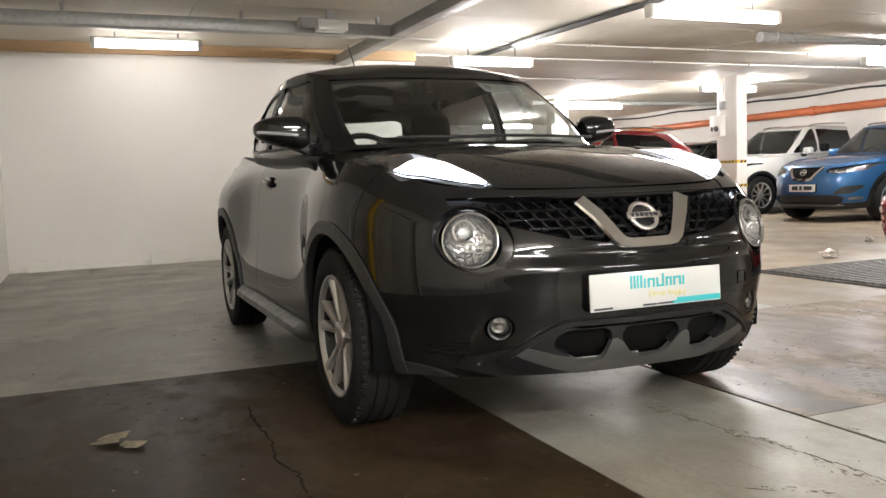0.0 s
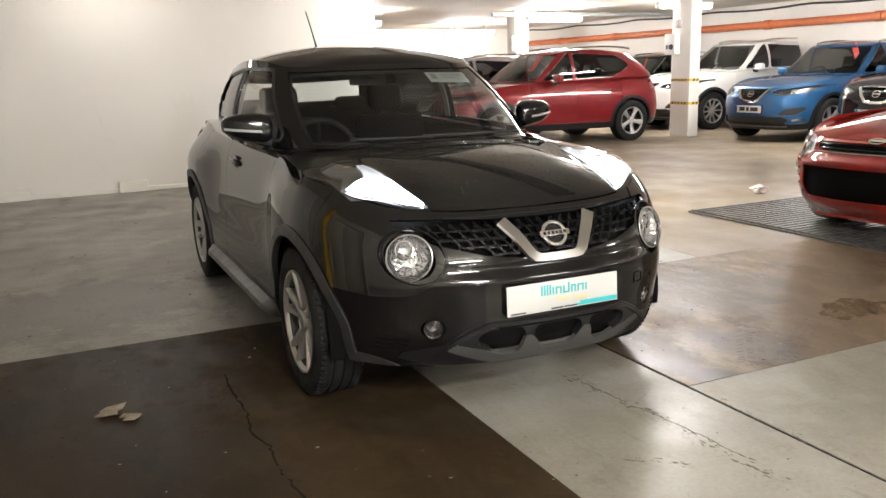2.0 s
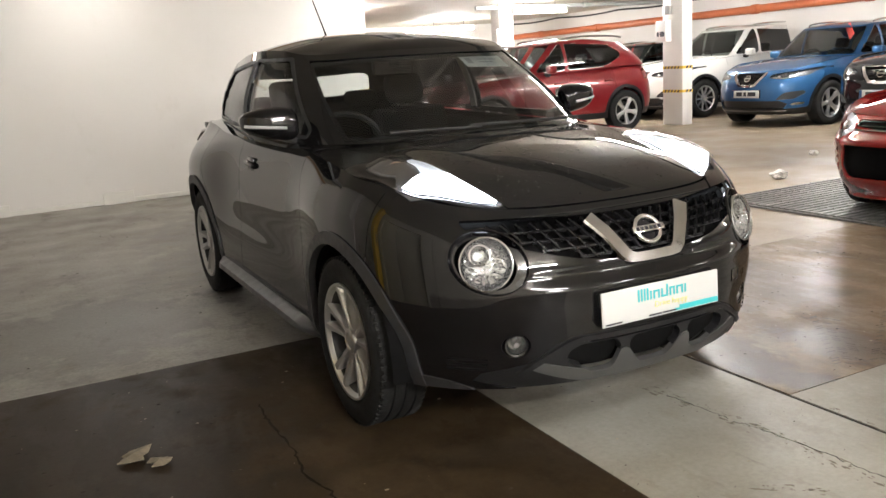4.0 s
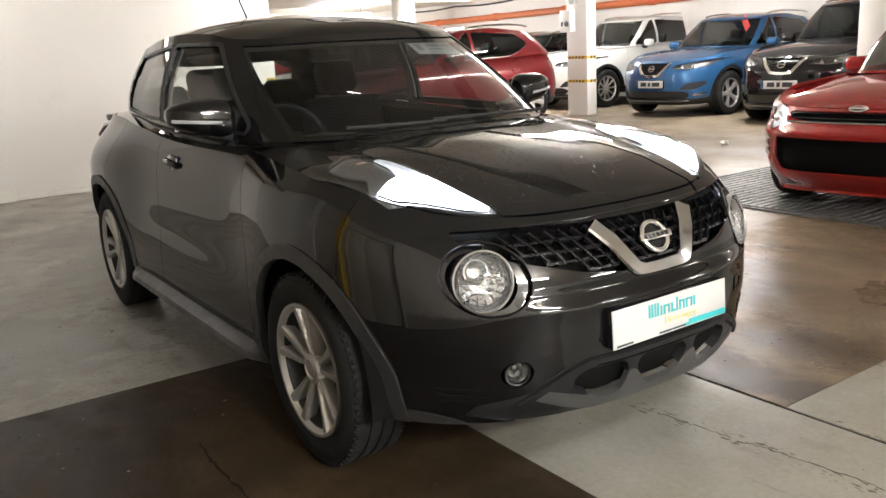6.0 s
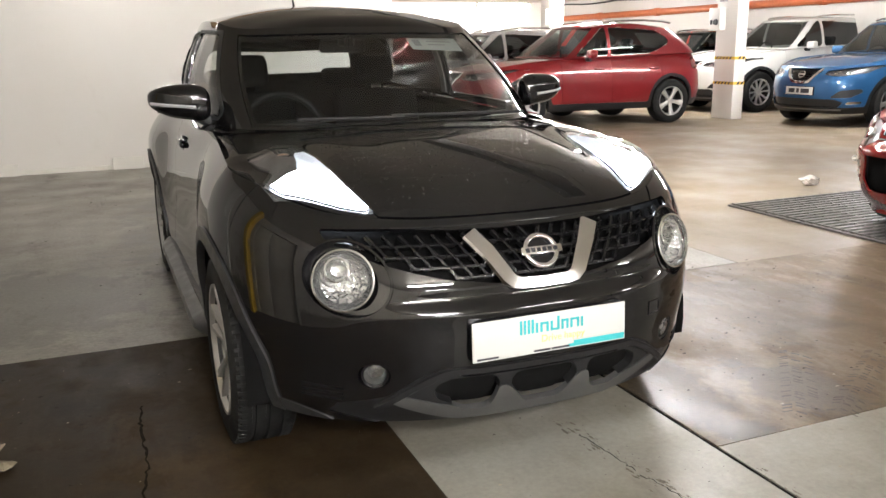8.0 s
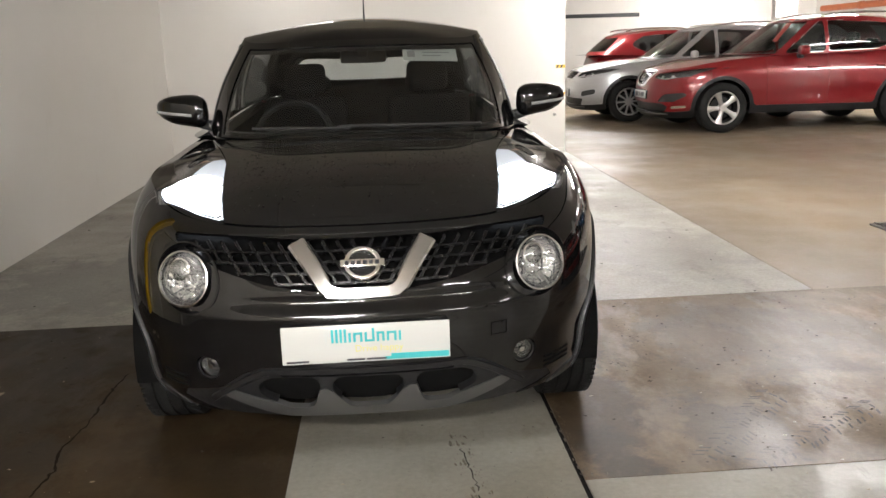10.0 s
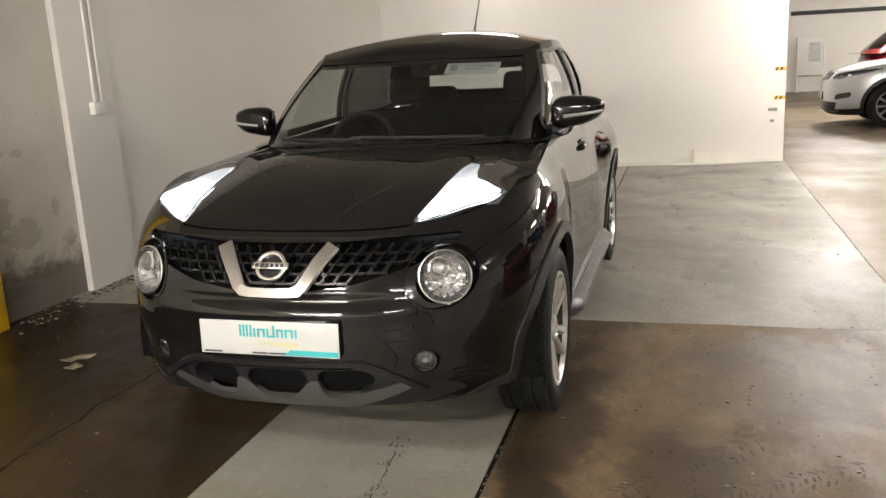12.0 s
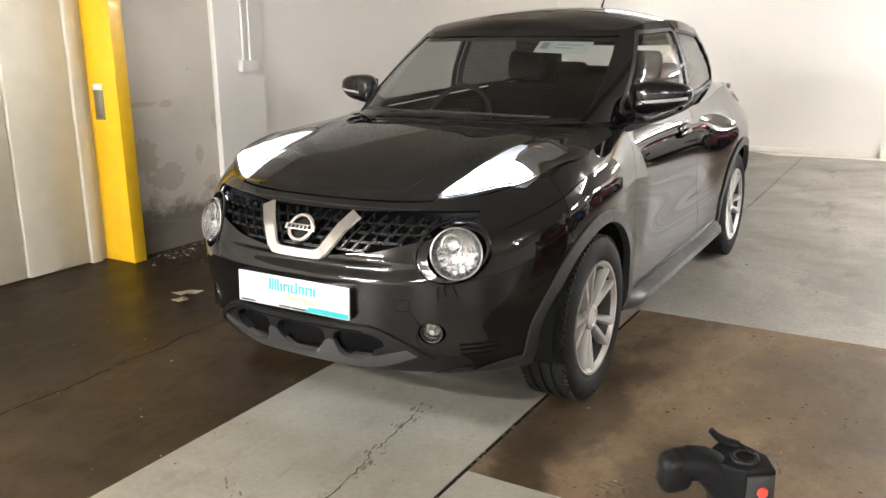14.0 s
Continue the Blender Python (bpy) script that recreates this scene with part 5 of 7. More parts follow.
# ---------- the black car ----------
CROSSOVER = CarShape(
    front=spl(0.18, -1.88, 0.24, -1.985, 0.32, -2.045, 0.45, -2.07, 0.56, -2.075, 0.65, -2.06, 0.72, -2.035, 0.78, -2.0, 0.83, -1.953, 0.865, -1.905, 0.89, -1.865, 0.95, -1.75, 1.0, -1.6, 1.1, -1.3),
    rear=spl(0.2, 1.85, 0.4, 2.0, 0.6, 2.01, 0.8, 1.98, 1.0, 1.9, 1.15, 1.85),
    width=spl(0.18, 0.79, 0.3, 0.84, 0.45, 0.845, 0.6, 0.828, 0.75, 0.818, 0.87, 0.802, 0.94, 0.785, 1.0, 0.758, 1.05, 0.728, 1.12, 0.70),
    top=spl(0.0, 0.862, 0.1, 0.868, 0.17, 0.888, 0.28, 0.95, 0.4, 0.985, 0.48, 1.022, 0.6, 1.052, 0.72, 1.075, 0.8, 1.09, 0.9, 1.08, 1.0, 1.06),
    bottom=spl(0.0, 0.268, 0.15, 0.266, 0.25, 0.262, 0.4, 0.26, 0.8, 0.27, 1.0, 0.3),
    axles=(-1.265, 1.265), wheel=0.334, waist=0.008, bulge=0.055,
    roof=dict(wb=spl(0, 0.725, 0.35, 0.725, 0.6, 0.735, 0.75, 0.675, 1, 0.63), wt=spl(0, 0.585, 0.35, 0.60, 0.55, 0.605, 0.75, 0.568, 1, 0.51),
              base=(-1.03, -0.42, 1.12, 1.78), head=(-0.30, -0.02, 1.04, 1.52), n=3.0, nh=4.4, bow=0.03,
              zb=spl(0, 1.055, 0.2, 1.05, 0.35, 1.05, 0.55, 1.07, 0.75, 1.10, 1, 1.1), zt=spl(0, 1.447, 0.2, 1.445, 0.35, 1.475, 0.5, 1.49, 0.65, 1.475, 0.8, 1.435, 1, 1.395),
              peak=spl(-0.3, 1.445, -0.16, 1.497, 0.0, 1.53, 0.3, 1.563, 0.55, 1.573, 0.9, 1.555, 1.3, 1.475, 1.7, 1.40)),
    cowl=(-0.72, -1.0, 1.062), crown=0.045)
BONNET_EDGE = spl(-1.9, 0.42, -1.82, 0.445, -1.655, 0.474, -1.5, 0.492, -1.33, 0.512, -1.0, 0.60, -0.75, 0.675)
FRONT_WINDOW = [(-0.55, 1.10), (0.34, 1.115), (0.345, 1.418), (-0.13, 1.408)]
REAR_WINDOW = [(0.44, 1.12), (0.95, 1.125), (1.205, 1.145), (1.055, 1.378), (0.44, 1.415)]


def arch_field(S, r):
    return np.minimum(disc_field(S, -1.265, 0.334, r), disc_field(S, 1.265, 0.334, r))


def black_car():
    shape = CROSSOVER
    car = thing("black_crossover_car", "glossy black compact crossover car with lit daytime lamps", "car")
    us = np.concatenate([np.linspace(0, 0.4, 110), np.linspace(0.4, 0.8, 100)[1:], np.linspace(0.8, 1.0, 24)[1:]])
    S = sheet(shape.lower, us, np.linspace(0, 1, 72))
    # sculpted nose: a groove under the grille and a proud band behind the plate
    nose = S.U[:, 0] < 0.4
    V = S.V.copy()
    band = np.exp(-(((S.z - 0.655) / 0.018) ** 2)) * np.exp(-((S.x / 0.42) ** 6))
    V[:, 1] += np.where(nose, 0.010 * band - 0.012 * np.exp(-(((S.z - 0.615) / 0.03) ** 2)) * np.exp(-((S.x / 0.5) ** 6)), 0)
    # side crease low on the doors, shoulder over the wheels
    crease = np.exp(-(((S.z - (0.48 + 0.05 * S.y)) / 0.09) ** 2)) * np.exp(-(((S.y - 0.05) / 0.75) ** 4))
    V[:, 0] += np.where(nose, 0, 0.002 * crease)
    hips = np.exp(-(((S.y - 1.3) / 0.5) ** 2)) * np.exp(-(((S.z - 0.83) / 0.12) ** 2))
    V[:, 0] += np.where(nose, 0, 0.014 * hips)
    S = Surf(V, S.U, S.F)
    # added dark shell inside the body blocks light behind the panels
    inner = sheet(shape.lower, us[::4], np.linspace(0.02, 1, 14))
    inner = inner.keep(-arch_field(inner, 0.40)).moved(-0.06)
    inner.both().put("light_block_shell", M_DARKHOLE, car)

    S = S.keep(-arch_field(S, 0.388))
    ring, S = S.split(arch_field(S, 0.436))
    front_ring, rear_ring = ring.split(ring.y)
    for r in (front_ring, rear_ring):
        r.moved(0.008).pair("wheel_arch_trim", M_PLASTIC, car, 0.03, "grained black plastic wheel arch trim")
    # wheel housings, near-black so that the shade in the arches is in the colour
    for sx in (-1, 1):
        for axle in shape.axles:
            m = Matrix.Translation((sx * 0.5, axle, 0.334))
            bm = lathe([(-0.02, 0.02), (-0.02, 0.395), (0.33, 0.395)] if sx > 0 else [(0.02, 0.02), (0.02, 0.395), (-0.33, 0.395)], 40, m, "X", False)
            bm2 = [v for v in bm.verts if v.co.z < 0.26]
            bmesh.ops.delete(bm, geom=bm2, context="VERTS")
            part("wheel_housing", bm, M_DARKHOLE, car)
    # lower lip: black cladding round the foot of the car
    foot = spl(0, 0.20, 0.14, 0.205, 0.2, 0.285, 0.3, 0.31, 0.4, 0.33, 0.8, 0.335, 0.9, 0.40, 1, 0.42)
    lip, S = S.split(S.z - foot(S.U[:, 0]), 0.001)
    sill, lip = lip.split(np.abs(lip.y) - 0.83)
    lip_f, lip_r = lip.split(lip.y)
    for piece in lip_f.islands():
        piece.moved(0.004).pair("front_lip", M_PLASTIC, car, 0.02)
    lip_r.moved(0.004).both().put("rear_lip", M_PLASTIC, car, 0.02)
    sill.pair("sill_trim", M_PLASTIC, car, 0.02)
    # projecting sill step, its plastic lightened to imitate light caught on top
    for sx in (-1, 1):
        bm = bmesh.new()
        rows = []
        for y in np.linspace(-0.84, 0.84, 25):
            e = min(1.0, (0.84 - abs(y)) / 0.10 + 0.25)
            x0 = float(shape.half(y, 0.3)) - 0.03
            sec = ((0, 0.225), (0.055 * e, 0.235), (0.085 * e, 0.262), (0.08 * e, 0.288), (0.03, 0.312), (0, 0.318))
            rows.append([bm.verts.new((sx * (x0 + a), y, z)) for a, z in sec])
        for r0, r1 in zip(rows, rows[1:]):
            for k in range(6):
                bm.faces.new((r0[k], r0[(k + 1) % 6], r1[(k + 1) % 6], r1[k]))
        bm.faces.new(rows[0])
        bm.faces.new(rows[-1])
        part("sill_step", bm, M_SILL, car, "black plastic sill step")

    # ----- nose openings -----
    def xz(poly, r, S):
        return np.where(S.U[:, 0] < 0.4, poly_field(S.x, S.z, poly, r), 1.0)

    grille_poly = [(-0.1, 0.705), (0.15, 0.695), (0.30, 0.715), (0.45, 0.755), (0.60, 0.825), (0.605, 0.842), (0.41, 0.842), (0.24, 0.832), (-0.1, 0.828)]
    grille, S = S.split(xz(grille_poly, 0.004, S))
    # backing sheet behind the bars, in the same painted shade
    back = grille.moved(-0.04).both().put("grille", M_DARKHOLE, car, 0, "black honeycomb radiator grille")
    lampc, lampr = (0.573, 0.714), 0.106
    ringf = np.where(S.U[:, 0] < 0.4, np.hypot((S.x - lampc[0] + 0.012) * 0.95, S.z - lampc[1]) - lampr, 1.0)
    bowl, S = S.split(ringf)
    fogf = np.where(S.U[:, 0] < 0.4, np.hypot(S.x - 0.508, S.z - 0.434) - 0.042, 1.0)
    fogb, S = S.split(fogf)
    # lower intake: dark panel with three openings and a silver skid below
    low_poly = [(-0.1, 0.452), (0.33, 0.452), (0.395, 0.425), (0.47, 0.37), (0.60, 0.335), (0.62, 0.30), (0.47, 0.262), (0.3, 0.205), (-0.1, 0.19)]
    low, S = S.split(xz(low_poly, 0.0, S))
    low = low.moved(-0.004)
    for poly, r in (([(-0.1, 0.340), (0.045, 0.340), (0.080, 0.385), (-0.1, 0.385)], 0.032), ([(0.195, 0.340), (0.245, 0.340), (0.315, 0.378), (0.29, 0.388), (0.18, 0.388)], 0.030)):
        # openings are backed with black that stands in for their shade
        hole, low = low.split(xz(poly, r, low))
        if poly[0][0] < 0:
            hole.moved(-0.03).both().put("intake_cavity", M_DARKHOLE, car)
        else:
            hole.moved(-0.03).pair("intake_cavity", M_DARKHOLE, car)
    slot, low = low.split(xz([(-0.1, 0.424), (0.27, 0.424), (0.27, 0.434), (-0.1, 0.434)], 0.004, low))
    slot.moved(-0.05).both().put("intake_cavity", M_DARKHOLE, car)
    skid_top = 0.330 + 0.05 * np.clip(1.3 - np.abs(low.x - 0.135) / 0.045, 0, 1) + 0.035 * np.clip((low.x - 0.30) / 0.12, 0, 1)
    skid, low = low.split(np.maximum(np.maximum(low.z - skid_top, low.x - 0.455), 0.272 - low.z + 0.55 * np.clip(low.x - 0.25, 0, 1) ** 1.3))
    skid.moved(0.005).both().put("skid_plate", M_SKID, car, 0.02, "satin silver skid plate with scalloped edge")
    low.both().put("lower_bumper", M_LOWER, car, 0.03, "grained black plastic lower bumper")
    # raised bar curving from fog lamp to fog lamp under the plate
    bar = [(x, 0.442 - 0.115 * np.clip((abs(x) - 0.30) / 0.2, 0, 1) ** 1.4) for x in np.linspace(-0.5, 0.5, 41)]
    part("bumper_bar", strip_on(shape, bar, 0.022, 0.010, 0.02), M_LOWER, car)
    cover = [(0.395, 0.515), (0.445, 0.515), (0.445, 0.555), (0.395, 0.555)]
    part("tow_cover", strip_on(shape, [p_ for q_ in range(4) for p_ in dense([cover[q_], cover[(q_ + 1) % 4]], 0.02)[:-1]], 0.005, 0.003, 0.01, True), M_BLACK, car, "small square tow eye cover")
    # side vents outside the plate: raised black strips in place of shaded slots
    for sx in (-1, 1):
        for k in range(3):
            path = [(sx * (0.585 + 0.05 * t_), 0.350 + 0.018 * k) for t_ in (0, 1, 2)]
            part("vent_slot", strip_on(shape, path, 0.009, 0.0025, 0.004), M_DARKHOLE, car)

    # grille bars: rows of cells, staggered
    rows_z = [0.715, 0.745, 0.775, 0.805, 0.832]
    for i, z in enumerate(rows_z):
        xs = [x for x in np.linspace(0, 0.61, 120) if poly_field(np.array([x]), np.array([z]), grille_poly, -0.004)[0] < 0]
        if len(xs) < 3:
            continue
        lo, hi = min(xs), max(xs)
        if lo < 0.01:
            path = [(x, z) for x in np.linspace(-hi, hi, 49)]
            part("grille_bar", strip_on(shape, path, 0.0085, -0.010, 0.02), M_GRILLE, back)
        if i + 1 < len(rows_z):
            step = 0.046
            for k in range(-14, 15):
                x = (k + 0.5 * (i % 2)) * step
                z2 = rows_z[i + 1]
                if all(poly_field(np.array([abs(x)]), np.array([q]), grille_poly, -0.002)[0] < 0 for q in (z, (z + z2) / 2)):
                    d = 0.010 if x > 0 else -0.010
                    part("grille_bar", strip_on(shape, [(x - d, z), (x, (z + z2) / 2), (x + d, z2 if z2 < 0.84 else 0.838)], 0.009, -0.008, 0.02), M_GRILLE, back)
    lipline = [(x, 0.846) for x in np.linspace(-0.42, 0.42, 61)]
    part("grille_lip", strip_on(shape, lipline, 0.007, 0.002, 0.02), M_GLOSSBLACK, car)
    vpath = [(-0.204, 0.822), (-0.165, 0.775), (-0.118, 0.703), (-0.100, 0.688), (-0.075, 0.683), (0.0, 0.682), (0.075, 0.683), (0.100, 0.688), (0.118, 0.703), (0.165, 0.775), (0.204, 0.822)]
    part("grille_surround", strip_on(shape, vpath, [0.058, 0.055, 0.05, 0.046, 0.040, 0.040, 0.040, 0.046, 0.05, 0.055, 0.058], 0.014, 0.03), M_VCHROME, car, "chrome V-shaped grille surround")
    # badge: a ring with a bar across
    p, nrm = shape.fpt(0, 0.762, 0.012)
    m = frame_from(nrm, p)
    ring_pts = [m @ Vector((0.050 * math.cos(a), 0, 0.047 * math.sin(a))) for a in np.linspace(0, 2 * math.pi, 41)[:-1]]
    badge = part("badge", tube(ring_pts, 0.0085, 10, True), M_CHROME, car, "round chrome badge with a bar across")
    part("badge_bar", box((-0.068, -0.010, -0.0125), (0.068, 0.004, 0.0125), 0.004, m), M_CHROME, badge)
    part("badge_back", lathe([(0.006, 0.0), (0.006, 0.045), (0.03, 0.05)], 30, m, "Y", False), M_GLOSSBLACK, badge)
    bm = bmesh.new()
    for k in range(6):
        add_box(bm, (-0.054 + 0.0185 * k, -0.0112, -0.0065), (-0.054 + 0.0185 * k + 0.012, -0.0098, 0.0065), 0, m)
    part("badge_marking", bm, M_INK, badge)

    # round headlamps
    for sx in (-1, 1):
        p, nrm = shape.fpt(lampc[0], lampc[1])
        nn = (nrm * 0.55 + Vector((0.05, -0.45, 0.05))).normalized()
        p = p + nn * -0.012
        m = frame_from((sx * nn.x, nn.y, nn.z), (sx * p.x, p.y, p.z))
        lamp = part("headlamp", lathe([(-0.004, 0.083), (-0.014, 0.0865), (-0.012, 0.091), (0.006, 0.092), (0.05, 0.086)], 56, m, "Y", False), M_SATIN, car, "round clear headlamp in a black recess")
        part("reflector", lathe([(0.0, 0.083), (0.018, 0.078), (0.034, 0.058), (0.042, 0.03), (0.044, 0.0)], 56, m, "Y", False), M_REFLECT, lamp)
        dome = [(-0.040 * math.cos(a) + 0.012, 0.085 * math.sin(a)) for a in np.linspace(0, math.pi / 2, 12)]
        part("lens", lathe(dome, 56, m, "Y", False), M_LENS, lamp)
        q = m @ Matrix.Translation((-0.018, 0.0, 0.030)) @ Matrix.Scale(0.98, 4)
        proj = part("projector", lathe([(0.05, 0.036), (-0.004, 0.038), (-0.006, 0.033), (0.004, 0.030)], 32, q, "Y", False), M_CHROME, lamp)
        part("projector_lens", lathe([(0.004, 0.030), (-0.006, 0.024), (-0.012, 0.012), (-0.014, 0.0)], 32, q, "Y", False), M_LENS, proj)
        part("projector_bowl", lathe([(0.006, 0.030), (0.03, 0.02), (0.036, 0.0)], 32, q, "Y", False), M_SATIN, proj)
        # faceted inner reflector
        bm = bmesh.new()
        for k in range(9):
            a = math.pi * (0.95 + 0.13 * k)
            q2 = m @ Matrix.Rotation(-a, 4, "Y") @ Matrix.Translation((0.052, 0.022, 0)) @ Matrix.Rotation(radians(-34 + 5 * (k % 3)), 4, "Z")
            add_box(bm, (-0.020, -0.002, -0.0105), (0.020, 0.002, 0.0105), 0.002, q2, 1)
        part("reflector_facet", bm, M_REFLECT, lamp)
        if sx > 0:
            ring_only = bowl.keep(0.086 - np.hypot(bowl.x - lampc[0], bowl.z - lampc[1]))
            ring_only.moved(-0.022).pair("headlamp_recess", M_GLOSSBLACK, car)
        # black moulding round the recess, with a bright upper edge
        loop = [(lampc[0] - 0.012 + lampr / 0.95 * math.cos(a), lampc[1] + lampr * math.sin(a)) for a in np.linspace(0, 2 * math.pi, 61)[:-1]]
        part("headlamp_moulding", strip_on(shape, [(sx * a, b) for a, b in (loop if sx > 0 else loop[::-1])], 0.008, 0.003, 0.024, True), M_BLACK, car)
        # fog lamp
        p, nrm = shape.fpt(0.508, 0.434, -0.012)
        m = frame_from((sx * nrm.x * 0.6, nrm.y, nrm.z), (sx * p.x, p.y, p.z))
        fog = part("fog_lamp", lathe([(-0.006, 0.034), (-0.008, 0.040), (0.03, 0.042)], 32, m, "Y", False), M_GLOSSBLACK, car, "round fog lamp")
        part("reflector", lathe([(0.0, 0.035), (0.022, 0.025), (0.03, 0.0)], 32, m, "Y", False), M_FOG, fog)
        part("bulb_shield", lathe([(-0.002, 0.0), (-0.002, 0.009), (0.012, 0.011), (0.03, 0.011)], 20, m, "Y", False), M_CHROME, fog)
        part("lens", lathe([(-0.012, 0.0), (-0.010, 0.02), (-0.004, 0.035)], 32, m, "Y", False), M_LENS, fog)

    # ----- bonnet, wings and the daytime lamps -----
    ua = shape.u_at(-0.72)
    B = sheet(shape.bonnet, np.linspace(0, 0.4, 76), np.linspace(0.0, 1, 46))
    V = B.V.copy()
    V[:, 2] += 0.008 * np.exp(-(((B.x - BONNET_EDGE(B.y) + 0.12) / 0.12) ** 2)) * np.clip((B.y + 1.95) / 0.3, 0, 1) * np.clip((-0.85 - B.y) / 0.3, 0, 1)
    V[:, 2] += 0.016 * np.exp(-(((B.x - 0.62) / 0.09) ** 2)) * np.clip((B.y + 1.8) / 0.3, 0, 1) * np.clip((-0.8 - B.y) / 0.3, 0, 1)
    # swelling of the daytime lamps
    V[:, 2] += 0.020 * np.exp(-(((B.x - 0.585) / 0.06) ** 2)) * np.exp(-(((B.y + 1.47) / 0.17) ** 2))
    # let the wing tops roll over evenly to their outer edge
    xe, ye, ze = shape.lower(np.linspace(0.2, 0.5, 60), np.ones(60))
    r = np.clip(B.x / np.interp(B.y, ye, xe), 0, 1)
    k = np.clip((r - 0.78) / 0.16, 0, 1)
    k = k * k * (3 - 2 * k) * np.clip((B.y + 1.36) / 0.16, 0, 1)
    V[:, 2] = V[:, 2] * (1 - k) + k * (np.interp(B.y, ye, ze) + 0.10 * (1 - r * r))
    B = Surf(V, B.U, B.F)
    lens_poly = [(0.443, -1.828), (0.474, -1.655), (0.492, -1.5), (0.508, -1.34), (0.545, -1.21), (0.61, -1.19), (0.715, -1.265), (0.695, -1.36), (0.665, -1.44), (0.72, -1.545), (0.70, -1.62), (0.605, -1.70), (0.53, -1.765)]
    lit_poly = [(0.443, -1.828), (0.474, -1.655), (0.490, -1.51), (0.535, -1.49), (0.59, -1.51), (0.64, -1.51), (0.705, -1.545), (0.685, -1.62), (0.60, -1.70), (0.53, -1.765)]
    f = poly_field(B.x, B.y, lens_poly)
    lensB, B = B.split(f, 0.0)
    f = np.where(S.z > 0.8, poly_field(S.x, S.y, lens_poly), 1.0)
    lensS, S = S.split(f, 0.0)

    def joined(a, b):
        n = len(a.V)
        return Surf(np.vstack([a.V, b.V]), np.vstack([a.U, b.U]), list(a.F) + [[i + n for i in q] for q in b.F])

    lens = joined(lensB, lensS)
    for side_lens in (lens, lens.mirror()):
        bulge = side_lens.moved(0.010)
        lamp = bulge.put("daytime_lamp", M_LENS, car, 0, "boomerang-shaped daytime lamp, lit white")
        fl = poly_field(np.abs(side_lens.x), side_lens.y, lit_poly, -0.006)
        lit, rest = side_lens.split(fl)
        lit.moved(0.004).put("light_guide", M_DRL, lamp)
        lobe = [(0.470, -1.57), (0.480, -1.48), (0.500, -1.34), (0.520, -1.28), (0.560, -1.30), (0.575, -1.36), (0.585, -1.44), (0.60, -1.50), (0.60, -1.57)]
        rear_lobe, rest = rest.split(poly_field(np.abs(rest.x), rest.y, lobe, -0.001))
        rear_lobe.moved(0.002).put("light_guide", M_DRLDIM, lamp)
        rest.moved(-0.004).put("lamp_bowl", M_BOWL, lamp, 0, "clear silvered rear half of the lamp")
    for sx in (-1, 1):
        # amber bulb seat behind the clear rear half of the lens
        c = Vector((sx * 0.60, -1.30, 0.990))
        bm = lathe([(0.0, 0.0), (-0.004, 0.026), (0.012, 0.04)], 24, frame_from((sx * 0.3, -0.5, 0.8), c), "Y", False)
        part("indicator_bowl", bm, M_AMBER, car)
    edge = B.x - BONNET_EDGE(B.y)
    bon, wingtop = B.split(edge, 0.002)
    bon = bon.keep(0.008 - bon.U[:, 1])
    bon.both().put("bonnet", M_BLACK, car, 0.012, "glossy black bonnet with water drops")
    wing_a, nose_b = wingtop.split(-1.52 - wingtop.y, 0.0015)
    # panels of the sides
    bump, rest = S.split(S.y + 1.52 + 0.25 * np.clip(S.z - 0.72, -1, 0), 0.0015)
    bump.both().put("front_bumper", M_BLACK, car, 0.012, "glossy black front bumper")
    for piece in nose_b.islands():
        piece.pair("bumper_shoulder", M_BLACK, car, 0.01)
    front_line = -0.70 - 0.10 * np.clip((0.96 - rest.z) / 0.3, 0, 1)
    wing, rest = rest.split(rest.y - front_line, 0.002)
    fill = sheet(shape.wing_top, np.linspace(0.4, ua, 24), np.linspace(0, 1, 4))
    joined(wing, wing_a).pair("wing", M_BLACK, car)
    fill.pair("wing_top", M_BLACK, car)
    mid_line = 0.385 - 0.10 * np.clip(0.93 - rest.z, -0.05, 0.5)
    d1, rest = rest.split(rest.y - mid_line, 0.002)
    d1.pair("front_door", M_BLACK, car, 0.012)
    rear_line = 1.08 - 0.32 * np.clip((0.85 - rest.z) / 0.45, 0, 1)
    d2, rest = rest.split(rest.y - rear_line, 0.002)
    d2.pair("rear_door", M_BLACK, car, 0.012)
    rest.both().put("rear_quarter", M_BLACK, car, 0.012)

    # ----- cabin -----
    C = sheet(shape.cabin, np.linspace(0, 1, 190), np.linspace(0, 1, 44))
    lid = sheet(shape.lid, np.linspace(0, 1, 90), np.linspace(0, 1, 16))
    lid.both().put("roof", M_BLACK, car, 0.015)
    u, v = C.U[:, 0], C.U[:, 1]
    screen_f = np.maximum(u - (0.197 + 0.010 * v), np.maximum(0.02 - v, v - 0.93))
    screen, C = C.split(screen_f)
    screen.moved(-0.005).both().put("windscreen", M_SCREEN, car)
    edge_f = np.maximum(screen.U[:, 0] - (0.186 + 0.010 * screen.U[:, 1]), np.maximum(0.06 - screen.U[:, 1], screen.U[:, 1] - 0.88))
    screen.keep(-edge_f).moved(-0.008).both().put("windscreen_band", M_GLOSSBLACK, car)
    for poly in (FRONT_WINDOW, REAR_WINDOW):
        f = np.where(C.x > 0.3, poly_field(C.y, C.z, poly, 0.015), 1.0)
        ring, _ = C.split(np.maximum(np.where(C.x > 0.3, poly_field(C.y, C.z, poly, 0.030), 1.0), -f))
        ring.moved(0.003).pair("window_trim", M_PLASTIC, car, 0.008)
        pane, C = C.split(f)
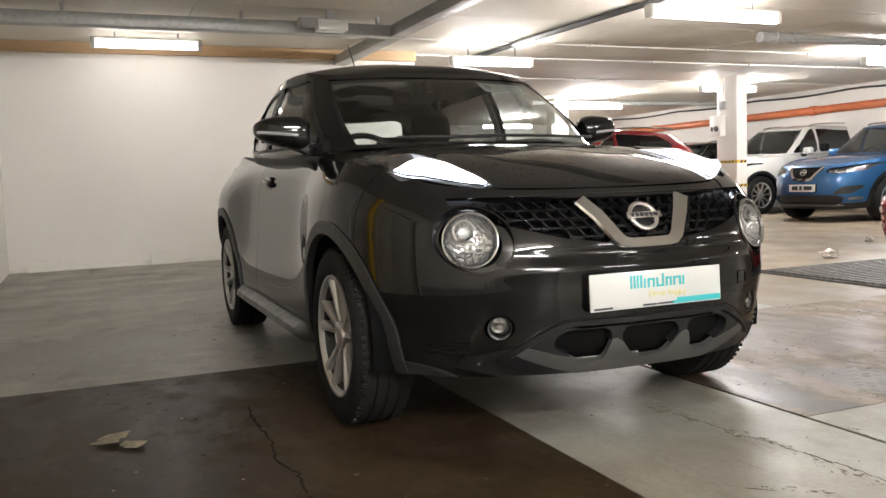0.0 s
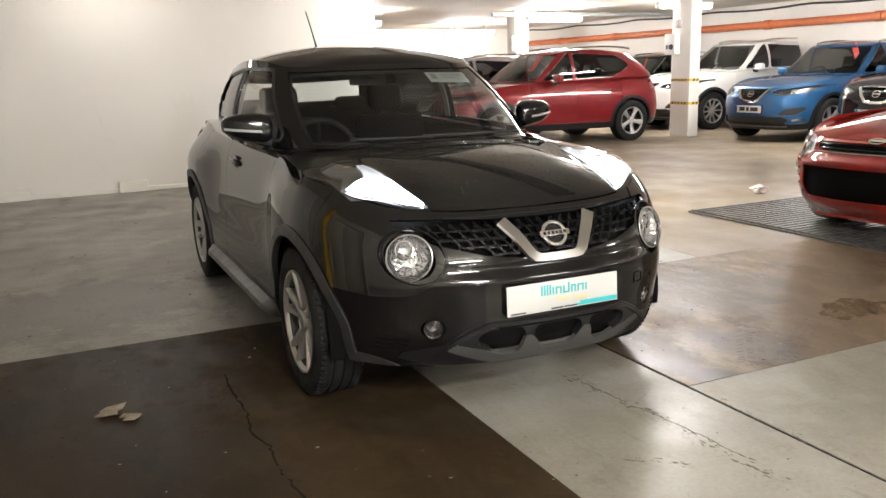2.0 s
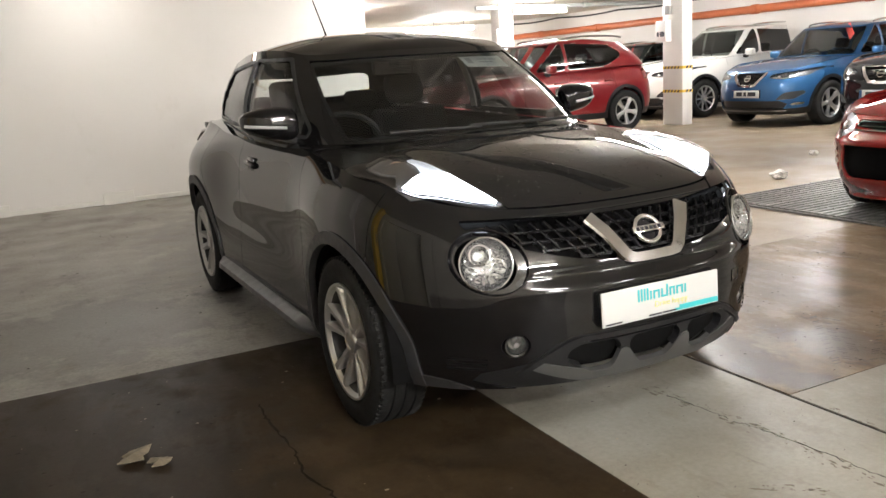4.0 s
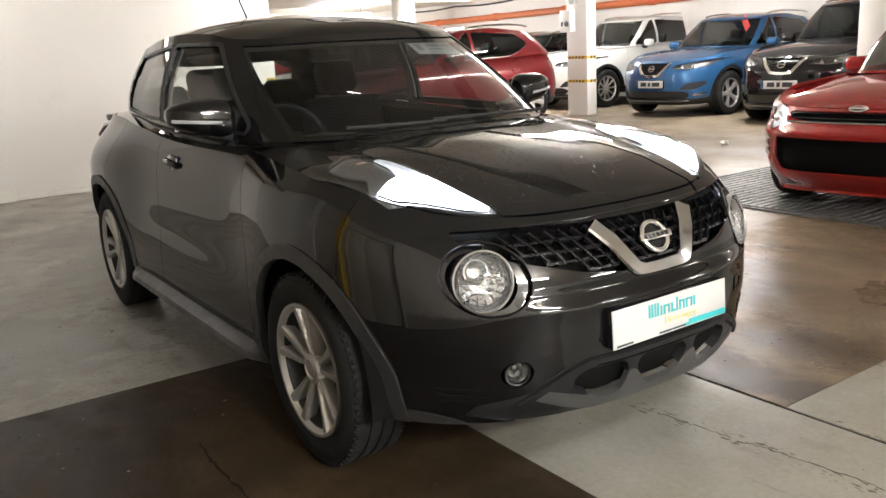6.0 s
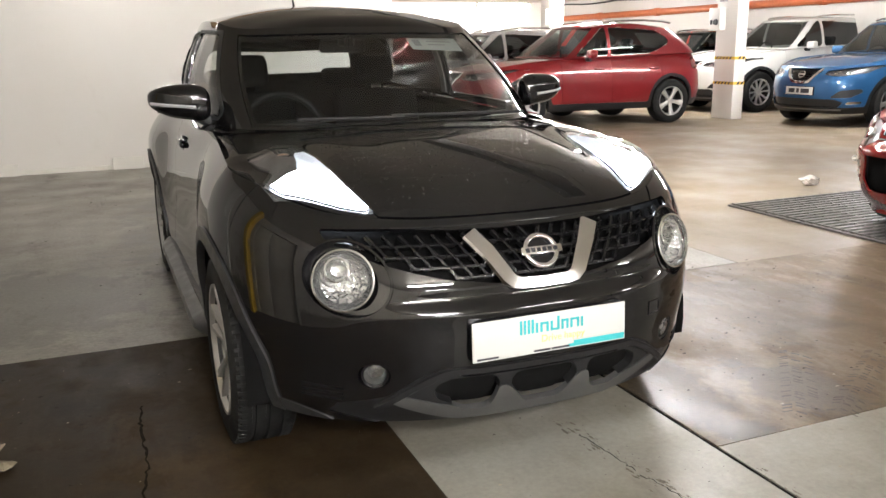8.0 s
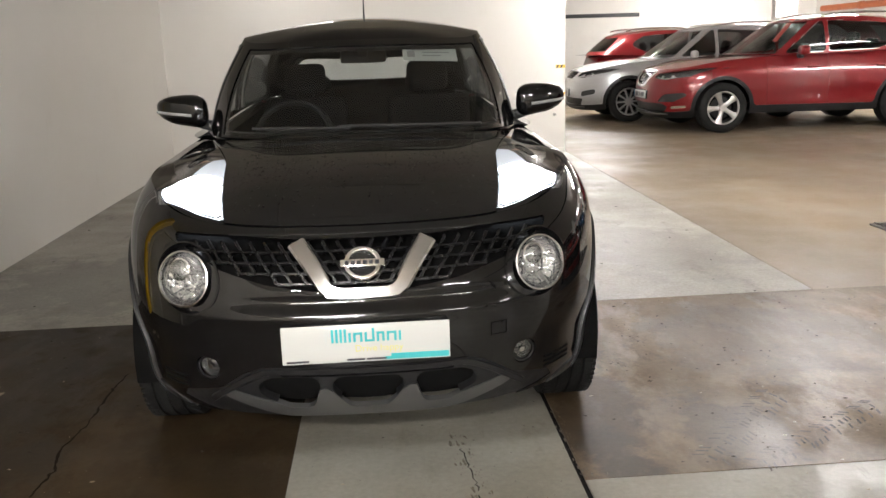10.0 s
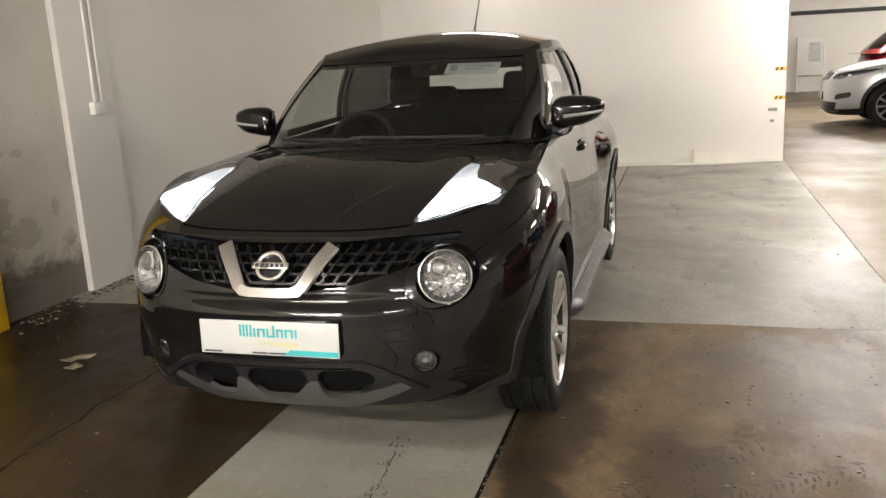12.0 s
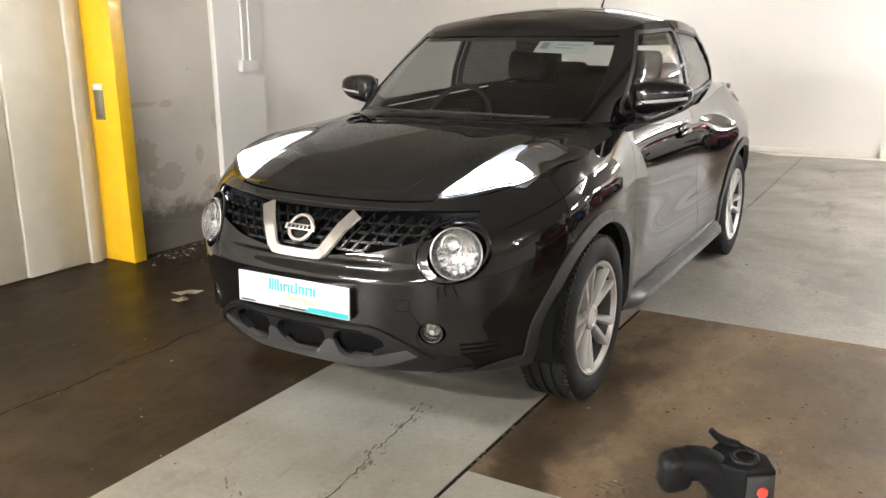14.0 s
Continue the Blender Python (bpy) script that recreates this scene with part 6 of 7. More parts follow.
        pane.moved(-0.008).pair("side_window", M_GLASS if poly is FRONT_WINDOW else M_TINT, car)
    rearf = poly_field(C.U[:, 0] * 4, C.U[:, 1], [(3.64, 0.40), (5.0, 0.38), (5.0, 0.70), (3.64, 0.68)], 0.12)
    back_pane, C = C.split(rearf)
    back_pane.moved(-0.004).both().put("rear_window", M_GLASS, car)
    strip_f = np.where(C.x > 0.3, np.maximum(np.abs(C.y - 0.3925) - 0.034, np.maximum(1.085 - C.z, C.z - 1.435)), 1.0)
    post_, C = C.split(strip_f)
    for piece in post_.islands():
        piece.pair("door_pillar", M_PLASTIC, car, 0.01)
    pillar = np.maximum(np.abs(post_.y - 0.3925) - 0.032, 1.10 - post_.z)
    post_.keep(pillar).moved(-0.03).pair("pillar_trim", M_TRIMPALE, car, 0.008, "pale grey door pillar lining")
    C.both().put("cabin_frame", M_BLACK, car, 0.015)
    # shelf between shoulder and cabin so that no gap shows
    shelf = sheet(lambda u, s: tuple(c * (1 + 0.10 * s) if i == 0 else c - 0.012 * s * (i == 2) for i, c in enumerate(shape.cabin(u, 0 * u + 0.0))), np.linspace(0.19, 1, 70), np.linspace(-0.1, 1.0, 3))
    shelf.both().put("shoulder", M_BLACK, car)
    # scuttle panel and wipers at the foot of the windscreen
    cowl = sheet(lambda u, s: (0.66 * u, -1.06 + 0.36 * u**2.2 + 0.12 * s, 1.048 + 0.012 * s), np.linspace(0, 1, 20), np.linspace(0, 1, 3))
    cowl.both().put("scuttle", M_PLASTIC, car, 0.02)
    for x0, x1, y0 in ((0.50, -0.10, -0.90), (-0.05, -0.46, -0.985)):
        pts = []
        for k in range(12):
            t_ = k / 11
            x = x0 + (x1 - x0) * t_
            uu = np.array([min(0.2, abs(x) / 0.725 * 0.14)])
            cx, cy, cz = (float(c[0]) for c in shape.cabin(uu, np.array([0.05 + 0.02 * t_])))
            pts.append((x, cy - 0.012, cz + 0.012))
        wiper = part("wiper", tube(pts, 0.007, 6), M_PLASTIC, car)
    # mirrors
    for sx in (-1, 1):
        bm = bmesh.new()
        bmesh.ops.create_uvsphere(bm, u_segments=28, v_segments=18, radius=1.0)
        for q in bm.verts:
            x, y, z = q.co
            k = lambda a, n: math.copysign(abs(a) ** n, a)
            X = k(x, 0.74) * 0.122
            Y = k(y, 0.7) * 0.076 + 0.035 * x
            Z = k(z, 0.66) * (0.070 - 0.022 * x)
            if y > 0:
                Y = min(Y, 0.055 + 0.035 * x)
            q.co = (sx * (0.845 + X), -0.47 + Y, 1.148 + Z + 0.012 * x)
        mirror = part("door_mirror", bm, M_BLACK, car)
        bm = bmesh.new()
        prev = []
        for k in range(15):
            q = -0.35 + 1.25 * k / 14
            x = math.copysign(abs(q) ** 0.74, q) * 0.122
            y = -0.076 * max(0.0, 1 - q * q) ** 0.35
            px, py = sx * (0.845 + x * 1.02), -0.47 + y * 1.02 + 0.035 * q
            pz = 1.133 + 0.1 * x
            prev.append([bm.verts.new((px, py - 0.002, pz - 0.0065)), bm.verts.new((px + sx * 0.001, py - 0.006, pz)), bm.verts.new((px, py - 0.002, pz + 0.0065)), bm.verts.new((px, py + 0.02, pz))])
        for a, b in zip(prev, prev[1:]):
            for k in range(4):
                bm.faces.new((a[k], a[(k + 1) % 4], b[(k + 1) % 4], b[k]))
        part("mirror_indicator", bm, M_CLEARSTRIP, mirror, "clear indicator strip")
        part("mirror_arm", box((-0.06, -0.035, -0.02), (0.06, 0.04, 0.025), 0.015, Matrix.Translation((sx * 0.755, -0.44, 1.075)) @ Matrix.Rotation(radians(18 * -sx), 4, "Y")), M_PLASTIC, mirror)
        part("mirror_glass", box((sx * 0.845 - 0.085, -0.416, 1.10), (sx * 0.845 + 0.085, -0.411, 1.195), 0.002), M_CHROME, mirror)
    # door handles and wing repeaters
    for sx in (-1, 1):
        x = float(shape.half(0.22, 0.93)) + 0.005
        h = part("door_handle", box((-0.022, -0.085, -0.016), (0.024, 0.085, 0.016), 0.014, Matrix.Translation((sx * x, 0.15, 0.915)) @ Matrix.Rotation(radians(4), 4, "X"), 3), M_BLACK, car)
        part("handle_cup", box((-0.01, -0.06, -0.035), (0.006, 0.05, 0.035), 0.005, Matrix.Translation((sx * (x - 0.004), 0.15, 0.915))), M_GLOSSBLACK, h)
        q = part("rear_spoiler_tip", box((-0.08, -0.1, -0.03), (0.08, 0.1, 0.012), 0.011, Matrix.Translation((sx * 0.56, 1.76, 1.06)) @ Matrix.Rotation(radians(-14 * sx), 4, "Z")), M_GLOSSBLACK, car)
        # boomerang tail lamps on the rear shoulders
        pts = [(sx * 0.69, 1.5, 1.04), (sx * 0.69, 1.62, 1.01), (sx * 0.69, 1.74, 0.96), (sx * 0.66, 1.84, 0.87)]
        part("tail_lamp", tube(pts, [0.012, 0.045, 0.05, 0.03], 10, False, 0.7), M_REDLENS, car)
    # roof spoiler and aerial
    aer = part("aerial", tube([(0, 0.98, 1.545), (0, 1.04, 1.62), (0, 1.22, 1.83)], [0.010, 0.005, 0.0035], 8), M_PLASTIC, car, "thin black roof aerial")
    part("aerial_base", box((-0.03, 0.92, 1.535), (0.03, 1.04, 1.567), 0.014), M_PLASTIC, aer)

    # sticker on the windscreen
    grid_u = np.linspace(0, 0.3, 600)

    def on_screen(x, v):
        """The inner face of the windscreen at a distance x from the middle."""
        px, py, pz = shape.cabin(grid_u, np.full_like(grid_u, v))
        k = int(np.argmin(np.abs(px - x)))
        return Vector((x, py[k] + 0.012, pz[k] - 0.008))

    vs = [on_screen(0.195, 0.895), on_screen(0.455, 0.88), on_screen(0.455, 0.735), on_screen(0.195, 0.755)]
    bm = bmesh.new()
    row = [bm.verts.new(v_) for v_ in vs] + [bm.verts.new(v_ + Vector((0, 0.002, -0.001))) for v_ in vs]
    for q in ((0, 1, 2, 3), (7, 6, 5, 4), (0, 4, 5, 1), (1, 5, 6, 2), (2, 6, 7, 3), (3, 7, 4, 0)):
        bm.faces.new([row[i] for i in q])
    permit = part("windscreen_sticker", bm, M_STICKER, car, "pale printed paper permit inside the windscreen")
    bm = bmesh.new()
    for a_, b_, c_, d_ in ((0.08, 0.22, 0.25, 0.75), (0.36, 0.86, 0.60, 0.68), (0.36, 0.7, 0.34, 0.42)):
        at = lambda p_, q_: vs[0].lerp(vs[1], p_).lerp(vs[3].lerp(vs[2], p_), 1 - q_) + Vector((0, -0.0015, 0.003))
        bm.faces.new([bm.verts.new(at(*w_)) for w_ in ((a_, c_), (b_, c_), (b_, d_), (a_, d_))])
    part("permit_print", bm, M_GREYPVC, permit)
    part("rear_view_mirror", box((-0.12, -0.02, -0.032), (0.12, 0.015, 0.032), 0.014, Matrix.Translation((0, 0.02, 1.36)) @ Matrix.Rotation(radians(8), 4, "Z")), M_PLASTIC, car)
    part("mirror_stem", box((-0.025, -0.14, -0.01), (0.025, 0.0, 0.06), 0.01, Matrix.Translation((0, 0.02, 1.37))), M_PLASTIC, car)
    add_wheels(car, shape, "twin", 0.334, 0.224, 0.215, 0.752)
    add_cabin(car, shape, -1, -0.74, 1.0, 0.62)
    # floor pan
    part("floor_pan", box((-0.6, -1.7, 0.24), (0.6, 1.75, 0.30), 0.02), M_DARKHOLE, car)
    part("cabin_floor", box((-0.72, -0.85, 0.3), (0.72, 1.7, 0.36), 0.02), M_SEAT, car)
    return car


hero = black_car()


def dealer_plate(car):
    w, h = 0.512, 0.118
    m = frame_from((0, -1, 0.05), (0, -2.092, 0.537))
    holder = part("number_plate", box((-w / 2, 0.004, -h / 2), (w / 2, 0.05, h / 2), 0.008, m), M_GLOSSBLACK, car, "white dealer plate with teal print in a black holder")
    part("plate_face", box((-w / 2, -0.003, -h / 2), (w / 2, 0.003, h / 2), 0.0025, m), M_PLATE, holder)
    bm = box((0.075, -0.0042, -h / 2 + 0.004), (w / 2 - 0.004, -0.0028, -h / 2 + 0.022), 0, m)
    add_box(bm, (0.055, -0.0041, -h / 2 + 0.004), (0.08, -0.0029, -h / 2 + 0.013), 0, m)
    part("plate_band", bm, M_TEAL, holder, "teal band along the foot")
    # trade name drawn as plain strokes
    x = -0.105
    for count, wd, tall in ((4, 0.046, 0.042), (1, 0.008, 0.030), (2, 0.028, 0.030), (2, 0.030, 0.042), (2, 0.024, 0.030), (2, 0.030, 0.030), (1, 0.014, 0.030)):
        for k in range(count):
            x0 = x + (wd - 0.0075) * (k / (count - 1) if count > 1 else 0)
            part("plate_mark", box((x0, -0.0043, 0.004), (x0 + 0.0075, -0.0028, 0.004 + (tall if k == count - 1 or count == 4 else min(tall, 0.030))), 0.0, m), M_TEAL, holder)
        if count == 2:
            part("plate_mark", box((x, -0.0043, 0.004 if tall > 0.04 else 0.027), (x + wd, -0.0028, 0.0105 if tall > 0.04 else 0.0335), 0.0, m), M_TEAL, holder)
        x += wd + 0.0065
    for a, b in ((-0.243, -0.175), (-0.06, -0.005), (0.0, 0.06)):
        part("small_print", box((a, -0.0042, -h / 2 + 0.005), (b, -0.0028, -h / 2 + 0.011), 0, m), M_INK, holder)
    cu = bpy.data.curves.new("slogan", "FONT")
    cu.body, cu.size, cu.extrude, cu.align_x = "Drive happy", 0.030, 0.0006, "LEFT"
    ob = new("slogan", cu)
    ob.parent = holder
    ob.matrix_basis = m @ Matrix.Translation((-0.035, -0.0036, -0.026)) @ Matrix.Rotation(math.pi / 2, 4, "X")
    cu.materials.append(M_LIME)
    return holder


dealer_plate(hero)


# ---------- the other parked cars ----------
def car_shape(w, h, wb, fo, ro, R, lip, hood, belt, head, tail_roof, nose=(2.8, 2.2), low=0.21, back=0.16):
    a, b = -wb / 2, wb / 2
    fy, ry = a - fo, b + ro
    return CarShape(
        front=spl(0.18, fy + 0.14, 0.26, fy + 0.05, 0.36, fy + 0.01, 0.5, fy, 0.62, fy + 0.01, lip - 0.125, fy + 0.04, lip - 0.05, fy + 0.09, lip, fy + 0.15, lip + 0.1, fy + 0.42, lip + 0.3, fy + 0.95),
        rear=spl(0.2, ry - 0.15, 0.4, ry - 0.02, 0.6, ry, 0.85, ry - 0.04, belt, ry - 0.1, belt + 0.1, ry - 0.14),
        width=spl(0.18, w * 0.91, 0.32, w * 0.97, 0.5, w * 0.99, 0.7, w * 0.985, 0.85, w * 0.965, hood, w * 0.90, belt + 0.03, w * 0.855, belt + 0.12, w * 0.82),
        top=spl(0, lip, 0.1, lip + 0.008, 0.18, lip + 0.03, 0.28, lip + 0.08, 0.4, hood, 0.48, belt - 0.015, 0.6, belt, 0.72, belt + 0.02, 0.8, belt + 0.04, 0.9, belt + 0.04, 1, belt),
        bottom=spl(0, low, 0.25, low + 0.005, 0.4, 0.25, 0.8, 0.26, 1, 0.3),
        axles=(a, b), wheel=R, waist=0.025, bulge=0.012,
        roof=dict(wb=spl(0, w * 0.84, 0.35, w * 0.845, 0.6, w * 0.85, 0.75, w * 0.82, 1, w * 0.78), wt=spl(0, w * 0.66, 0.35, w * 0.69, 0.6, w * 0.70, 0.75, w * 0.67, 1, w * 0.62),
                  base=(a + 0.28 + back, a + 0.88 + back, b + 0.3, ry - 0.07), head=(head, head + 0.28, tail_roof - 0.40, tail_roof), n=3.2, nh=4.0, bow=0.03,
                  zb=spl(0, belt + 0.01, 0.35, belt, 0.55, belt + 0.02, 0.75, belt + 0.05, 1, belt + 0.04), zt=spl(0, h - 0.08, 0.2, h - 0.085, 0.35, h - 0.06, 0.55, h - 0.045, 0.75, h - 0.10, 1, h - 0.14),
                  peak=spl(head, h - 0.075, head + 0.4, h - 0.01, head + 0.9, h, tail_roof - 0.5, h - 0.035, tail_roof, h - 0.125)),
        cowl=(a + 0.58 + back, a + 0.30 + back, belt + 0.015), nose=nose, crown=0.05)


def car_spec(shape, w, h, belt, lip, plate, kind, rim, style, head, tail_roof):
    a, b = shape.axles
    mid = 0.5 * (a + b) + 0.20
    k = w / 0.9
    if kind == "v":
        nose = [("grille", [(-0.1, lip - 0.21), (0.14, lip - 0.21), (0.31 * k, lip - 0.06), (0.31 * k, lip - 0.02), (-0.1, lip - 0.02)], 0.004),
                ("lamp", [(0.36 * k, lip - 0.10), (0.58 * k, lip - 0.125), (0.80 * k, lip - 0.075), (0.87 * k, lip + 0.03), (0.70 * k, lip - 0.005), (0.40 * k, lip - 0.05)], 0.006),
                ("black", [(-0.1, 0.30), (0.56 * k, 0.30), (0.62 * k, 0.37), (0.54 * k, 0.41), (-0.1, 0.41)], 0.01),
                ("black", [(0.50 * k, 0.44), (0.70 * k, 0.45), (0.80 * k, 0.53), (0.78 * k, 0.56), (0.60 * k, 0.535)], 0.008),
                ("fog", [(0.66 * k, 0.345), (0.78 * k, 0.36), (0.78 * k, 0.385), (0.66 * k, 0.37)], 0.006)]
    elif kind == "wide":
        nose = [("grille", [(-0.1, lip - 0.085), (0.30, lip - 0.085), (0.50, lip - 0.06), (0.50, lip - 0.02), (-0.1, lip - 0.02)], 0.004),
                ("lamp", [(0.52, lip - 0.09), (0.62, lip - 0.14), (0.76, lip - 0.10), (0.86, lip + 0.03), (0.84, lip + 0.10), (0.70, lip + 0.08), (0.54, lip - 0.02)], 0.01),
                ("black", [(-0.1, 0.33), (0.52, 0.33), (0.58, 0.40), (0.56, 0.55), (-0.1, 0.55)], 0.012),
                ("hole", [(0.655, 0.36), (0.735, 0.38), (0.755, 0.58), (0.675, 0.56)], 0.008)]
    else:
        nose = [("grille", [(-0.1, lip - 0.14), (0.30, lip - 0.14), (0.40, lip - 0.07), (0.40, lip - 0.02), (-0.1, lip - 0.02)], 0.004),
                ("lamp", [(0.46, lip - 0.10), (0.62, lip - 0.11), (0.84, lip - 0.02), (0.86, lip + 0.03), (0.50, lip - 0.04)], 0.008),
                ("black", [(-0.1, 0.28), (0.55, 0.28), (0.62, 0.40), (-0.1, 0.42)], 0.01),
                ("black", [(0.60, 0.45), (0.78, 0.50), (0.78, 0.56), (0.62, 0.52)], 0.01)]

    def extras(s):
        out = []
        if kind == "v":
            path = [(-0.30 * k, lip - 0.02), (-0.225 * k, lip - 0.12), (-0.15 * k, lip - 0.205), (-0.06, lip - 0.22), (0.06, lip - 0.22), (0.15 * k, lip - 0.205), (0.225 * k, lip - 0.12), (0.30 * k, lip - 0.02)]
            out.append((strip_on(s, path, 0.042, 0.012, 0.02), M_CHROME, "grille_surround"))
            p, nrm = s.fpt(0, lip - 0.105, 0.008)
        else:
            p, nrm = s.fpt(0, lip + (-0.005 if kind == "wide" else -0.09), 0.012)
        m = frame_from(nrm, p)
        rx, rz = (0.062, 0.03) if kind == "wide" else (0.052, 0.05)
        ring = [m @ Vector((rx * math.cos(t_), 0, rz * math.sin(t_))) for t_ in np.linspace(0, 2 * math.pi, 25)[:-1]]
        bm = tube(ring, 0.007, 6, True)
        add_box(bm, (-rx * 1.05, -0.006, -0.01), (rx * 1.05, 0.004, 0.01), 0, m)
        out.append((bm, M_CHROME, "badge"))
        if kind == "wide":
            for sx in (-1, 1):
                for q in range(3):
                    z0 = 0.40 + 0.06 * q
                    out.append((strip_on(s, [(sx * 0.66, z0), (sx * 0.705, z0 + 0.012), (sx * 0.75, z0 + 0.03)], 0.024, 0.010, 0.03), M_CHROME, "fog_blade"))
            path = [(x, lip - 0.092) for x in np.linspace(-0.5, 0.5, 25)]
            out.append((strip_on(s, path, 0.012, 0.006, 0.01), M_CHROME, "grille_trim"))
        else:
            path = [(x, 0.265) for x in np.linspace(-0.6 * k, 0.6 * k, 31)]
            out.append((strip_on(s, path, 0.03, 0.012, 0.02), M_SKID, "skid_plate"))
            for sx in (-1, 1):
                yy = np.linspace(head + 0.30, tail_roof - 0.20, 12)
                pts = [(sx * w * 0.66, q, h - 0.035 + 0.045 * math.sin(math.pi * i / 11) ** 0.5) for i, q in enumerate(yy)]
                out.append((tube(pts, 0.016, 8), M_SATIN, "roof_rail"))
        return out

    fw = [(shape.cowl[0] + 0.22, belt + 0.045), (mid - 0.04, belt + 0.06), (mid - 0.05, h - 0.115), (head + 0.26, h - 0.125)]
    rw = [(mid + 0.05, belt + 0.06), (b - 0.36, belt + 0.08), (b - 0.18, belt + 0.14), (b + 0.0, belt + 0.23), (b - 0.01, belt + 0.27), (b - 0.22, h - 0.165), (mid + 0.05, h - 0.115)]
    if kind == "v":
        projectors, brow = [(0.50 * k, lip - 0.078, 0.026), (0.64 * k, lip - 0.070, 0.026)], [(0.42 * k, lip - 0.094), (0.56 * k, lip - 0.112), (0.70 * k, lip - 0.088)]
    elif kind == "slim":
        projectors, brow = [(0.58, lip - 0.068, 0.024), (0.70, lip - 0.045, 0.024)], [(0.50, lip - 0.088), (0.62, lip - 0.094), (0.74, lip - 0.055)]
    else:
        projectors, brow = [(0.66, lip - 0.06, 0.04), (0.74, lip + 0.02, 0.03)], []
    return dict(deep=kind == "wide", projectors=projectors, brow=brow, clad=spl(0, 0.29, 0.25, 0.31, 0.4, 0.36, 0.8, 0.36, 1, 0.42) if kind != "wide" else spl(0, 0.13, 0.3, 0.15, 0.4, 0.2, 0.8, 0.25, 1, 0.3), nose=nose,
                doors=(a + 0.62, mid, b - 0.22), screen=0.245, windows=[fw, rw], tail=(belt - 0.2, belt - 0.02),
                mirror=(w + 0.06, shape.cowl[0] + 0.34, belt + 0.06) if kind != "wide" else (w + 0.02, shape.cowl[0] + 0.50, belt + 0.05), handles=(mid - 0.22, b - 0.35), plate=plate, extras=extras, rimstyle=style, rim=rim, track=w - 0.115,
                trimmat=M_SATIN if kind != "wide" else M_GLOSSBLACK)


def make_car(name, label, mat, m, w, h, wb, fo, ro, R, lip, hood, belt, plate, kind, rim, style, head, tail_roof, back=0.16, size=1.0):
    m = m @ Matrix.Scale(size, 4)
    shape = car_shape(w, h, wb, fo, ro, R, lip, hood, belt, head, tail_roof, (3.4, 2.4) if kind == "wide" else (2.8, 2.2), 0.16 if kind == "wide" else 0.21, back)
    return parked_car(name, label, mat, "parked cars", m, shape, car_spec(shape, w, h, belt, lip, plate, kind, rim, style, head, tail_roof))


MID = dict(w=0.90, h=1.59, wb=2.646, fo=0.90, ro=0.84, R=0.345, lip=0.87, hood=0.99, belt=1.04, plate=0.53, kind="v", rim=0.225, head=-0.14, tail_roof=1.66)
BIG = dict(w=0.91, h=1.70, wb=2.705, fo=0.95, ro=0.98, R=0.36, lip=0.93, hood=1.06, belt=1.11, plate=0.56, kind="v", rim=0.23, head=-0.16, tail_roof=1.92)
red = make_car("red_crossover_car", "dark red crossover car with silver five-spoke wheels", M_RED, pose(6.52, 8.64, 0, 0, 0, -89), style="five", size=1.06, **MID)
blue = make_car("blue_crossover_car", "bright metallic blue crossover car parked nose out", M_BLUE, pose(11.56, 6.35, 0, 0, 0, -86), style="five", size=1.06, **MID)
white = make_car("white_estate_car", "white large crossover car beside the column", M_WHITE, pose(12.05, 9.5, 0, 0, 0, -90), style="ten", size=1.06, **BIG)
make_car("dark_estate_car", "glossy black large crossover car parked nose out", M_DARK, pose(11.35, 3.76, 0, 0, 0, -85), style="ten", size=1.05, **BIG)
green = make_car("dark_parked_car", "dark crossover car behind the white one", M_GREEN, pose(11.6, 12.0, 0, 0, 0, -90), style="ten", **MID)
silver = make_car("silver_crossover_car", "silver crossover car parked behind the red one", M_SILVER, pose(5.73, 10.7, 0, 0, 0, -92), w=0.92, h=1.61, wb=2.675, fo=0.93, ro=0.87, R=0.35, lip=0.88, hood=1.0, belt=1.05, plate=0.5, kind="slim", rim=0.23, style="ten", head=-0.14, tail_roof=1.85)
make_car("red_parked_car", "red car parked in the far row", M_RED, pose(6.6, 13.4, 0, 0, 0, 90), style="five", **MID)
make_car("red_hatchback_car", "bright red hatchback car standing on the ribbed mat", M_BRIGHTRED, pose(5.71, -0.37, 0.034, 0, 0, -84.6), w=0.862, h=1.45, wb=2.58, fo=0.83, ro=0.655, R=0.315, lip=0.76, hood=0.89, belt=0.94, plate=0, kind="wide", rim=0.2, style="ten", head=-0.22, tail_roof=1.6)


def price_tag(car, at, turn, name="windscreen_card"):
    bm = box((-0.06, -0.003, -0.20), (0.06, 0.003, 0.20), 0.002, Matrix.Translation(at) @ Matrix.Rotation(radians(turn), 4, "Y") @ Matrix.Rotation(radians(-38), 4, "X"))
    part(name, bm, M_TAGRED, car, "red card hung inside the windscreen")


price_tag(red, (0.30, -0.22, 1.38), 5)
price_tag(blue, (0.40, -0.17, 1.415), -52)
price_tag(green, (0.30, -0.20, 1.40), -35)


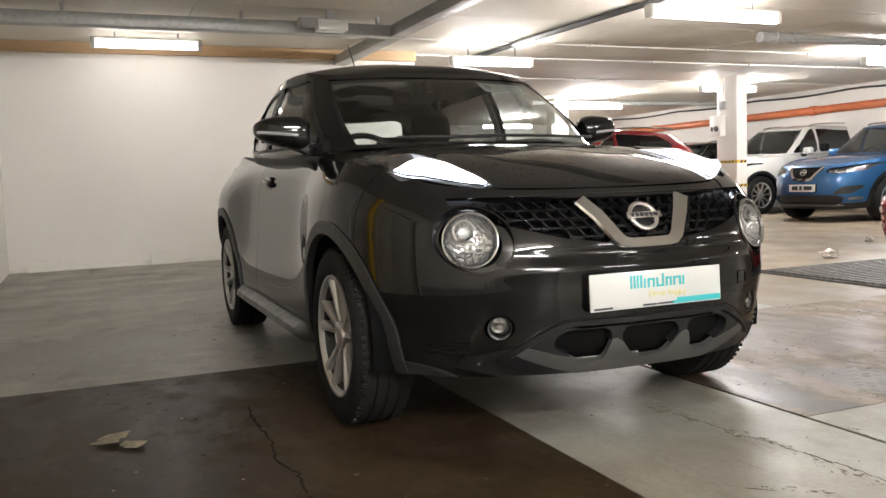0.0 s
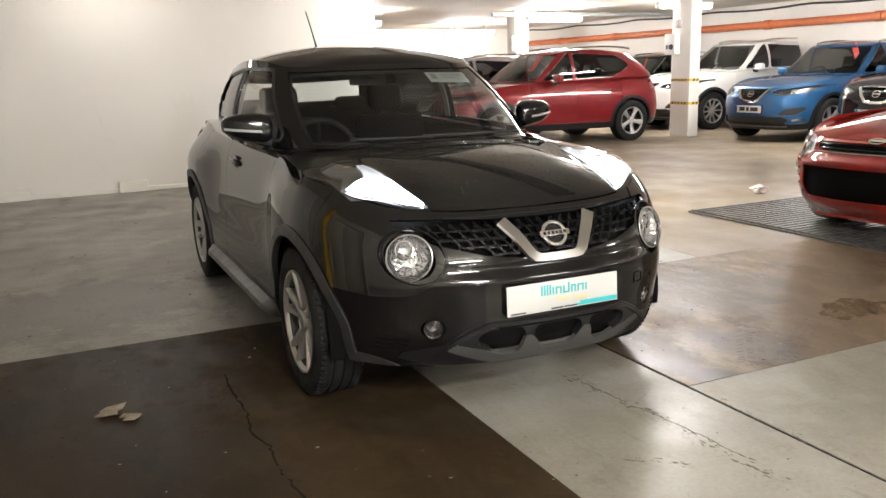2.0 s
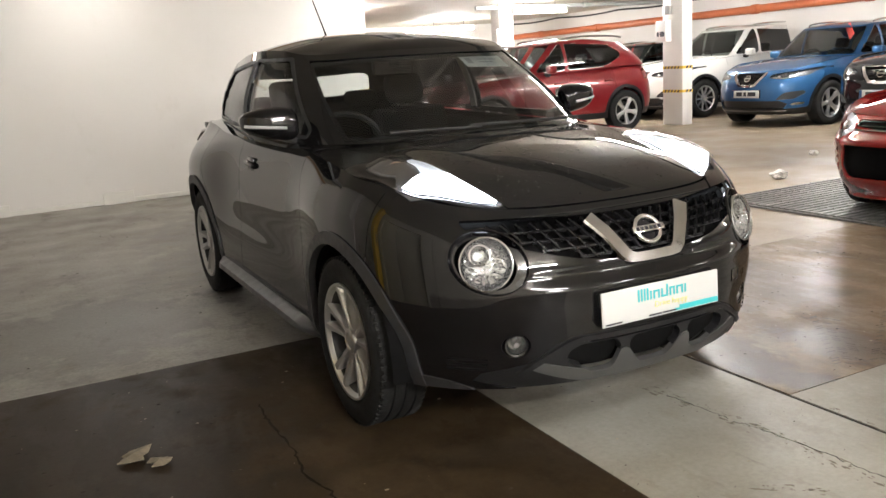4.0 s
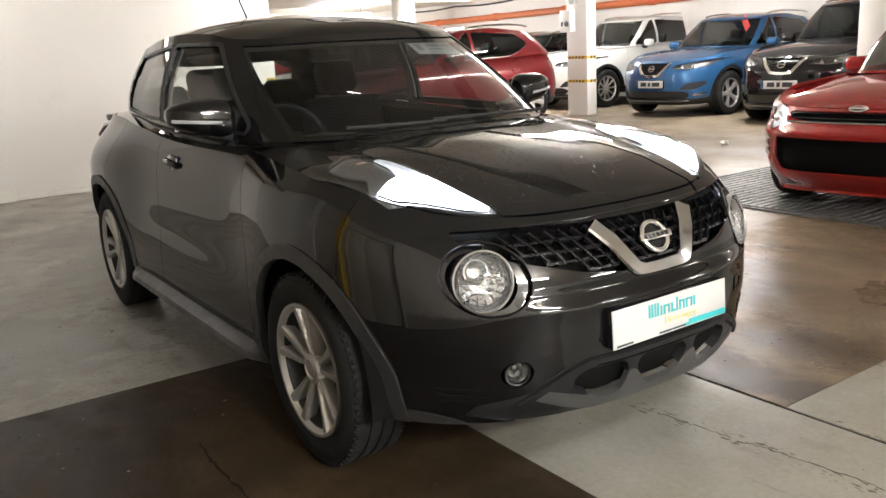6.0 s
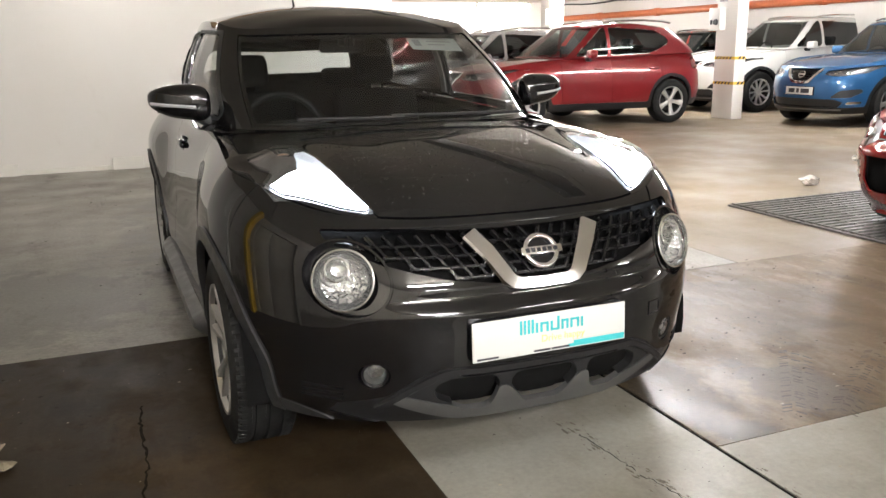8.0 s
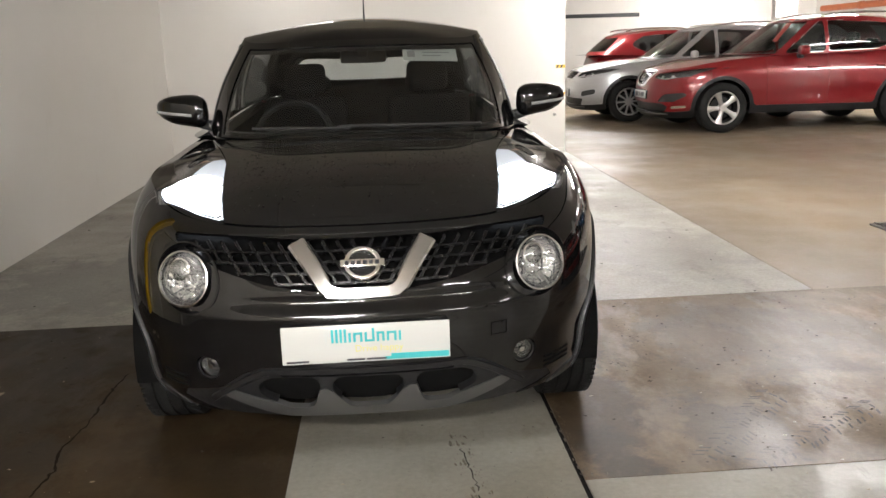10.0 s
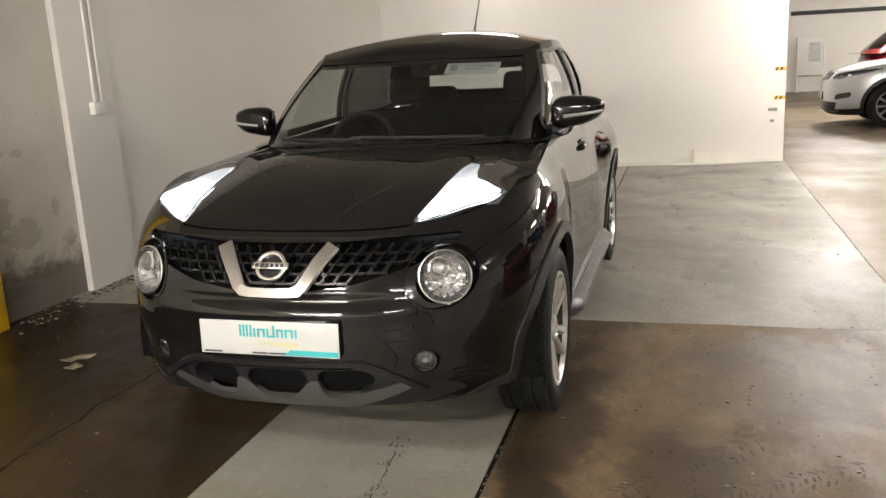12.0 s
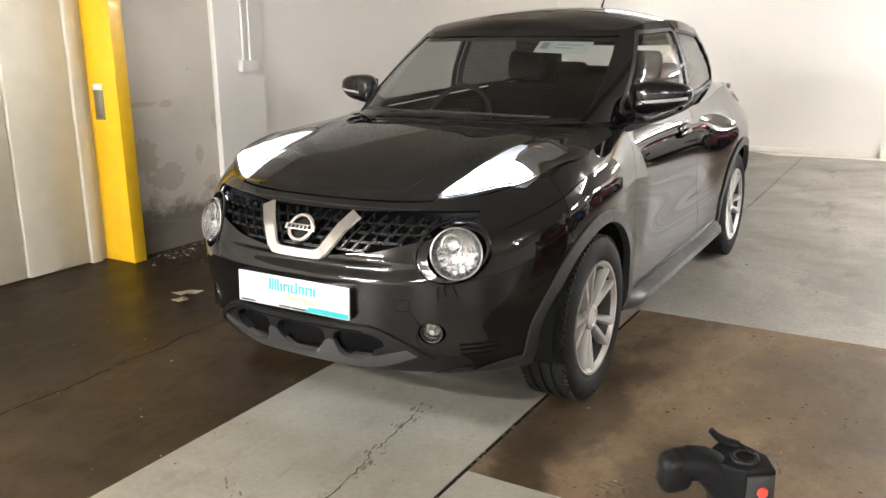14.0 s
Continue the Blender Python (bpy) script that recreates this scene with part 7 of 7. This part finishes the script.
# ---------- marks and wear on the floor ----------
def ribbon(path, width, z, seed, step=0.03, gaps=0.0):
    """A thin wandering strip that follows points on the floor."""
    rng = np.random.default_rng(seed)
    bm = bmesh.new()
    prev = None
    for (x0, y0), (x1, y1) in zip(path, path[1:]):
        n = max(1, int(math.hypot(x1 - x0, y1 - y0) / step))
        dx, dy = (x1 - x0), (y1 - y0)
        d = math.hypot(dx, dy)
        for k in range(n):
            q = k / n
            cx, cy = x0 + dx * q + rng.normal() * 0.004, y0 + dy * q + rng.normal() * 0.004
            w = width * (0.4 + 0.9 * rng.random())
            row = [bm.verts.new((cx - dy / d * w, cy + dx / d * w, z)), bm.verts.new((cx + dy / d * w, cy - dx / d * w, z))]
            if prev and rng.random() > gaps:
                bm.faces.new((prev[0], prev[1], row[1], row[0]))
            prev = row
    return bm


M_CRACK = plain("dirt_in_crack", (0.008, 0.0065, 0.005), 0.9, spec=0.1)
M_RUBBERMARK = plain("rubbed_tyre_rubber", (0.05, 0.038, 0.026), 0.6, grain=0.4, scale=80.0)
M_GRIT = plain("dark_grit", (0.025, 0.02, 0.015), 0.85)
M_CHIP = plain("pale_chip", (0.3, 0.26, 0.2), 0.85)
M_DROP = glass("water_drop", (0.96, 0.97, 0.97), 0.06)

structure("floor_crack", ribbon([(-1.12, -0.86), (-1.14, -1.02), (-1.13, -1.35), (-1.155, -1.61), (-1.125, -1.75), (-1.14, -1.95), (-1.11, -2.28), (-1.13, -2.6)], 0.0052, 0.0008, 1, 0.022, 0.08), M_CRACK, "dark broken crack in the brown concrete floor", "crack")
structure("floor_crack", ribbon([(0.31, -1.77), (0.33, -1.97), (0.34, -2.1), (0.36, -2.2), (0.385, -2.43), (0.40, -2.7)], 0.0022, 0.0008, 2, 0.02, 0.15), M_CRACK, "broken crack in the pale concrete strip", "crack")


def spalling(path, spread, n, lo, hi, seed, label):
    """Ragged flakes of broken surface strewn along a line."""
    rng = np.random.default_rng(seed)
    bm = bmesh.new()
    pts = [Vector((*p, 0)) for p in path]
    for _ in range(n):
        k = rng.integers(len(pts) - 1)
        d = (pts[k + 1] - pts[k]).normalized()
        s = Vector((-d.y, d.x, 0))
        c = pts[k].lerp(pts[k + 1], rng.random()) + s * float(rng.normal()) * spread
        r = lo + (hi - lo) * rng.random() ** 2.5
        ring = []
        for i in range(9):
            a = 6.283 * i / 9
            q = r * (0.35 + 0.9 * rng.random())
            ring.append(bm.verts.new(c + d * (q * 2.0 * math.cos(a)) + s * (q * 0.6 * math.sin(a)) + Vector((0, 0, 0.0005))))
        mid = bm.verts.new(c + Vector((0, 0, 0.0005 + 0.002 * rng.random())))
        for i in range(9):
            bm.faces.new((ring[i], ring[(i + 1) % 9], mid))
    structure("floor_spalling", bm, M_SPALL, label, "spalling", False)["kind"] = "stuff"


M_SPALL = plain("broken_concrete_edge", (0.12, 0.10, 0.075), 0.8, grain=0.6, scale=120.0)
spalling([(0.29, -1.62), (0.33, -1.97), (0.365, -2.25), (0.35, -2.64), (0.40, -2.9)], 0.022, 130, 0.002, 0.014, 31, "chipped and broken surface along the crack in the strip")
spalling([(0.03, -2.49), (0.19, -2.63)], 0.012, 26, 0.002, 0.013, 32, "rough scraped patch in the pale concrete strip")
spalling([(0.70, -1.5), (0.705, -2.1), (0.70, -2.9)], 0.014, 110, 0.002, 0.009, 33, "crumbled edge of the slab along the joint")


def tread_print(a, b, width, label):
    """Rows of short slanted bars left by a tyre tread."""
    rng = np.random.default_rng(7)
    bm = bmesh.new()
    d = Vector((b[0] - a[0], b[1] - a[1], 0))
    n, L = d.normalized(), d.length
    s = Vector((-n.y, n.x, 0))
    k = 0.0
    while k < L:
        for row in (-1, 0, 1):
            if rng.random() < 0.5:
                continue
            c = Vector((a[0], a[1], 0.0009)) + n * (k + 0.01 * rng.random()) + s * (row * width * 0.33)
            h, wd = 0.008 + 0.006 * rng.random(), width * 0.12
            tilt = n * (0.012 * (row or 0.6))
            bm.faces.new([bm.verts.new(p) for p in (c - n * h * 0.5 - s * wd - tilt, c + n * h * 0.5 - s * wd - tilt, c + n * h * 0.5 + s * wd + tilt, c - n * h * 0.5 + s * wd + tilt)])
        k += 0.028
    structure("tyre_mark", bm, M_RUBBERMARK, label, "tyre mark", False)["kind"] = "stuff"


tread_print((1.62, -1.46), (1.16, -1.96), 0.15, "dark tyre tread print on the brown concrete")
tread_print((1.95, -1.62), (1.30, -2.02), 0.12, "second faint tyre tread print on the concrete")


def scatter(name, label, category, mat, n, x0, x1, y0, y1, lo, hi, seed):
    rng = np.random.default_rng(seed)
    bm = bmesh.new()
    for _ in range(n):
        cx, cy = x0 + (x1 - x0) * rng.random(), y0 + (y1 - y0) * rng.random()
        r = lo + (hi - lo) * rng.random() ** 3
        k = 5
        turn = rng.random() * 6.28
        ring = [(cx + r * (0.5 + rng.random()) * math.cos(turn + 6.283 * i / k), cy + 0.6 * r * (0.5 + rng.random()) * math.sin(turn + 6.283 * i / k)) for i in range(k)]
        top = bm.verts.new((cx, cy, 0.001 + r * 0.3))
        vs = [bm.verts.new((px, py, 0.0006)) for px, py in ring]
        for i in range(k):
            bm.faces.new((vs[i], vs[(i + 1) % k], top))
    ob = part(name, bm, mat, None, label, False)
    return tagged(ob, label, category, kind="stuff")


scatter("floor_grit", "dark grit and flecks scattered on the brown concrete", "grit", M_GRIT, 380, 0.75, 3.2, -2.0, -0.08, 0.002, 0.010, 11)
scatter("floor_grit", "dark grit scattered on the damp floor", "grit", M_GRIT, 260, -2.4, -0.3, -3.2, -0.1, 0.003, 0.012, 12)
scatter("floor_grit", "dark grit scattered over the pale concrete strip", "grit", M_GRIT, 150, -0.28, 0.66, -3.4, -0.3, 0.0015, 0.006, 13)
scatter("floor_grit", "dark specks on the grey floor bay", "grit", M_GRIT, 200, -2.4, 2.4, 0.1, 6.0, 0.003, 0.012, 16)
scatter("floor_chips", "pale chips and dust scattered on the floor", "chips", M_CHIP, 160, -2.4, 2.6, -2.8, -0.1, 0.002, 0.009, 14)
scatter("floor_chips", "pale debris along the foot of the bare wall", "debris", M_CHIP, 110, -2.54, -2.3, -0.76, 0.5, 0.003, 0.02, 15)
scatter("floor_grit", "dark dirt along the foot of the bare wall", "dirt", M_GRIT, 320, -2.54, -2.35, -0.76, 0.6, 0.003, 0.025, 17)


# ---------- rain drops standing on the black car ----------
def water_drops():
    rng = np.random.default_rng(21)
    shape = CROSSOVER
    base = bmesh.new()
    bmesh.ops.create_icosphere(base, subdivisions=1, radius=1.0)
    P = np.array([v.co[:] for v in base.verts])
    T = [[v.index for v in f.verts] for f in base.faces]
    base.free()
    V, F = [], []
    n = 9500
    u = rng.random(n) * 0.46
    s = rng.random(n) ** 0.55 * 0.96 + 0.02
    e = 0.004
    p = np.stack(shape.bonnet(u, s), -1)
    du = np.stack(shape.bonnet(u + e, s), -1) - p
    ds = np.stack(shape.bonnet(u, s + e), -1) - p
    nr = np.cross(du, ds)
    nr /= np.maximum(np.linalg.norm(nr, axis=1, keepdims=True), 1e-9)
    nr *= np.sign(nr[:, 2:3])
    for i in range(n):
        side = 1 if rng.random() < 0.5 else -1
        edge = float(BONNET_EDGE(p[i, 1]))
        if p[i, 0] > edge - 0.01 or nr[i, 2] < 0.5:
            continue
        r = 0.0013 + 0.0034 * rng.random() ** 2.5
        lift = 0.008 * math.exp(-(((p[i, 0] - edge + 0.12) / 0.12) ** 2)) * min(1, max(0, (p[i, 1] + 1.95) / 0.3)) * min(1, max(0, (-0.85 - p[i, 1]) / 0.3))
        c = (p[i] + (0, 0, lift)) * (side, 1, 1)
        k = len(V)
        V += [tuple(c + q * (r, r * 1.15, r * 0.55)) for q in P]
        F += [[a + k for a in t] for t in T]
    ob = ob_from("water_drops", V, F, M_DROP, None, "clear rain drops standing on the black bonnet")
    return tagged(ob, "clear rain drops standing on the black bonnet", "water drops", kind="stuff")


water_drops()
